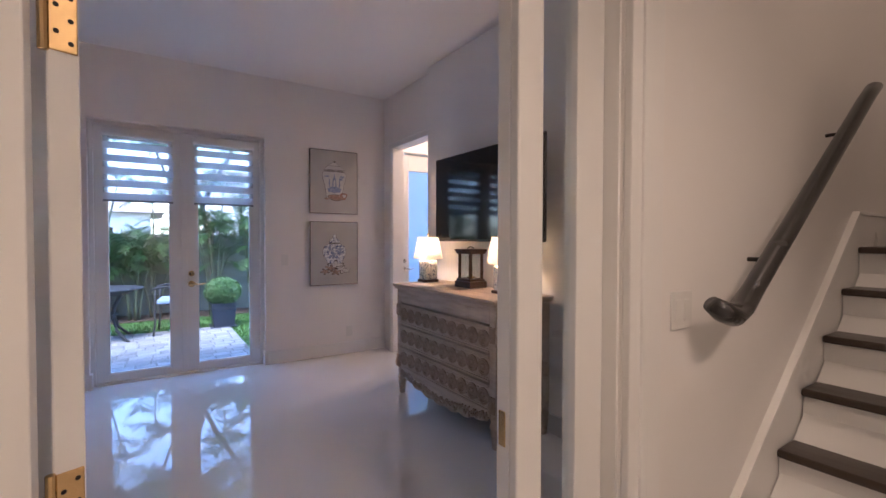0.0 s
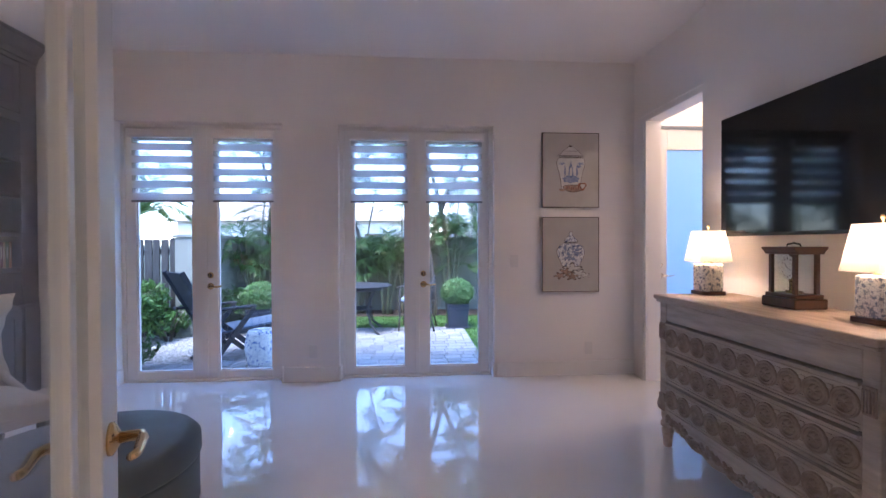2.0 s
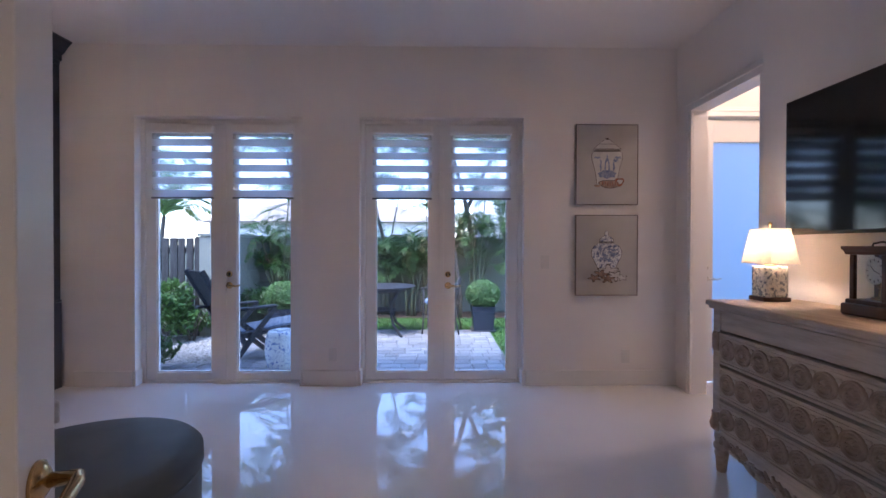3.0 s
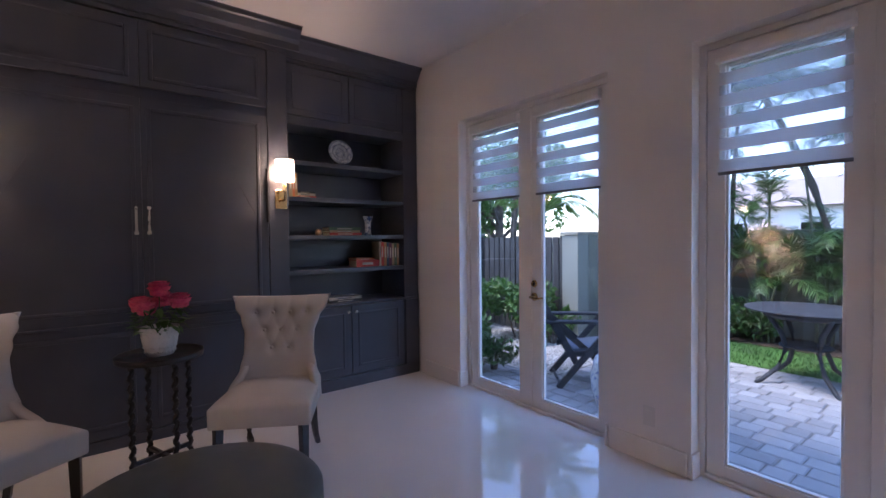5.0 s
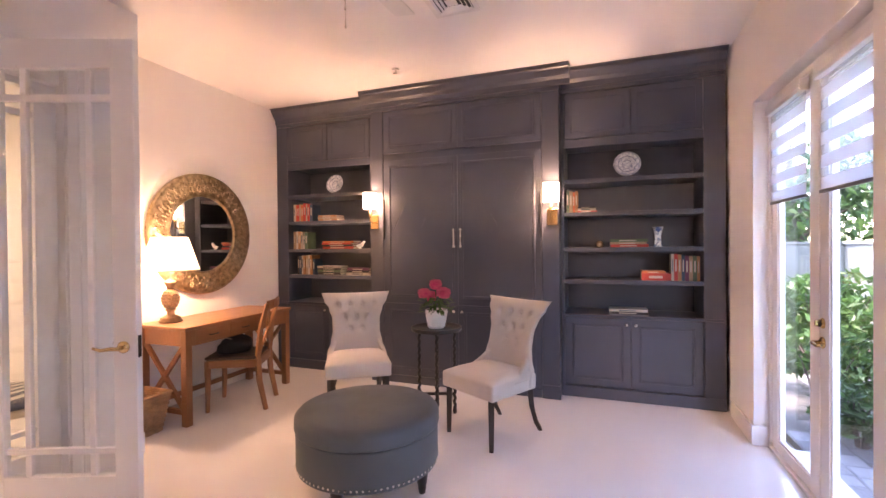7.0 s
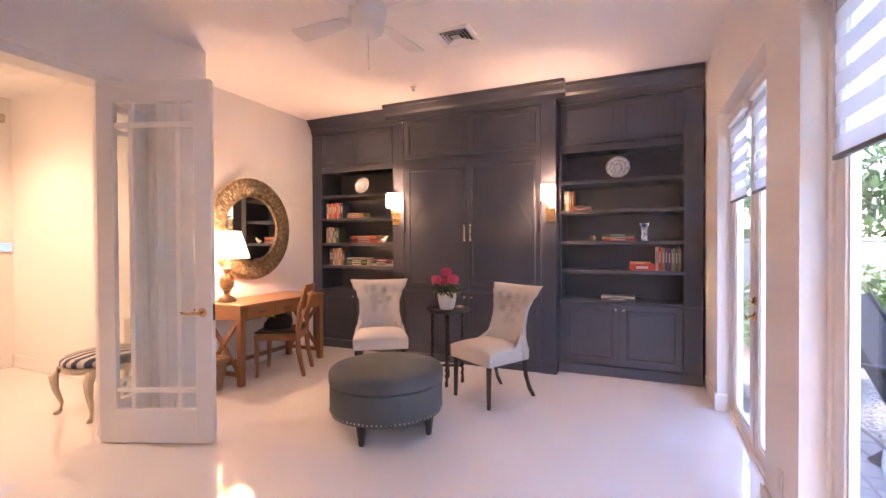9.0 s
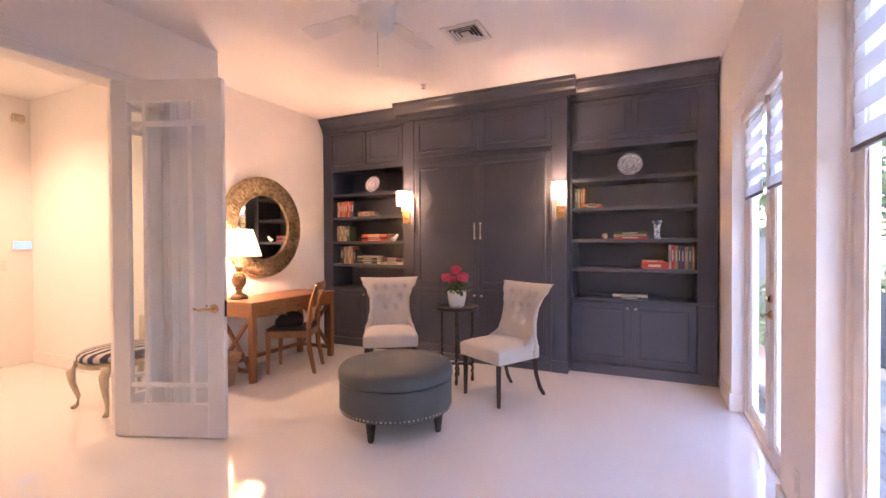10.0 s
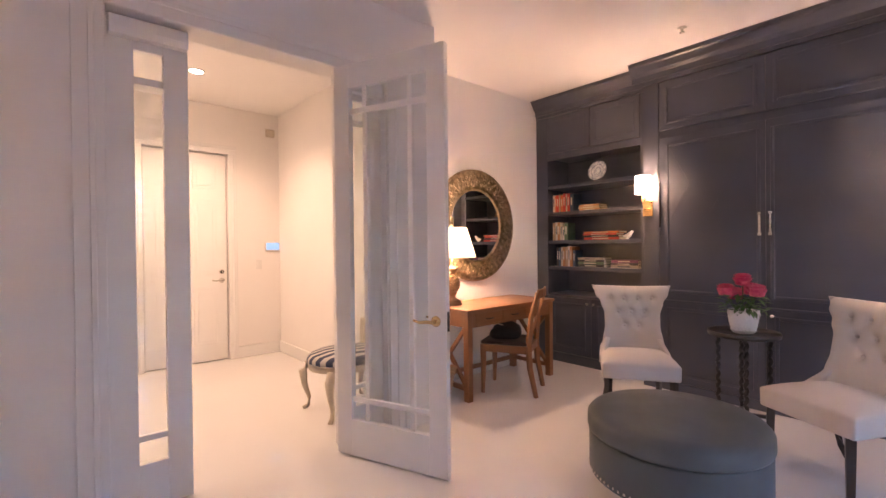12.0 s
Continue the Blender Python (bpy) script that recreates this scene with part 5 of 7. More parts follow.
# ---- dresser wall ----
ds = thing("dresser", pose(0, 0, 0), "carved pale cerused oak dresser with rosette drawers", "dresser")
dx, dxb, dy0, dy1 = 2.245, 2.715, 3.255, 4.545
part("top", box(dx - 0.045, dxb + 0.005, dy0 - 0.022, dy1 + 0.012, 0.902, 0.930), CERUSED_TOP, ds, "", False, 0.008)
part("top_mould", box(dx - 0.03, dxb, dy0 - 0.012, dy1 + 0.006, 0.885, 0.902), CERUSED, ds, "", False, 0.006)
part("body", box(dx + 0.040, dxb, dy0 + 0.012, dy1 - 0.012, 0.215, 0.885), CERUSED, ds, "", False, 0.003)
for y in (dy0, dy1 - 0.062):
    for x0_, x1_ in ((dx - 0.006, dx + 0.056),):
        part("pilaster", box(x0_, x1_, y, y + 0.062, 0.215, 0.885), CERUSED, ds, "", False, 0.006)
        bm = box(x0_ - 0.008, x1_, y + 0.008, y + 0.054, 0.66, 0.76)
        for k in range(4):
            box(x0_ - 0.014, x0_ - 0.008, y + 0.012 + k * 0.011, y + 0.018 + k * 0.011, 0.67, 0.75, bm)
        part("carved_capital", bm, CARVED, ds, "fluted corner ornament", False, 0.002)
        bm = box(x0_ - 0.010, x1_, y + 0.004, y + 0.058, 0.225, 0.33)
        lathe([(0.02, 0), (0.026, 0.03), (0.016, 0.07), (0.004, 0.09)], 10, (x0_ - 0.006, y + 0.031, 0.235), bm)
        part("carved_block", bm, CARVED, ds, "carved corner ornament", False, 0.004)
part("frieze_drawer", box(dx - 0.004, dx + 0.041, dy0 + 0.064, dy1 - 0.064, 0.774, 0.880), CERUSED, ds, "", False, 0.004)


def rosette_mesh():
    bm = bmesh.new()
    seg, prof = 32, [(0.054, 0.0), (0.054, 0.009), (0.051, 0.012), (0.047, 0.009), (0.045, 0.002), (0.043, 0.002), (0.041, 0.012), (0.037, 0.014), (0.034, 0.010), (0.031, 0.003), (0.027, 0.003), (0.023, 0.011), (0.014, 0.015), (0.005, 0.011)]
    rows = []
    for r_, d_ in prof:
        rows.append([bm.verts.new((-(d_ + (0.004 * math.cos(8 * 2 * math.pi * i / seg) if 0.010 < r_ < 0.028 else 0)), r_ * math.cos(2 * math.pi * i / seg), r_ * math.sin(2 * math.pi * i / seg))) for i in range(seg)])
    for p_, q_ in zip(rows, rows[1:]):
        for i in range(seg):
            bm.faces.new((p_[i], p_[(i + 1) % seg], q_[(i + 1) % seg], q_[i]))
    bm.faces.new(rows[-1])
    me = bpy.data.meshes.new("rosette")
    bmesh.ops.recalc_face_normals(bm, faces=bm.faces)
    for f in bm.faces:
        f.smooth = True
    bm.to_mesh(me), bm.free()
    me.materials.append(CARVED)
    return me


ROS = rosette_mesh()
for z0_, z1_ in ((0.595, 0.762), (0.412, 0.580), (0.228, 0.397)):
    d = part("drawer", box(dx - 0.002, dx + 0.041, dy0 + 0.064, dy1 - 0.064, z0_, z1_), CERUSED, ds, "", False, 0.004)
    ln = bmesh.new()
    for lo, hi, out in ((z0_, z0_ + 0.014, 0.014), (z1_ - 0.014, z1_, 0.014), (z0_ + 0.020, z0_ + 0.026, 0.007), (z1_ - 0.026, z1_ - 0.020, 0.007)):
        box(dx - out, dx - 0.001, dy0 + 0.068, dy1 - 0.068, lo, hi, ln)
    for k in range(10):
        yy = dy0 + 0.120 + 0.1166 * (k + 0.5)
        for s in (-1, 1):
            box(dx - 0.009, dx - 0.002, yy - 0.012, yy + 0.012, (z0_ + z1_) / 2 + s * 0.038 - 0.008, (z0_ + z1_) / 2 + s * 0.038 + 0.008, ln)
    part("carved_border", ln, CERUSED, d, "", False, 0.003)
    for k in range(10):
        ob = new("rosette", ROS)
        ob.parent = d
        ob.location = (dx - 0.002, dy0 + 0.120 + 0.1166 * k, (z0_ + z1_) / 2)
ap = []
n_ = 60
for i in range(n_ + 1):
    f = i / n_
    drop = 0.135 * (1 - abs(2 * f - 1)) ** 0.8 * 0 + 0.16 - 0.055 * math.sin(math.pi * f) - 0.018 * abs(math.sin(math.pi * f * 7))
    ap.append((dy0 + 0.06 + (dy1 - dy0 - 0.12) * f, drop + 0.03 * (abs(2 * f - 1) ** 4)))
part("apron", prism(ap + [(dy1 - 0.06, 0.228), (dy0 + 0.06, 0.228)], "x", dx - 0.004, dx + 0.022), CERUSED, ds, "", False, 0.003)
lf = bmesh.new()
gr = random.Random(21)
for k in range(120):
    f = (k + 0.5) / 120
    zz = 0.198 - 0.055 * math.sin(math.pi * f) + gr.uniform(-0.024, 0.020)
    m = Matrix.Translation((dx - 0.008, dy0 + 0.07 + (dy1 - dy0 - 0.14) * f, zz)) @ Matrix.Rotation((f - 0.5) * 2.4 + gr.uniform(-0.9, 0.9), 4, "X") @ Matrix.Diagonal((0.7, 1.7, 0.6, 1))
    bmesh.ops.create_icosphere(lf, subdivisions=1, radius=gr.uniform(0.009, 0.017), matrix=m)
part("carved_garland", lf, CARVED, ds, "carved leaf garland", True)
sap = [(dx + 0.05 + 0.40 * i / 20, 0.17 - 0.03 * math.sin(math.pi * i / 20) + 0.015 * abs(math.sin(3 * math.pi * i / 20))) for i in range(21)]
part("side_apron", prism(sap + [(dx + 0.45, 0.22), (dx + 0.05, 0.22)], "y", dy0 + 0.004, dy0 + 0.024), CERUSED, ds, "", False, 0.003)
part("side_panel_mould", box(dx + 0.10, dxb - 0.05, dy0 + 0.006, dy0 + 0.0125, 0.30, 0.72), CERUSED, ds, "", False, 0.004)
for x in (dx + 0.026, dxb - 0.035):
    for y in (dy0 + 0.032, dy1 - 0.032):
        part("foot", lathe([(0.020, 0), (0.024, 0.006), (0.030, 0.07), (0.036, 0.105), (0.028, 0.115), (0.040, 0.13), (0.040, 0.15), (0.030, 0.16), (0.036, 0.185), (0.036, 0.218)], 18, (x, y, 0)), CERUSED, ds, "turned oak foot", True)


def china_lamp(x, y):
    t = thing("china_lamp", pose(x, y, 0.930) @ Matrix.Diagonal((0.85, 0.85, 0.98, 1.0)), "square blue and white china lamp with a lit cream shade", "lamp", "lamps on the dresser")
    part("base", prism([(-0.088, -0.066), (-0.066, -0.088), (0.066, -0.088), (0.088, -0.066), (0.088, 0.066), (0.066, 0.088), (-0.066, 0.088), (-0.088, 0.066)], "z", 0, 0.022), WALNUT, t, "dark wooden plinth", False, 0.004)
    part("body", prism([(-0.076, -0.056), (-0.056, -0.076), (0.056, -0.076), (0.076, -0.056), (0.076, 0.056), (0.056, 0.076), (-0.056, 0.076), (-0.076, 0.056)], "z", 0.022, 0.190), CHINA_LAMP, t, "", False, 0.010)
    part("neck", lathe([(0.035, 0.190), (0.035, 0.196), (0.014, 0.204), (0.010, 0.25)], 16), BRASS, t, "", True)
    bm = bmesh.new()
    lo_, hi_ = [], []
    for (a, b), lst, s, z in (((0.125, 0.098), lo_, 1, 0.205), ((0.090, 0.068), hi_, 1, 0.395)):
        for px, py in ((-1, -0.72), (-0.72, -1), (0.72, -1), (1, -0.72), (1, 0.72), (0.72, 1), (-0.72, 1), (-1, 0.72)):
            lst.append(bm.verts.new((px * b * 1.25, py * a, z)))
    for i in range(8):
        bm.faces.new((lo_[i], lo_[(i + 1) % 8], hi_[(i + 1) % 8], hi_[i]))
    part("shade", bm, SHADE, t, "cream cut-corner fabric shade")
    part("finial", lathe([(0.003, 0.25), (0.003, 0.41), (0.010, 0.416), (0.010, 0.428), (0.003, 0.434)], 10), BRASS, t, "", True)
    part("cord", tube([(0.07, 0, 0.004), (0.13, 0.03, 0.003), (0.17, 0.02, 0.003)], 0.003, 6), WHITEPLASTIC, t)


china_lamp(2.525, 4.51), china_lamp(2.525, 3.50)

ck = thing("mantel_clock", pose(2.565, 3.945, 0.930) @ Matrix.Diagonal((0.88, 0.80, 1.10, 1.0)), "dark walnut mantel clock with glass sides and a white dial", "clock")
part("plinth", box(-0.095, 0.095, -0.125, 0.125, 0, 0.045), WALNUT, ck, "", False, 0.008)
part("plinth_step", box(-0.082, 0.082, -0.112, 0.112, 0.045, 0.062), WALNUT, ck, "", False, 0.005)
for sx in (-1, 1):
    for sy in (-1, 1):
        part("post", box(*sorted((sx * 0.052, sx * 0.072)), *sorted((sy * 0.075, sy * 0.097)), 0.062, 0.235), WALNUT, ck, "", False, 0.002)
part("cornice", prism([(-0.075, 0.235), (-0.080, 0.245), (-0.098, 0.258), (-0.098, 0.268), (0.098, 0.268), (0.098, 0.258), (0.080, 0.245), (0.075, 0.235)], "y", -0.122, 0.122), WALNUT, ck, "", False, 0.004)
part("carry_handle", tube([(0, -0.05, 0.268), (0, -0.045, 0.278), (0, 0, 0.284), (0, 0.045, 0.278), (0, 0.05, 0.268)], 0.004, 8), BRONZE, ck, "dark swing handle", True)
for nm, bx in (("glass_front", (-0.066, -0.063, -0.075, 0.075)), ("glass_back", (0.063, 0.066, -0.075, 0.075)), ("glass_side", (-0.052, 0.052, -0.088, -0.085)), ("glass_side", (-0.052, 0.052, 0.085, 0.088))):
    part(nm, box(*bx, 0.062, 0.235), GLASS, ck).visible_shadow = False
dial = lathe([(0.052, 0), (0.052, 0.004), (0.046, 0.006), (0.001, 0.006)], 36)
dial.transform(Matrix.Translation((-0.03, 0, 0.175)) @ Matrix.Rotation(-math.pi / 2, 4, "Y"))
dl_ = part("dial", dial, WHITE_CERAMIC, ck, "white dial with dark hour marks", True)
hm = bmesh.new()
for k in range(12):
    a = 2 * math.pi * k / 12
    bar((-0.0365, 0.036 * math.cos(a), 0.175 + 0.036 * math.sin(a)), (-0.0365, 0.044 * math.cos(a), 0.175 + 0.044 * math.sin(a)), 0.004, 0.001, hm, (1, 0, 0))
part("hour_mark", hm, BLACKPLASTIC, dl_)
hm = bar((-0.038, 0, 0.175), (-0.038, 0.02, 0.195), 0.003, 0.001, None, (1, 0, 0))
bar((-0.039, 0, 0.175), (-0.039, -0.03, 0.165), 0.002, 0.001, hm, (1, 0, 0))
part("clock_hand", hm, BLACKPLASTIC, dl_)
mv = lathe([(0.004, 0.064), (0.004, 0.11), (0.014, 0.115), (0.014, 0.13), (0.004, 0.135)], 12, (-0.01, 0, 0))
box(-0.02, 0.03, -0.035, 0.035, 0.062, 0.074, mv)
part("pendulum", mv, BRASS, ck, "brass movement")

tv = thing("television", pose(0, 0, 0), "large flat black television mounted on the wall", "television")
part("housing", box(2.592, 2.616, 3.205, 4.490, 1.283, 1.990), BLACKPLASTIC, tv, "", False, 0.004)
part("screen", box(2.587, 2.5915, 3.213, 4.482, 1.300, 1.982), SCREEN, tv, "glossy black screen")
part("wall_mount", box(2.6165, 2.739, 3.62, 4.07, 1.45, 1.83), BRONZE, tv)


def canvas(z0, z1, kind_):
    c = thing("canvas_print", pose(2.2, 5.972, (z0 + z1) / 2), "grey canvas with a painted blue and white ginger jar", "picture", "pair of jar pictures")
    h_, w_ = (z1 - z0) / 2, 0.272
    part("canvas", box(-w_, w_, 0.0, 0.026, -h_, h_), CANVAS, c, "", False, 0.003)
    bm = bmesh.new()
    for s, e, lo, hi in ((-w_, w_, h_ - 0.006, h_), (-w_, w_, -h_, -h_ + 0.006), (-w_, -w_ + 0.006, -h_ + 0.006, h_ - 0.006), (w_ - 0.006, w_, -h_ + 0.006, h_ - 0.006)):
        box(s, e, -0.002, -0.0002, lo, hi, bm)
    part("edge_line", bm, INK, c)

    def flat(prof, y, material, name):
        pts = [(r, z) for r, z in prof] + [(-r, z) for r, z in reversed(prof)]
        part(name, prism(pts, "y", y - 0.0012, y), material, c)
    def outlined(prof, material, name):
        grown = [(r + 0.004, z) for r, z in prof]
        flat(grown, -0.0003, INK, name + "_outline"), flat(prof, -0.0016, material, name)

    def blob(cx, cz, rx, rz, depth, material, name, wob=0.0, lobes=5, turn=0.0):
        pts = []
        for j in range(28):
            a = 2 * math.pi * j / 28
            k_ = 1 + wob * math.sin(lobes * a + turn)
            pts.append((cx + rx * k_ * math.cos(a), cz + rz * k_ * math.sin(a)))
        part(name, prism(pts, "y", -depth - 0.0011, -depth), material, c)
    if kind_ == 1:
        body = [(0.082, -0.185), (0.088, -0.16), (0.094, -0.10), (0.108, -0.03), (0.130, 0.04), (0.134, 0.07), (0.126, 0.10), (0.108, 0.118)]
        lid = [(0.118, 0.128), (0.120, 0.136), (0.096, 0.150), (0.072, 0.178), (0.042, 0.198), (0.030, 0.202), (0.030, 0.212), (0.012, 0.220), (0.008, 0.236)]
        outlined(body, ART_WHITE, "painted_jar"), outlined(lid, ART_WHITE, "painted_lid")
        for zz, hh in ((0.112, 0.005), (0.122, 0.004), (0.132, 0.005), (0.176, 0.003)):
            flat([(0.112 if zz < 0.15 else 0.070, zz), (0.112 if zz < 0.15 else 0.070, zz + hh)], -0.0029, INK, "painted_line")
        blob(0.0, 0.222, 0.014, 0.008, 0.003, INK, "painted_knob")
        blob(0.0, -0.085, 0.078, 0.034, 0.003, ART_BLUE, "painted_sea", 0.12, 7)
        part("painted_tower", prism([(-0.026, -0.06), (-0.020, 0.02), (-0.006, 0.06), (0.0, 0.10), (0.006, 0.06), (0.020, 0.02), (0.026, -0.06)], "y", -0.0042, -0.0031), ART_BLUE, c)
        part("painted_nave", prism([(-0.010, -0.05), (-0.010, 0.01), (0.0, 0.03), (0.010, 0.01), (0.010, -0.05)], "y", -0.0054, -0.0043), ART_WHITE, c)
        for cx, cz, rx, rz in ((-0.056, -0.01, 0.008, 0.05), (0.058, -0.02, 0.008, 0.05), (0.092, 0.06, 0.028, 0.012), (-0.085, 0.06, 0.026, 0.010), (0.075, 0.035, 0.022, 0.012)):
            blob(cx, cz, rx, rz, 0.003, ART_BLUE, "painted_sprig", 0.3, 5, cx * 40)
        blob(0.025, -0.168, 0.100, 0.036, 0.0044, INK, "painted_shell_outline", 0.10, 3)
        blob(0.025, -0.168, 0.094, 0.031, 0.0056, ART_SHELL, "painted_shell", 0.10, 3)
        blob(0.108, -0.150, 0.038, 0.036, 0.0056, INK_RED, "painted_whorl", 0.18, 3)
        blob(0.112, -0.148, 0.022, 0.020, 0.0068, ART_WHITE, "painted_highlight", 0.18, 3)
        for k in range(7):
            blob(-0.04 + 0.022 * k, -0.172 + 0.010 * abs(k - 3) / 3, 0.004, 0.016, 0.0068, INK_RED, "painted_rib")
        blob(-0.085, -0.185, 0.030, 0.012, 0.0044, ART_SHELL, "painted_pebble", 0.1, 3)
    else:
        body = [(0.060, -0.16), (0.066, -0.13), (0.096, -0.07), (0.126, -0.01), (0.132, 0.035), (0.112, 0.075), (0.072, 0.102)]
        lid = [(0.060, 0.110), (0.062, 0.122), (0.050, 0.146), (0.022, 0.168), (0.012, 0.180), (0.016, 0.196), (0.004, 0.212)]
        outlined(body, CHINA_ART, "painted_jar"), outlined(lid, CHINA_ART, "painted_lid")
        flat([(0.062, 0.106), (0.062, 0.112)], -0.0029, INK, "painted_line"), flat([(0.062, 0.116), (0.062, 0.120)], -0.0029, INK, "painted_line")
        bl = random.Random(6)
        for k in range(16):
            a, r = bl.uniform(0, 6.28), bl.uniform(0.02, 0.095)
            blob(r * math.cos(a), 0.01 + 0.75 * r * math.sin(a), bl.uniform(0.010, 0.020), bl.uniform(0.008, 0.015), 0.0030 + 0.00005 * k, ART_BLUE, "painted_flower", 0.25, 5, a)
        for k, (cx, cz, rr) in enumerate(((0.012, -0.135, 0.072), (-0.05, -0.165, 0.050), (0.072, -0.18, 0.058), (-0.11, -0.197, 0.042), (0.13, -0.195, 0.034), (0.005, -0.205, 0.048))):
            blob(cx, cz, rr, rr * 0.62, 0.0044 + 0.0024 * k, INK, "painted_coral_outline", 0.45, 5, k * 1.3)
            blob(cx, cz, rr * 0.86, rr * 0.5, 0.0056 + 0.0024 * k, ART_WHITE if k % 2 == 0 else ART_SHELL, "painted_coral", 0.45, 5, k * 1.3)


canvas(1.580, 2.278, 1), canvas(0.790, 1.492, 2)

# ---- ceiling things ----
fan = thing("ceiling_fan", pose(-0.075, 3.94, H), "white four-blade ceiling fan with pull chains, at rest", "fan")
part("canopy", lathe([(0.075, 0), (0.075, -0.02), (0.045, -0.06), (0.014, -0.07)][::-1], 28), WHITEPLASTIC, fan, "", True)
part("downrod", lathe([(0.013, -0.16), (0.013, -0.06)], 16), WHITEPLASTIC, fan, "", True)
part("motor", lathe([(0.001, -0.372), (0.06, -0.368), (0.090, -0.345), (0.098, -0.30), (0.098, -0.265), (0.112, -0.258), (0.115, -0.21), (0.10, -0.18), (0.05, -0.16), (0.02, -0.155)], 40), WHITEPLASTIC, fan, "", True)
for k in range(4):
    m = Matrix.Rotation(radians(-94 + 90 * k), 4, "Z") @ Matrix.Translation((0, 0, -0.245)) @ Matrix.Rotation(radians(9), 4, "X")
    bm = prism([(0.16, -0.045), (0.40, -0.066), (0.56, -0.068), (0.572, -0.06), (0.572, 0.06), (0.56, 0.068), (0.40, 0.066), (0.16, 0.045)], "z", -0.003, 0.003)
    bm.transform(m)
    bl = part("blade", bm, WHITEPLASTIC, fan, "", False, 0.002)
    bm = prism([(0.08, -0.02), (0.14, -0.016), (0.22, -0.034), (0.235, 0.0), (0.22, 0.034), (0.14, 0.016), (0.08, 0.02)], "z", 0.0035, 0.008)
    bm.transform(m)
    part("blade_iron", bm, WHITEPLASTIC, bl)
for px, ln_ in ((0.03, 0.13), (-0.03, 0.18)):
    bm = tube([(px, px * 0.6, -0.365), (px, px * 0.6, -0.365 - ln_)], 0.0016, 6)
    lathe([(0.004, 0), (0.005, 0.008), (0.002, 0.014)], 8, (px, px * 0.6, -0.375 - ln_), bm)
    part("pull_chain", bm, NICKEL, fan)

vt = thing("ceiling_vent", pose(-1.02, 4.13, H), "white square ceiling air vent with angled slats", "vent")
bm = bmesh.new()
for s, e, lo, hi in ((-0.155, 0.155, -0.155, -0.12), (-0.155, 0.155, 0.12, 0.155), (-0.155, -0.12, -0.12, 0.12), (0.12, 0.155, -0.12, 0.12)):
    box(s, e, lo, hi, -0.014, -0.001, bm)
part("frame", bm, WHITEPLASTIC, vt, "", False, 0.003)
part("backing", box(-0.12, 0.12, -0.12, 0.12, -0.003, -0.001), BLACKPLASTIC, vt)
for k in range(3):
    a = 0.112 - 0.026 * k
    for s in (-1, 1):
        part("slat", bar((s * a, -a, -0.010), (s * a, a, -0.010), 0.016, 0.002, None, (s * 0.7, 0, 0.7)), WHITEPLASTIC, vt)
        part("slat", bar((-a, s * a, -0.0105), (a, s * a, -0.0105), 0.016, 0.002, None, (0, s * 0.7, 0.7)), WHITEPLASTIC, vt)
part("centre_plate", box(-0.036, 0.036, -0.036, 0.036, -0.013, -0.010), WHITEPLASTIC, vt)
sp = thing("fire_sprinkler", pose(-1.88, 3.31, H), "small ceiling sprinkler head", "sprinkler")
part("rosette", lathe([(0.012, -0.012), (0.032, -0.002)], 20), WHITEPLASTIC, sp, "", True)
part("head", lathe([(0.018, -0.040), (0.018, -0.036), (0.004, -0.034), (0.006, -0.010)], 12), NICKEL, sp, "", True)

# ---- hall bench ----
be = thing("upholstered_stool", pose(-0.03, 1.43, 0), "cream painted stool with a navy striped seat and cabriole legs", "stool")
part("seat_cushion", lathe([(0.30, 0.40), (0.32, 0.41), (0.32, 0.44), (0.29, 0.465), (0.18, 0.485), (0.001, 0.49)], 40, (0, 0, 0), None, 0.86), STRIPE, be, "navy and cream striped cushion", True)
part("seat_rail", lathe([(0.27, 0.345), (0.305, 0.35), (0.31, 0.395), (0.30, 0.40)], 40, (0, 0, 0), None, 0.86), CREAM_PAINT, be, "", True)
for sx in (-1, 1):
    for sy in (-1, 1):
        bx_, by_ = sx * 0.235, sy * 0.20
        pts = [(bx_, by_, 0.36), (bx_ * 1.16, by_ * 1.16, 0.30), (bx_ * 1.12, by_ * 1.12, 0.20), (bx_ * 1.0, by_ * 1.0, 0.09), (bx_ * 1.02, by_ * 1.02, 0.03), (bx_ * 1.14, by_ * 1.14, 0.0)]
        part("leg", tube(pts, [0.036, 0.034, 0.024, 0.016, 0.015, 0.020], 12), CREAM_PAINT, be, "", True)


top_ = [(-0.20 + 0.02 * i, 0.66 + 0.05 * math.sin(math.pi * i / 20) + 0.018 * math.sin(i * 1.55)) for i in range(21)]
bm = prism([(-0.20, 0.40)] + top_ + [(0.20, 0.40)], "x", -0.262, -0.238)
part("carved_end", bm, CREAM_PAINT, be, "carved cream scroll-topped end", False, 0.004)


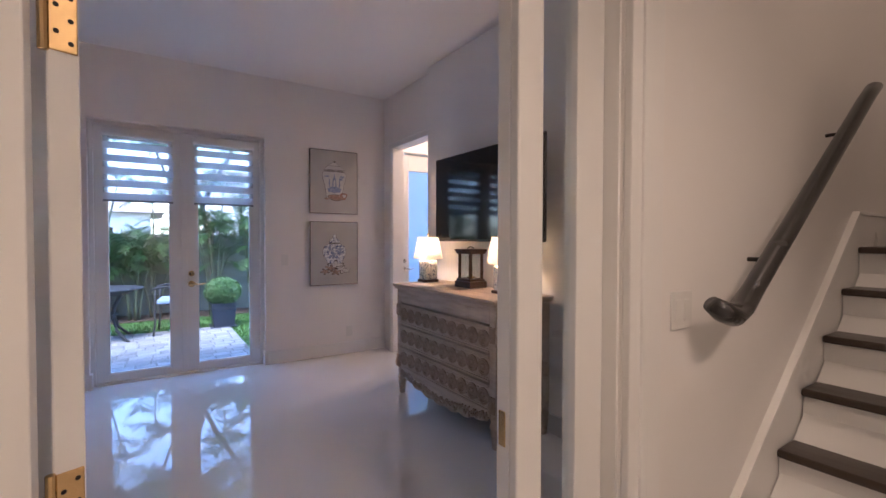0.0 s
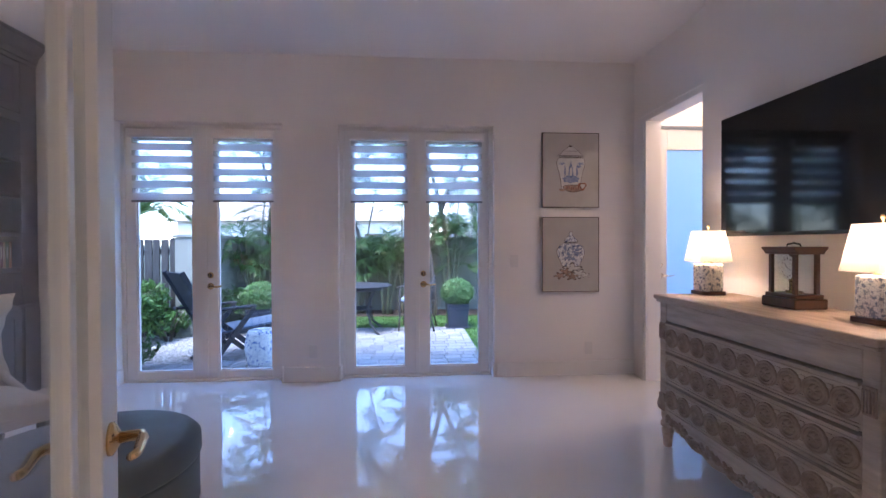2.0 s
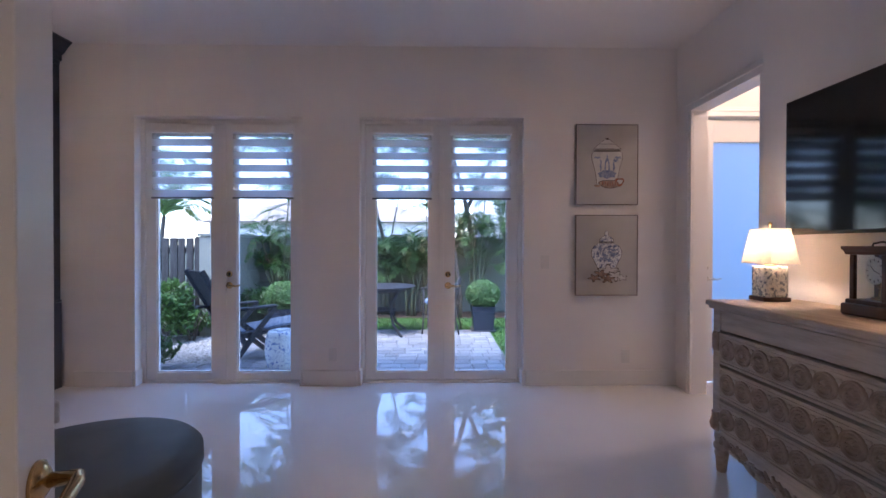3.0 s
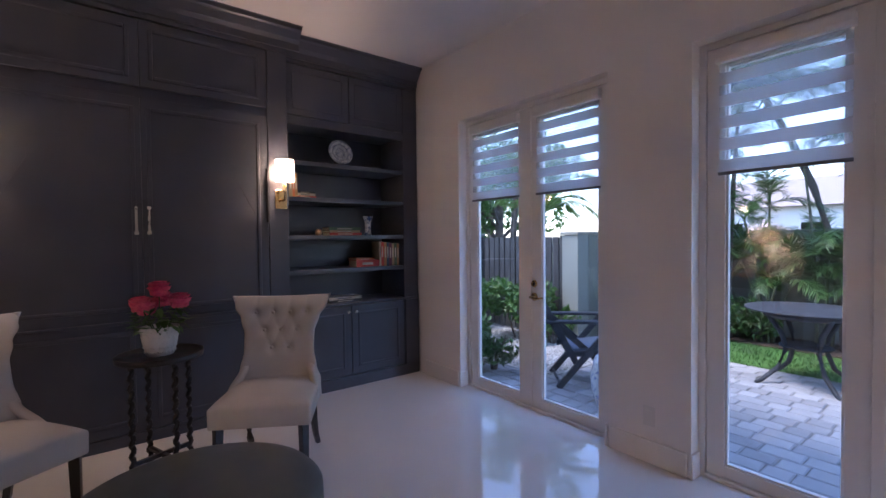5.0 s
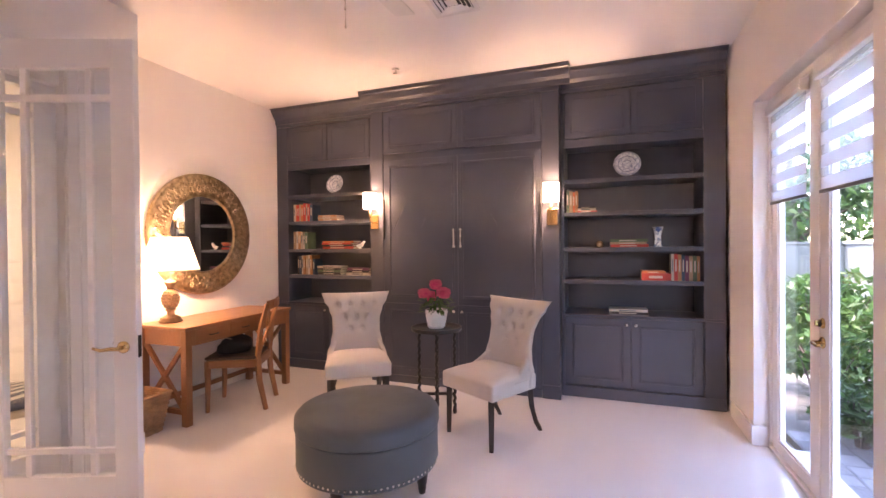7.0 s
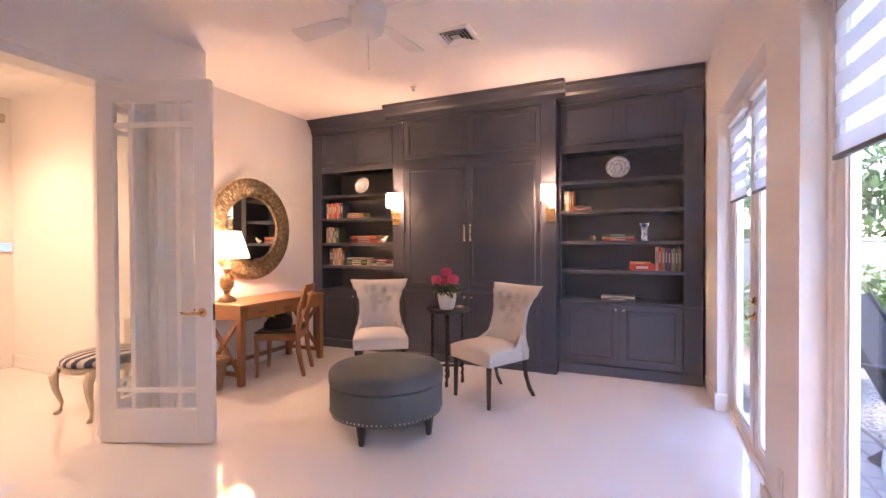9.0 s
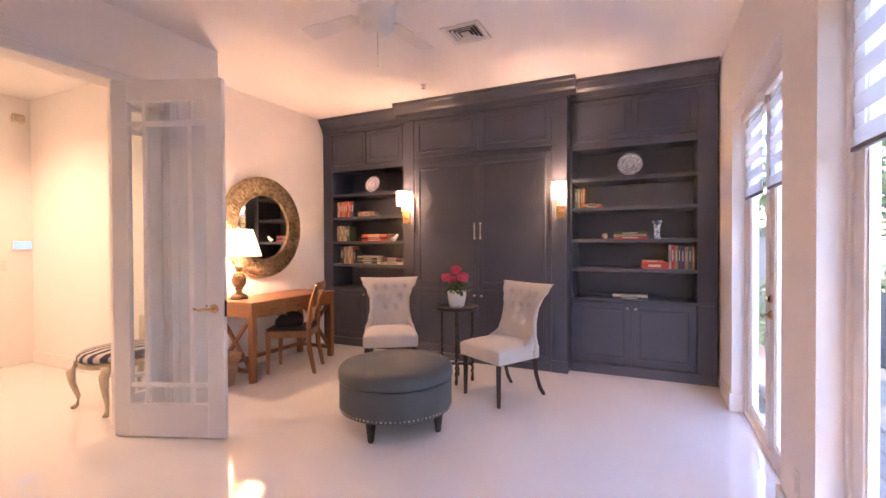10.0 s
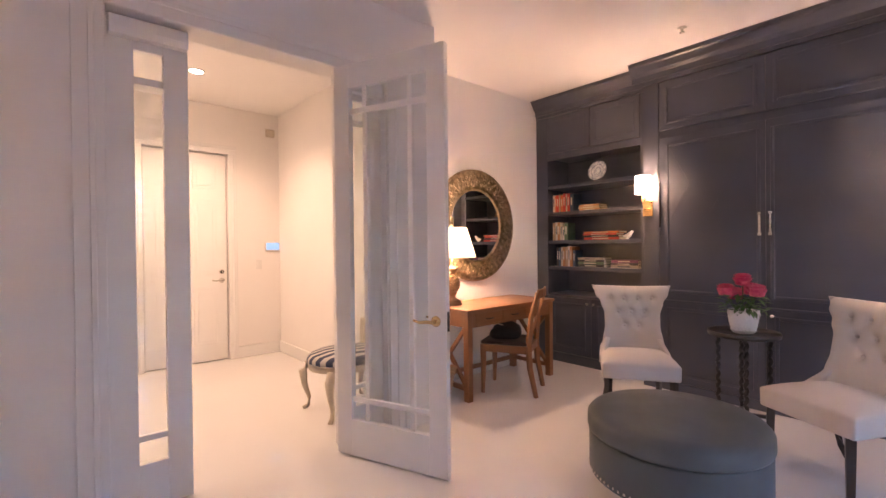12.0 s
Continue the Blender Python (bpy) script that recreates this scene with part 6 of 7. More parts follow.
# ---- garden ----
def leaf_mesh(name, spots, size, seed, fold=0.3):
    """Many small folded leaves; spots are (centre, radius triple, count)."""
    r_ = random.Random(seed)
    vs, fs = [], []
    for (cx, cy, cz), (rx, ry, rz), count in spots:
        for _ in range(count):
            d = Vector((r_.gauss(0, 1), r_.gauss(0, 1), r_.gauss(0, 1))).normalized() * r_.uniform(0.55, 1.05) ** 0.6
            p = Vector((cx + d.x * rx, cy + d.y * ry, cz + d.z * rz))
            m = Euler((r_.uniform(-1.2, 1.2), r_.uniform(-1.2, 1.2), r_.uniform(0, 6.3))).to_matrix()
            s = size * r_.uniform(0.6, 1.3)
            k = len(vs)
            for q in ((-0.5, 0, 0), (0.0, 0.22, fold * 0.25), (0.55, 0, -0.05), (0.0, -0.22, fold * 0.25)):
                vs.append(p + m @ (Vector(q) * s))
            fs += [(k, k + 2, k + 1), (k, k + 3, k + 2)]
    me = bpy.data.meshes.new(name)
    me.from_pydata(vs, [], fs)
    return me


def mesh_part(name, me, material, parent, label=""):
    me.materials.append(material)
    ob = new(name, me)
    ob.parent = parent
    if label:
        tagged(ob, label)
    return ob


GZ = -0.12
r_ = random.Random(3)
bm = bmesh.new()
R_ = 900
vs = [bm.verts.new(p) for p in ((-R_, 6.25, GZ), (R_, 6.25, GZ), (R_, R_, GZ), (-R_, R_, GZ))]
bm.faces.new(vs)
vs = [bm.verts.new(p) for p in ((-R_, -R_, GZ), (R_, -R_, GZ), (R_, -1.22, GZ), (-R_, -1.22, GZ))]
bm.faces.new(vs)
setting("ground", bm, GROUND, "flat earth ground reaching the horizon", "ground")
setting("patio_bed", box(-4.2, 1.52, 6.34, 8.85, GZ, -0.070), SAND, "dark sand bed under the patio stones", "pavement")
setting("lawn", box(-2.35, 5.0, 8.85, 10.05, GZ, -0.085), GRASS, "short green lawn strip", "lawn")
setting("lawn_side", box(1.52, 5.0, 6.34, 8.85, GZ, -0.085), GRASS, "short green lawn strip", "lawn")
setting("planting_bed", box(-2.35, 5.0, 10.05, 10.8, GZ, -0.07), MULCH, "brown mulch planting bed", "bed")
setting("planting_bed_side", box(-6.55, -4.2, 6.34, 8.4, GZ, -0.07), MULCH, "brown mulch planting bed", "bed")
setting("gravel_patch", box(-4.2, -1.70, 6.98, 8.4, GZ, -0.068), GRAVEL, "white gravel patch", "gravel")
gv, gf = [], []
for _ in range(16000):
    x, y = (r_.uniform(-2.3, 4.9), r_.uniform(8.87, 10.03)) if r_.random() < 0.62 else (r_.uniform(1.54, 3.4), r_.uniform(6.6, 8.85))
    a, h_ = r_.uniform(0, 6.3), r_.uniform(0.02, 0.05)
    k = len(gv)
    gv += [(x - 0.006 * math.cos(a), y - 0.006 * math.sin(a), -0.086), (x + 0.006 * math.cos(a), y + 0.006 * math.sin(a), -0.086), (x + r_.uniform(-0.02, 0.02), y + r_.uniform(-0.02, 0.02), -0.085 + h_)]
    gf.append((k, k + 1, k + 2))
me = bpy.data.meshes.new("grass_blades")
me.from_pydata(gv, [], gf)
me.materials.append(GRASS)
tagged(new("grass_blades", me), "short green grass blades on the lawn", "grass", "", "stuff")
pb, pf = [], []
for _ in range(5200):
    x, y, rr = r_.uniform(-3.6, -1.74), r_.uniform(7.0, 8.38), r_.uniform(0.012, 0.030)
    k, a = len(pb), r_.uniform(0, 6.3)
    for i in range(5):
        pb.append((x + rr * r_.uniform(0.8, 1.2) * math.cos(a + i * 1.257), y + rr * 0.8 * math.sin(a + i * 1.257), -0.069))
    for i in range(5):
        pb.append((x + 0.6 * rr * math.cos(a + i * 1.257), y + 0.5 * rr * math.sin(a + i * 1.257), -0.066 + rr * r_.uniform(0.35, 0.7)))
    pf += [(k + i, k + (i + 1) % 5, k + 5 + (i + 1) % 5, k + 5 + i) for i in range(5)] + [tuple(k + 5 + i for i in range(5))]
me = bpy.data.meshes.new("pebbles")
me.from_pydata(pb, [], pf)
me.materials.append(GRAVEL)
tagged(new("pebbles", me), "loose white pebbles over the gravel patch", "gravel", "", "stuff")
WALL_Z = 1.345
setting("garden_wall", box(-2.35, 9, 10.8, 11.0, GZ, WALL_Z), STUCCO, "weathered grey-green stucco garden wall", "wall", 0.01)
setting("garden_wall_side", box(-6.75, -6.55, 6.20, 8.40, GZ, WALL_Z), STUCCO_P, "pale grey-green stucco garden wall", "wall", 0.01)
setting("garden_wall_west", box(-16, -4.36, 8.40, 8.60, GZ, WALL_Z), STUCCO_P, "pale grey-green stucco garden wall beside the gate", "wall", 0.01)
setting("gate_pillar", box(-2.60, -2.35, 8.38, 8.62, GZ, WALL_Z), STUCCO_P, "pale stucco gate pillar", "pillar", 0.012)
setting("garden_wall_return", box(-2.55, -2.35, 8.62, 11.0, GZ, WALL_Z), STUCCO, "weathered stucco return wall", "wall", 0.01)
for x0, x1, y0, y1 in ((-2.33, 9, 10.77, 11.03), (-2.57, -2.33, 8.64, 11.03), (-2.62, -2.33, 8.36, 8.64), (-16, -4.34, 8.37, 8.63), (-6.77, -6.53, 6.2, 8.37)):
    setting("wall_cap", box(x0, x1, y0, y1, WALL_Z + 0.002, WALL_Z + 0.040), STUCCO_P, "pale stone coping along the garden wall", "coping", 0.006)
fn = thing("garden_gate", pose(0, 0, GZ), "dark stained wooden garden gate with upright boards", "gate")
for i in range(15):
    x = -4.345 + i * 0.1155
    part("board", box(x, x + 0.088 + 0.006 * (i % 3), 8.50, 8.525, 0.06, 1.44), FENCEWOOD, fn)
for z in (0.30, 1.22):
    part("rail", box(-4.35, -2.61, 8.526, 8.57, z, z + 0.08), FENCEWOOD, fn)
for x in (-4.345, -3.50, -2.69):
    part("gate_post", box(x, x + 0.07, 8.455, 8.499, 0.0, 1.46), FENCEWOOD, fn)


def shrub(x, y, rad, tall, seed, count, size, material, label):
    s = thing("shrub", pose(x, y, GZ + 0.05), label, "shrub", "garden shrubs")
    q = random.Random(seed)
    spots = []
    for k in range(7):
        a = q.uniform(0, 6.28)
        spots.append(((rad * 0.55 * math.cos(a), rad * 0.55 * math.sin(a), tall * q.uniform(0.35, 0.8)), (rad * 0.5, rad * 0.5, tall * 0.28), count // 7))
    mesh_part("leaves", leaf_mesh("leaves", spots, size, seed), material, s)
    bm = bmesh.new()
    for k in range(8):
        a = q.uniform(0, 6.28)
        tube([(0.03 * math.cos(a), 0.03 * math.sin(a), 0), (rad * 0.3 * math.cos(a), rad * 0.3 * math.sin(a), tall * 0.45), (rad * 0.55 * math.cos(a + 0.3), rad * 0.55 * math.sin(a + 0.3), tall * 0.8)], [0.012, 0.008, 0.004], 5, bm)
    part("stems", bm, BARK, s)


shrub(-3.05, 8.0, 0.50, 0.85, 11, 1300, 0.115, LEAF, "leafy green shrub beside the gravel")
shrub(-2.55, 8.12, 0.34, 0.50, 18, 700, 0.10, LEAF, "low leafy shrub at the foot of the gate")
shrub(-2.95, 6.80, 0.42, 0.72, 19, 900, 0.11, LEAF, "leafy green shrub beside the patio")
shrub(-2.24, 6.74, 0.28, 0.44, 17, 520, 0.085, LEAF_DARK, "small dark green shrub at the patio edge")
shrub(-3.55, 7.05, 0.62, 1.22, 12, 1500, 0.12, LEAF, "tall leafy green shrub beside the patio")
shrub(-4.3, 7.7, 0.65, 1.15, 13, 1200, 0.13, LEAF, "leafy green shrub beside the patio")
shrub(-1.95, 9.35, 0.48, 0.62, 14, 1100, 0.085, LEAF_DARK, "low dark green shrub on the lawn edge")
shrub(-1.2, 10.35, 0.5, 0.55, 15, 900, 0.09, LEAF_DARK, "low dark green shrub by the garden wall")


def topiary(x, y):
    t = thing("boxwood_topiary", pose(x, y, -0.06), "clipped boxwood ball in a square navy planter", "topiary", "topiaries on the patio")
    part("planter", prism([(-0.14, -0.14), (0.14, -0.14), (0.14, 0.14), (-0.14, 0.14)], "z", 0.03, 0.05), PLANTER, t)
    bm = bmesh.new()
    lo = [bm.verts.new((a * 0.145, b * 0.145, 0.0)) for a, b in ((-1, -1), (1, -1), (1, 1), (-1, 1))]
    hi = [bm.verts.new((a * 0.175, b * 0.175, 0.37)) for a, b in ((-1, -1), (1, -1), (1, 1), (-1, 1))]
    inn = [bm.verts.new((a * 0.155, b * 0.155, 0.37)) for a, b in ((-1, -1), (1, -1), (1, 1), (-1, 1))]
    soil = [bm.verts.new((a * 0.15, b * 0.15, 0.33)) for a, b in ((-1, -1), (1, -1), (1, 1), (-1, 1))]
    for p_, q_ in ((lo, hi), (hi, inn), (inn, soil)):
        for i in range(4):
            bm.faces.new((p_[i], p_[(i + 1) % 4], q_[(i + 1) % 4], q_[i]))
    bm.faces.new(lo), bm.faces.new(soil)
    part("planter_box", bm, PLANTER, t, "navy planter", False, 0.004)
    part("saucer", box(-0.185, 0.185, -0.185, 0.185, -0.002, 0.012), PLANTER, t, "", False, 0.004)
    core = bmesh.new()
    bmesh.ops.create_icosphere(core, subdivisions=3, radius=0.235, matrix=Matrix.Translation((0, 0, 0.54)) @ Matrix.Diagonal((1, 1, 0.84, 1)))
    part("inner_growth", core, LEAF_DARK, t, "", True)
    q, vs_, fs_ = random.Random(5), [], []
    for _ in range(2600):
        d = Vector((q.gauss(0, 1), q.gauss(0, 1), q.gauss(0, 1))).normalized()
        p = Vector((0, 0, 0.54)) + Vector((d.x, d.y, d.z * 0.84)) * (0.245 + q.uniform(-0.01, 0.022))
        m = d.to_track_quat("Z", "Y").to_matrix() @ Euler((q.uniform(-0.9, 0.9), q.uniform(-0.9, 0.9), q.uniform(0, 6.3))).to_matrix()
        k, s = len(vs_), q.uniform(0.014, 0.026)
        for c_ in ((-1, 0, 0), (0, 0.55, 0.2), (1, 0, 0), (0, -0.55, 0.2)):
            vs_.append(p + m @ (Vector(c_) * s))
        fs_ += [(k, k + 2, k + 1), (k, k + 3, k + 2)]
    me_ = bpy.data.meshes.new("leaves")
    me_.from_pydata(vs_, [], fs_)
    mesh_part("leaves", me_, LEAF_BOX, t, "clipped boxwood leaves")


topiary(1.43, 8.90), topiary(-1.50, 8.62)


def palm(x, y, tall, lean, seed, fronds=12, length=1.5, slim=0.045):
    p = thing("palm_tree", pose(x, y, GZ + 0.04), "slender palm with arching feathery fronds by the garden wall", "palm tree", "garden palms")
    q = random.Random(seed)
    lx, ly = lean
    pts = [(lx * f * f, ly * f * f, tall * f) for f in (0, 0.2, 0.4, 0.6, 0.8, 1.0)]
    part("trunk", tube(pts, [slim * 1.3, slim, slim, slim * 0.95, slim * 0.9, slim * 0.8], 10), BARK, p, "", True)
    tx, ty, tz = pts[-1]
    vs_, fs_ = [], []
    for k in range(fronds):
        a = 2 * math.pi * k / fronds + q.uniform(-0.25, 0.25)
        rise = q.uniform(0.7, 2.0)
        ln_ = length * q.uniform(0.75, 1.15)
        spine = []
        for i in range(19):
            f = i / 18
            out = ln_ * (f - 0.16 * f * f * (1.3 - rise))
            up = ln_ * (rise * f - (0.55 + 0.45 * rise) * f * f)
            spine.append(Vector((tx + out * math.cos(a), ty + out * math.sin(a), tz + up)))
        sidev = Vector((-math.sin(a), math.cos(a), 0))
        for i in range(1, 18):
            d = (spine[i + 1] - spine[i - 1]).normalized()
            wide = 0.34 * ln_ * math.sin(math.pi * min(1, (i + 2.5) / 21)) ** 0.7
            for s in (-1, 1):
                for sub in (0.0, 0.33, 0.66):
                    base = spine[i].lerp(spine[i + 1], sub)
                    tip = base + (sidev * s * 0.8 + d * 0.75 + Vector((0, 0, q.uniform(-0.45, 0.15)))).normalized() * wide * q.uniform(0.8, 1.1)
                    w_ = d * 0.014
                    n0 = len(vs_)
                    mid_ = base.lerp(tip, 0.5) + Vector((0, 0, 0.03 * wide))
                    vs_ += [base - w_ * 0.5, base + w_ * 0.5, mid_ + w_, tip, mid_ - w_]
                    fs_ += [(n0, n0 + 1, n0 + 2, n0 + 4), (n0 + 4, n0 + 2, n0 + 3)]
        for i in range(18):
            n0 = len(vs_)
            w_ = sidev * 0.010 * (1.2 - i / 18)
            vs_ += [spine[i] - w_, spine[i] + w_, spine[i + 1] + w_, spine[i + 1] - w_]
            fs_.append((n0, n0 + 1, n0 + 2, n0 + 3))
    me_ = bpy.data.meshes.new("crown")
    me_.from_pydata(vs_, [], fs_)
    mesh_part("crown", me_, LEAF if seed % 2 else LEAF_DARK, p, "arching green fronds")


def areca(x, y, seed, stems=6, tall=2.0):
    """A clump of thin leaning canes with feathery fronds all the way up."""
    p = thing("areca_palm", pose(x, y, GZ + 0.04), "clump of slender areca palm canes with feathery green fronds", "palm", "areca palms by the wall")
    q = random.Random(seed)
    for n in range(stems):
        a0 = 2 * math.pi * n / stems + q.uniform(-0.4, 0.4)
        high, lean = tall * q.uniform(0.35, 1.0), q.uniform(0.08, 0.34)
        pts = [(0.07 * math.cos(a0) + lean * f * f * math.cos(a0), 0.05 * math.sin(a0) + 0.5 * lean * f * f * math.sin(a0), high * f) for f in (0, 0.25, 0.5, 0.75, 1.0)]
        part("cane", tube(pts, [0.022, 0.019, 0.017, 0.015, 0.012], 7), CANE, p, "", True)
        tx, ty, tz = pts[-1]
        vs_, fs_ = [], []
        for k in range(7):
            a, rise, ln_ = 2 * math.pi * k / 7 + q.uniform(-0.4, 0.4), q.uniform(0.5, 2.4), q.uniform(0.65, 1.0)
            spine = []
            for i in range(17):
                f = i / 16
                spine.append(Vector((tx + ln_ * 0.8 * f * math.cos(a), ty + ln_ * 0.55 * f * math.sin(a), tz + ln_ * (rise * f * 0.75 - (0.35 + 0.42 * rise) * f * f))))
            side_ = Vector((-math.sin(a), math.cos(a), 0))
            for i in range(2, 16):
                d = (spine[i + 1] - spine[i - 1]).normalized()
                wide = 0.30 * ln_ * math.sin(math.pi * min(1, (i + 3) / 20)) ** 0.7
                for sgn in (-1, 1):
                    for sub in (0.0, 0.5):
                        base = spine[i].lerp(spine[i + 1], sub)
                        tip = base + (side_ * sgn * 0.75 + d * 0.8 + Vector((0, 0, q.uniform(-0.5, 0.2)))).normalized() * wide * q.uniform(0.75, 1.1)
                        w_, n0 = d * 0.009, len(vs_)
                        mid_ = base.lerp(tip, 0.5) + Vector((0, 0, 0.03 * wide))
                        vs_ += [base - w_ * 0.5, base + w_ * 0.5, mid_ + w_, tip, mid_ - w_]
                        fs_ += [(n0, n0 + 1, n0 + 2, n0 + 4), (n0 + 4, n0 + 2, n0 + 3)]
            for i in range(16):
                n0, w_ = len(vs_), side_ * 0.008 * (1.2 - i / 16)
                vs_ += [spine[i] - w_, spine[i] + w_, spine[i + 1] + w_, spine[i + 1] - w_]
                fs_.append((n0, n0 + 1, n0 + 2, n0 + 3))
        me_ = bpy.data.meshes.new("fronds")
        me_.from_pydata(vs_, [], fs_)
        mesh_part("fronds", me_, LEAF if (seed + n) % 2 else LEAF_DARK, p, "feathery green fronds")


for k, (px, py, ph, n) in enumerate(((-2.0, 9.9, 2.3, 7), (-1.45, 10.2, 2.6, 7), (-0.85, 10.3, 1.8, 5), (0.25, 10.25, 1.25, 5), (0.55, 10.45, 2.3, 4), (1.45, 10.2, 2.2, 7), (2.1, 10.1, 2.4, 6), (-0.3, 10.45, 2.4, 4))):
    areca(px, py, 61 + k, n, ph)
palm(-3.75, 9.3, 1.75, (0.2, -0.15), 35, 12, 1.0, 0.035)
palm(-0.1, 10.45, 3.3, (-0.9, 0.1), 25, 12, 1.5)
palm(1.5, 10.4, 3.6, (-0.7, 0.1), 26, 12, 1.5)
palm(0.9, 10.55, 3.0, (0.9, 0.0), 27, 11, 1.4)
palm(-2.0, 10.35, 3.1, (0.35, -0.1), 28, 12, 1.5)
palm(-1.75, 10.5, 2.9, (-0.3, -0.1), 29, 12, 1.5, 0.035)
palm(-1.25, 10.2, 3.2, (0.15, -0.1), 24, 11, 1.4, 0.03)
palm(1.15, 10.1, 2.8, (-0.55, 0.0), 23, 10, 1.3, 0.032)
palm(-5.3, 10.3, 2.5, (0.25, -0.1), 31, 13, 1.4)
palm(-6.6, 11.6, 2.6, (0.25, -0.1), 33, 13, 1.4)


def tree(x, y, tall, rad, seed):
    t = thing("broadleaf_tree", pose(x, y, GZ), "broad leafy green tree beyond the garden wall", "tree", "trees beyond the wall")
    q = random.Random(seed)
    part("trunk", tube([(0, 0, 0), (0.1, 0, tall * 0.25), (0.05, 0.1, tall * 0.55), (0.15, 0.05, tall * 0.85)], [0.2, 0.15, 0.11, 0.05], 8), BARK, t, "", True)
    bm, spots = bmesh.new(), []
    for k in range(9):
        a, f = q.uniform(0, 6.28), q.uniform(0.4, 0.95)
        c_ = (rad * 0.6 * math.cos(a), rad * 0.6 * math.sin(a), tall * f)
        tube([(0.05, 0.05, tall * f * 0.6), (c_[0] * 0.5, c_[1] * 0.5, tall * f * 0.85), c_], [0.07, 0.05, 0.02], 5, bm)
        spots.append((c_, (rad * 0.5, rad * 0.5, tall * 0.17), 190))
    part("limbs", bm, BARK, t)
    mesh_part("crown", leaf_mesh("crown", spots, 0.30, seed), LEAF if seed % 2 else LEAF_DARK, t, "loose leafy crown")


for k, (x, y, h_, rd) in enumerate(((-9.5, 14, 4.6, 2.2), (-9.6, 8.6, 4.2, 2.0), (-13, 17, 5.5, 2.8), (-17, 15, 5.0, 2.6), (6.5, 16, 4.2, 2.0), (-11.0, 12.6, 3.8, 1.9), (-22, 19, 6.0, 3.0))):
    tree(x, y, h_, rd, 41 + k)

ho = thing("neighbour_house", pose(-7.5, 34, GZ), "low white house with a pale tiled hip roof", "house")
part("wall", box(-8, 8, 0, 9, 0, 3.0), STUCCO_W, ho)
bm = bmesh.new()
e_ = [bm.verts.new(p) for p in ((-8.7, -0.7, 3.0), (8.7, -0.7, 3.0), (8.7, 9.7, 3.0), (-8.7, 9.7, 3.0))]
t_ = [bm.verts.new(p) for p in ((-3.5, 4.5, 5.0), (3.5, 4.5, 5.0))]
for f in ((e_[0], e_[1], t_[1], t_[0]), (e_[2], e_[3], t_[0], t_[1]), (e_[1], e_[2], t_[1]), (e_[3], e_[0], t_[0]), tuple(e_[::-1])):
    bm.faces.new(f)
part("roof", bm, ROOF, ho, "pale tiled hip roof")
for wx in (-5.5, -2.0, 2.0, 5.5):
    w_ = part("window", box(wx - 0.7, wx + 0.7, -0.03, 0.0, 0.9, 2.2), STUCCO_W, ho)
    part("pane", box(wx - 0.6, wx + 0.6, -0.045, -0.031, 1.0, 2.1), SCREEN, w_, "dark window glass")
hb = thing("neighbour_building", pose(13, 34, GZ), "two-storey white stucco building beyond the wall", "building")
part("wall", box(-9, 7, 0, 8, 0, 5.6), STUCCO_W, hb)
part("roof", box(-9.4, 7.4, -0.4, 8.4, 5.6, 5.9), ROOF, hb)
for wz in (1.0, 3.6):
    for wx in (-7, -3.5, 0, 3.5):
        w_ = part("window", box(wx - 0.6, wx + 0.6, -0.03, 0.0, wz, wz + 1.3), STUCCO_W, hb)
        part("pane", box(wx - 0.5, wx + 0.5, -0.045, -0.031, wz + 0.1, wz + 1.2), SCREEN, w_, "dark window glass")

# patio furniture
gt = thing("garden_table", pose(-0.06, 8.62, -0.06) @ Matrix.Diagonal((1, 1, 0.88, 1)), "round dark metal garden table with curved legs", "table")
part("tabletop", lathe([(0.44, 0.765), (0.47, 0.77), (0.475, 0.785), (0.46, 0.79), (0.001, 0.79)], 48), OUTDOOR, gt, "", True)
part("apron", lathe([(0.30, 0.70), (0.32, 0.70), (0.36, 0.765), (0.34, 0.765)], 32), OUTDOOR, gt, "", True)
part("shelf_ring", lathe([(0.12, 0.38), (0.20, 0.385), (0.20, 0.40), (0.12, 0.405)], 24), OUTDOOR, gt, "", True)
for k in range(4):
    a = radians(45 + 90 * k)
    c_, s_ = math.cos(a), math.sin(a)
    part("leg", tube([(0.32 * c_, 0.32 * s_, 0.72), (0.20 * c_, 0.20 * s_, 0.52), (0.17 * c_, 0.17 * s_, 0.36), (0.24 * c_, 0.24 * s_, 0.16), (0.38 * c_, 0.38 * s_, 0.03), (0.43 * c_, 0.43 * s_, 0.0)], [0.024, 0.022, 0.022, 0.022, 0.020, 0.018], 8), OUTDOOR, gt, "", True)

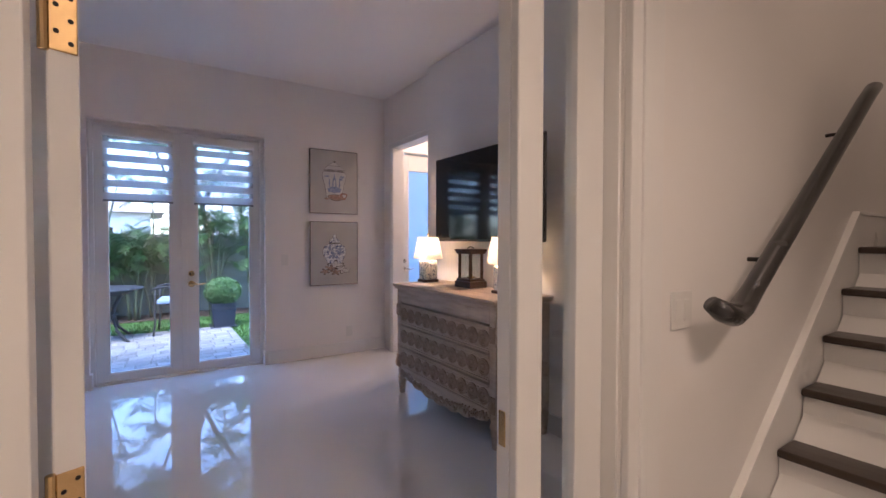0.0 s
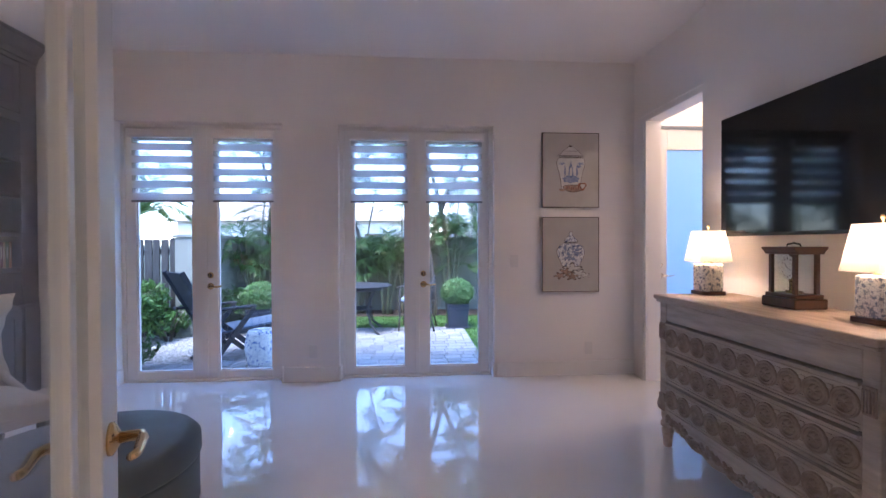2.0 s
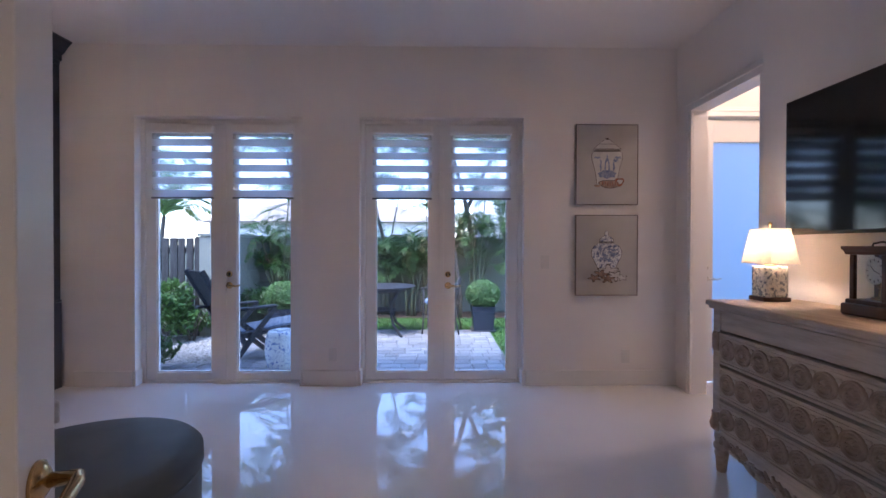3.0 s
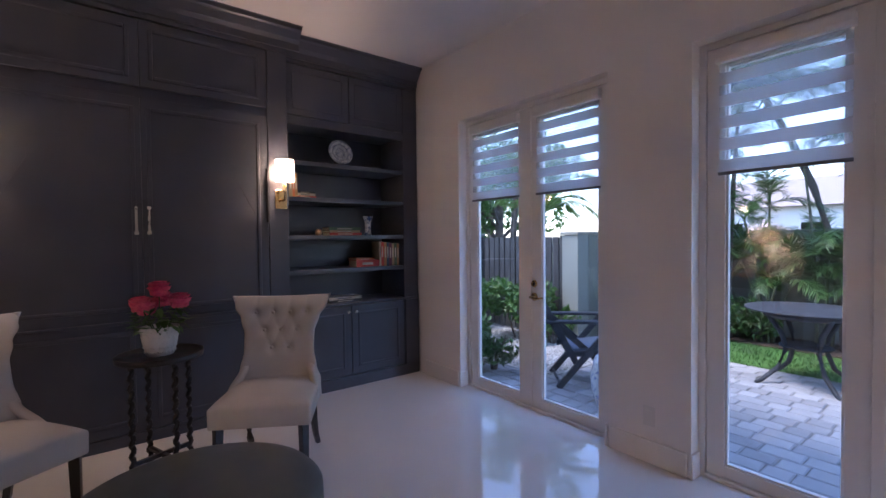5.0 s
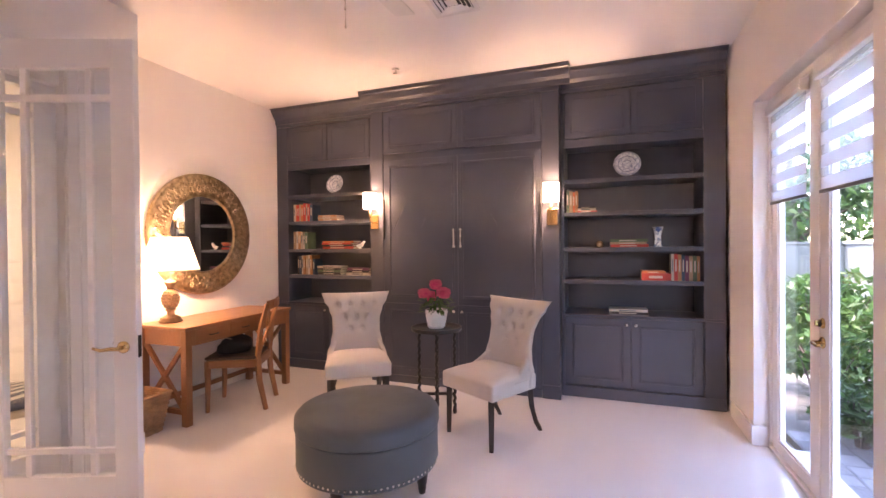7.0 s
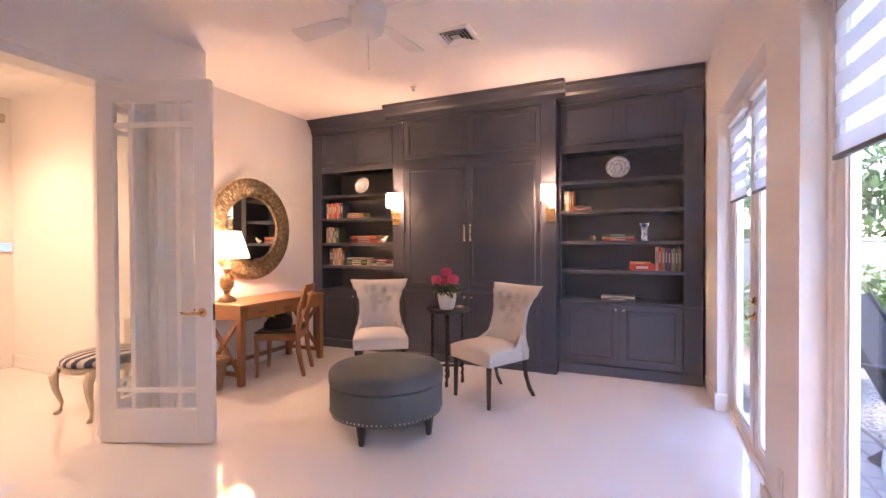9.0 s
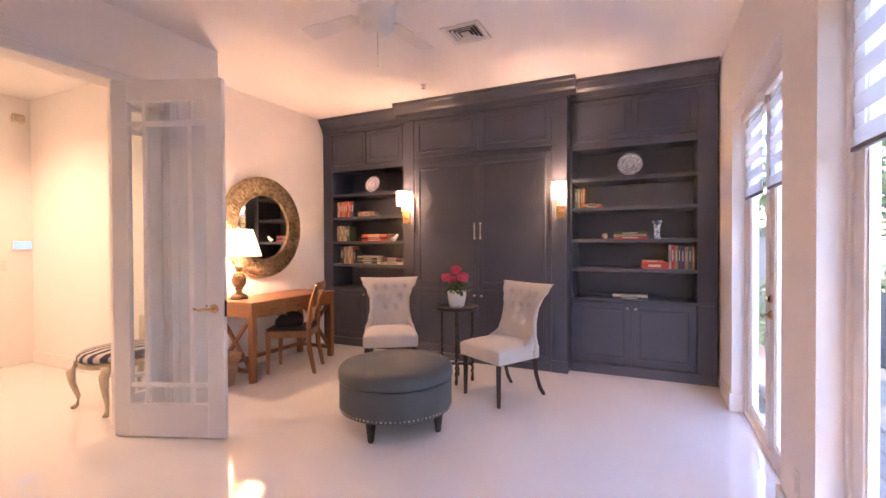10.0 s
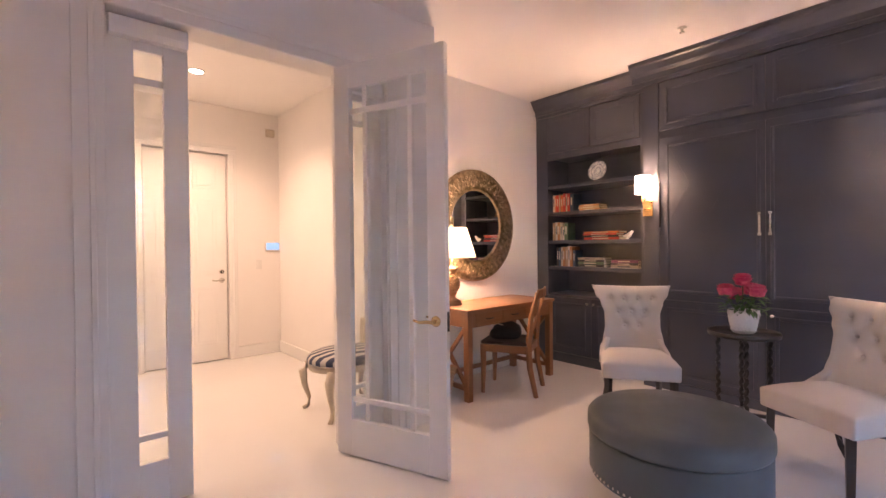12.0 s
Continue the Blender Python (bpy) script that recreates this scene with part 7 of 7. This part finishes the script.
gc = thing("garden_chair", pose(0.80, 8.76, -0.06, 0, 0, 172), "dark wrought-iron garden armchair with a pale blue cushion", "chair")
part("cushion", box(-0.22, 0.22, -0.24, 0.24, 0.44, 0.50), BLUECUSHION, gc, "pale blue seat cushion", False, 0.02)
part("seat_frame", ring((0, 0), 0.27, 0.24, "z", 0.42, 0.44, 4), OUTDOOR, gc)
for sy in (-1, 1):
    part("leg", tube([(0.23, sy * 0.24, 0.66), (0.24, sy * 0.24, 0.43), (0.235, sy * 0.24, 0.2), (0.255, sy * 0.25, 0.0)], 0.014, 8), OUTDOOR, gc, "", True)
    part("leg", tube([(-0.26, sy * 0.22, 0.76), (-0.235, sy * 0.22, 0.60), (-0.22, sy * 0.22, 0.43), (-0.23, sy * 0.22, 0.2), (-0.28, sy * 0.23, 0.0)], 0.014, 8), OUTDOOR, gc, "", True)
    part("arm", tube([(-0.25, sy * 0.23, 0.66), (-0.05, sy * 0.25, 0.70), (0.15, sy * 0.25, 0.68), (0.26, sy * 0.25, 0.66), (0.28, sy * 0.25, 0.62)], 0.014, 8), OUTDOOR, gc, "", True)
part("back_rail", tube([(-0.26, -0.22, 0.76), (-0.27, -0.1, 0.80), (-0.272, 0, 0.81), (-0.27, 0.1, 0.80), (-0.26, 0.22, 0.76)], 0.014, 8), OUTDOOR, gc, "", True)
for y in (-0.11, 0.0, 0.11):
    part("back_bar", tube([(-0.225, y, 0.44), (-0.24, y, 0.60), (-0.27, y, 0.80)], 0.008, 6), OUTDOOR, gc, "", True)

lc = thing("lounge_chair", pose(-1.46, 7.14, -0.06, 0, 0, 46) @ pose(1.18, -7.14, 0), "reclining charcoal wooden lounge chair with slate-blue sling", "chair")
for y in (6.90, 7.38):
    part("back_stile", bar((-1.68, y, 1.02), (-1.24, y, 0.20), 0.03, 0.055), OUTDOOR, lc, "", False, 0.004)
    part("seat_rail", bar((-1.36, y, 0.30), (-0.42, y, 0.36), 0.03, 0.05), OUTDOOR, lc, "", False, 0.004)
    part("rear_leg", bar((-1.42, y - 0.035, 0.0), (-0.93, y - 0.035, 0.585), 0.03, 0.055), OUTDOOR, lc, "", False, 0.004)
    part("front_leg", bar((-0.78, y + 0.035, 0.0), (-1.42, y + 0.035, 0.57), 0.03, 0.055), OUTDOOR, lc, "", False, 0.004)
    part("armrest", box(-1.58, -0.90, y - 0.045, y + 0.045, 0.585, 0.612), OUTDOOR, lc, "", False, 0.008)
part("back_sling", bar((-1.667, 7.14, 1.01), (-1.29, 7.14, 0.31), 0.42, 0.012, None, (0.880, 0, 0.474)), OUTDOOR, lc, "dark sling back")
part("seat_sling", bar((-1.28, 7.14, 0.335), (-0.45, 7.14, 0.385), 0.45, 0.03), SLING, lc, "slate-blue seat sling", False, 0.01)
part("crossbar", tube([(-1.40, 6.88, 0.03), (-1.40, 7.36, 0.03)], 0.014, 8), OUTDOOR, lc)

gs = thing("garden_stool", pose(-0.90, 6.80, -0.06), "blue and white china barrel garden stool", "stool")
part("barrel", lathe([(0.125, 0), (0.135, 0.01), (0.150, 0.06), (0.168, 0.14), (0.172, 0.20), (0.165, 0.27), (0.148, 0.35), (0.135, 0.385), (0.125, 0.395), (0.05, 0.40), (0.045, 0.39), (0.001, 0.39)], 40), CHINA_STOOL, gs, "", True)
for zz in (0.055, 0.345):
    bm = bmesh.new()
    for i in range(26):
        a = 2 * math.pi * i / 26
        bmesh.ops.create_icosphere(bm, subdivisions=1, radius=0.008, matrix=Matrix.Translation((0.150 * math.cos(a), 0.150 * math.sin(a), zz)))
    part("stud_band", bm, CHINA, gs, "", True)

# ---- patio stones, last ----
stone_meshes = {}


def stone(w, d):
    if (w, d) not in stone_meshes:
        g, c = 0.0035, 0.009
        bm = bmesh.new()
        lo = [bm.verts.new(p) for p in ((g, g, -0.03), (w - g, g, -0.03), (w - g, d - g, -0.03), (g, d - g, -0.03))]
        md = [bm.verts.new((v_.co.x, v_.co.y, -0.008)) for v_ in lo]
        hi = [bm.verts.new(p) for p in ((g + c, g + c, 0), (w - g - c, g + c, 0), (w - g - c, d - g - c, 0), (g + c, d - g - c, 0))]
        for p_, q_ in ((lo, md), (md, hi)):
            for i in range(4):
                bm.faces.new((p_[i], p_[(i + 1) % 4], q_[(i + 1) % 4], q_[i]))
        bm.faces.new(hi)
        me_ = bpy.data.meshes.new("paver")
        bm.to_mesh(me_), bm.free()
        me_.materials.append(PAVER)
        stone_meshes[(w, d)] = me_
    return stone_meshes[(w, d)]


bed = bpy.data.objects["patio_bed"]
q = random.Random(9)
y, row = 6.345, 0
while y < 8.80:
    d_ = 0.15
    x = (-2.4 if y < 6.9 else -1.66) - q.uniform(0, 0.04)
    while x < 1.48:
        w_ = min(q.choice((0.15, 0.19, 0.23)), 1.52 - x)
        if w_ < 0.06:
            break
        w_ = round(w_, 3)
        ob = new("paver", stone(w_, d_))
        ob.parent = bed
        ob.location = (x, y, -0.060 + q.uniform(-0.003, 0.002))
        x += w_
    y += d_
    row += 1
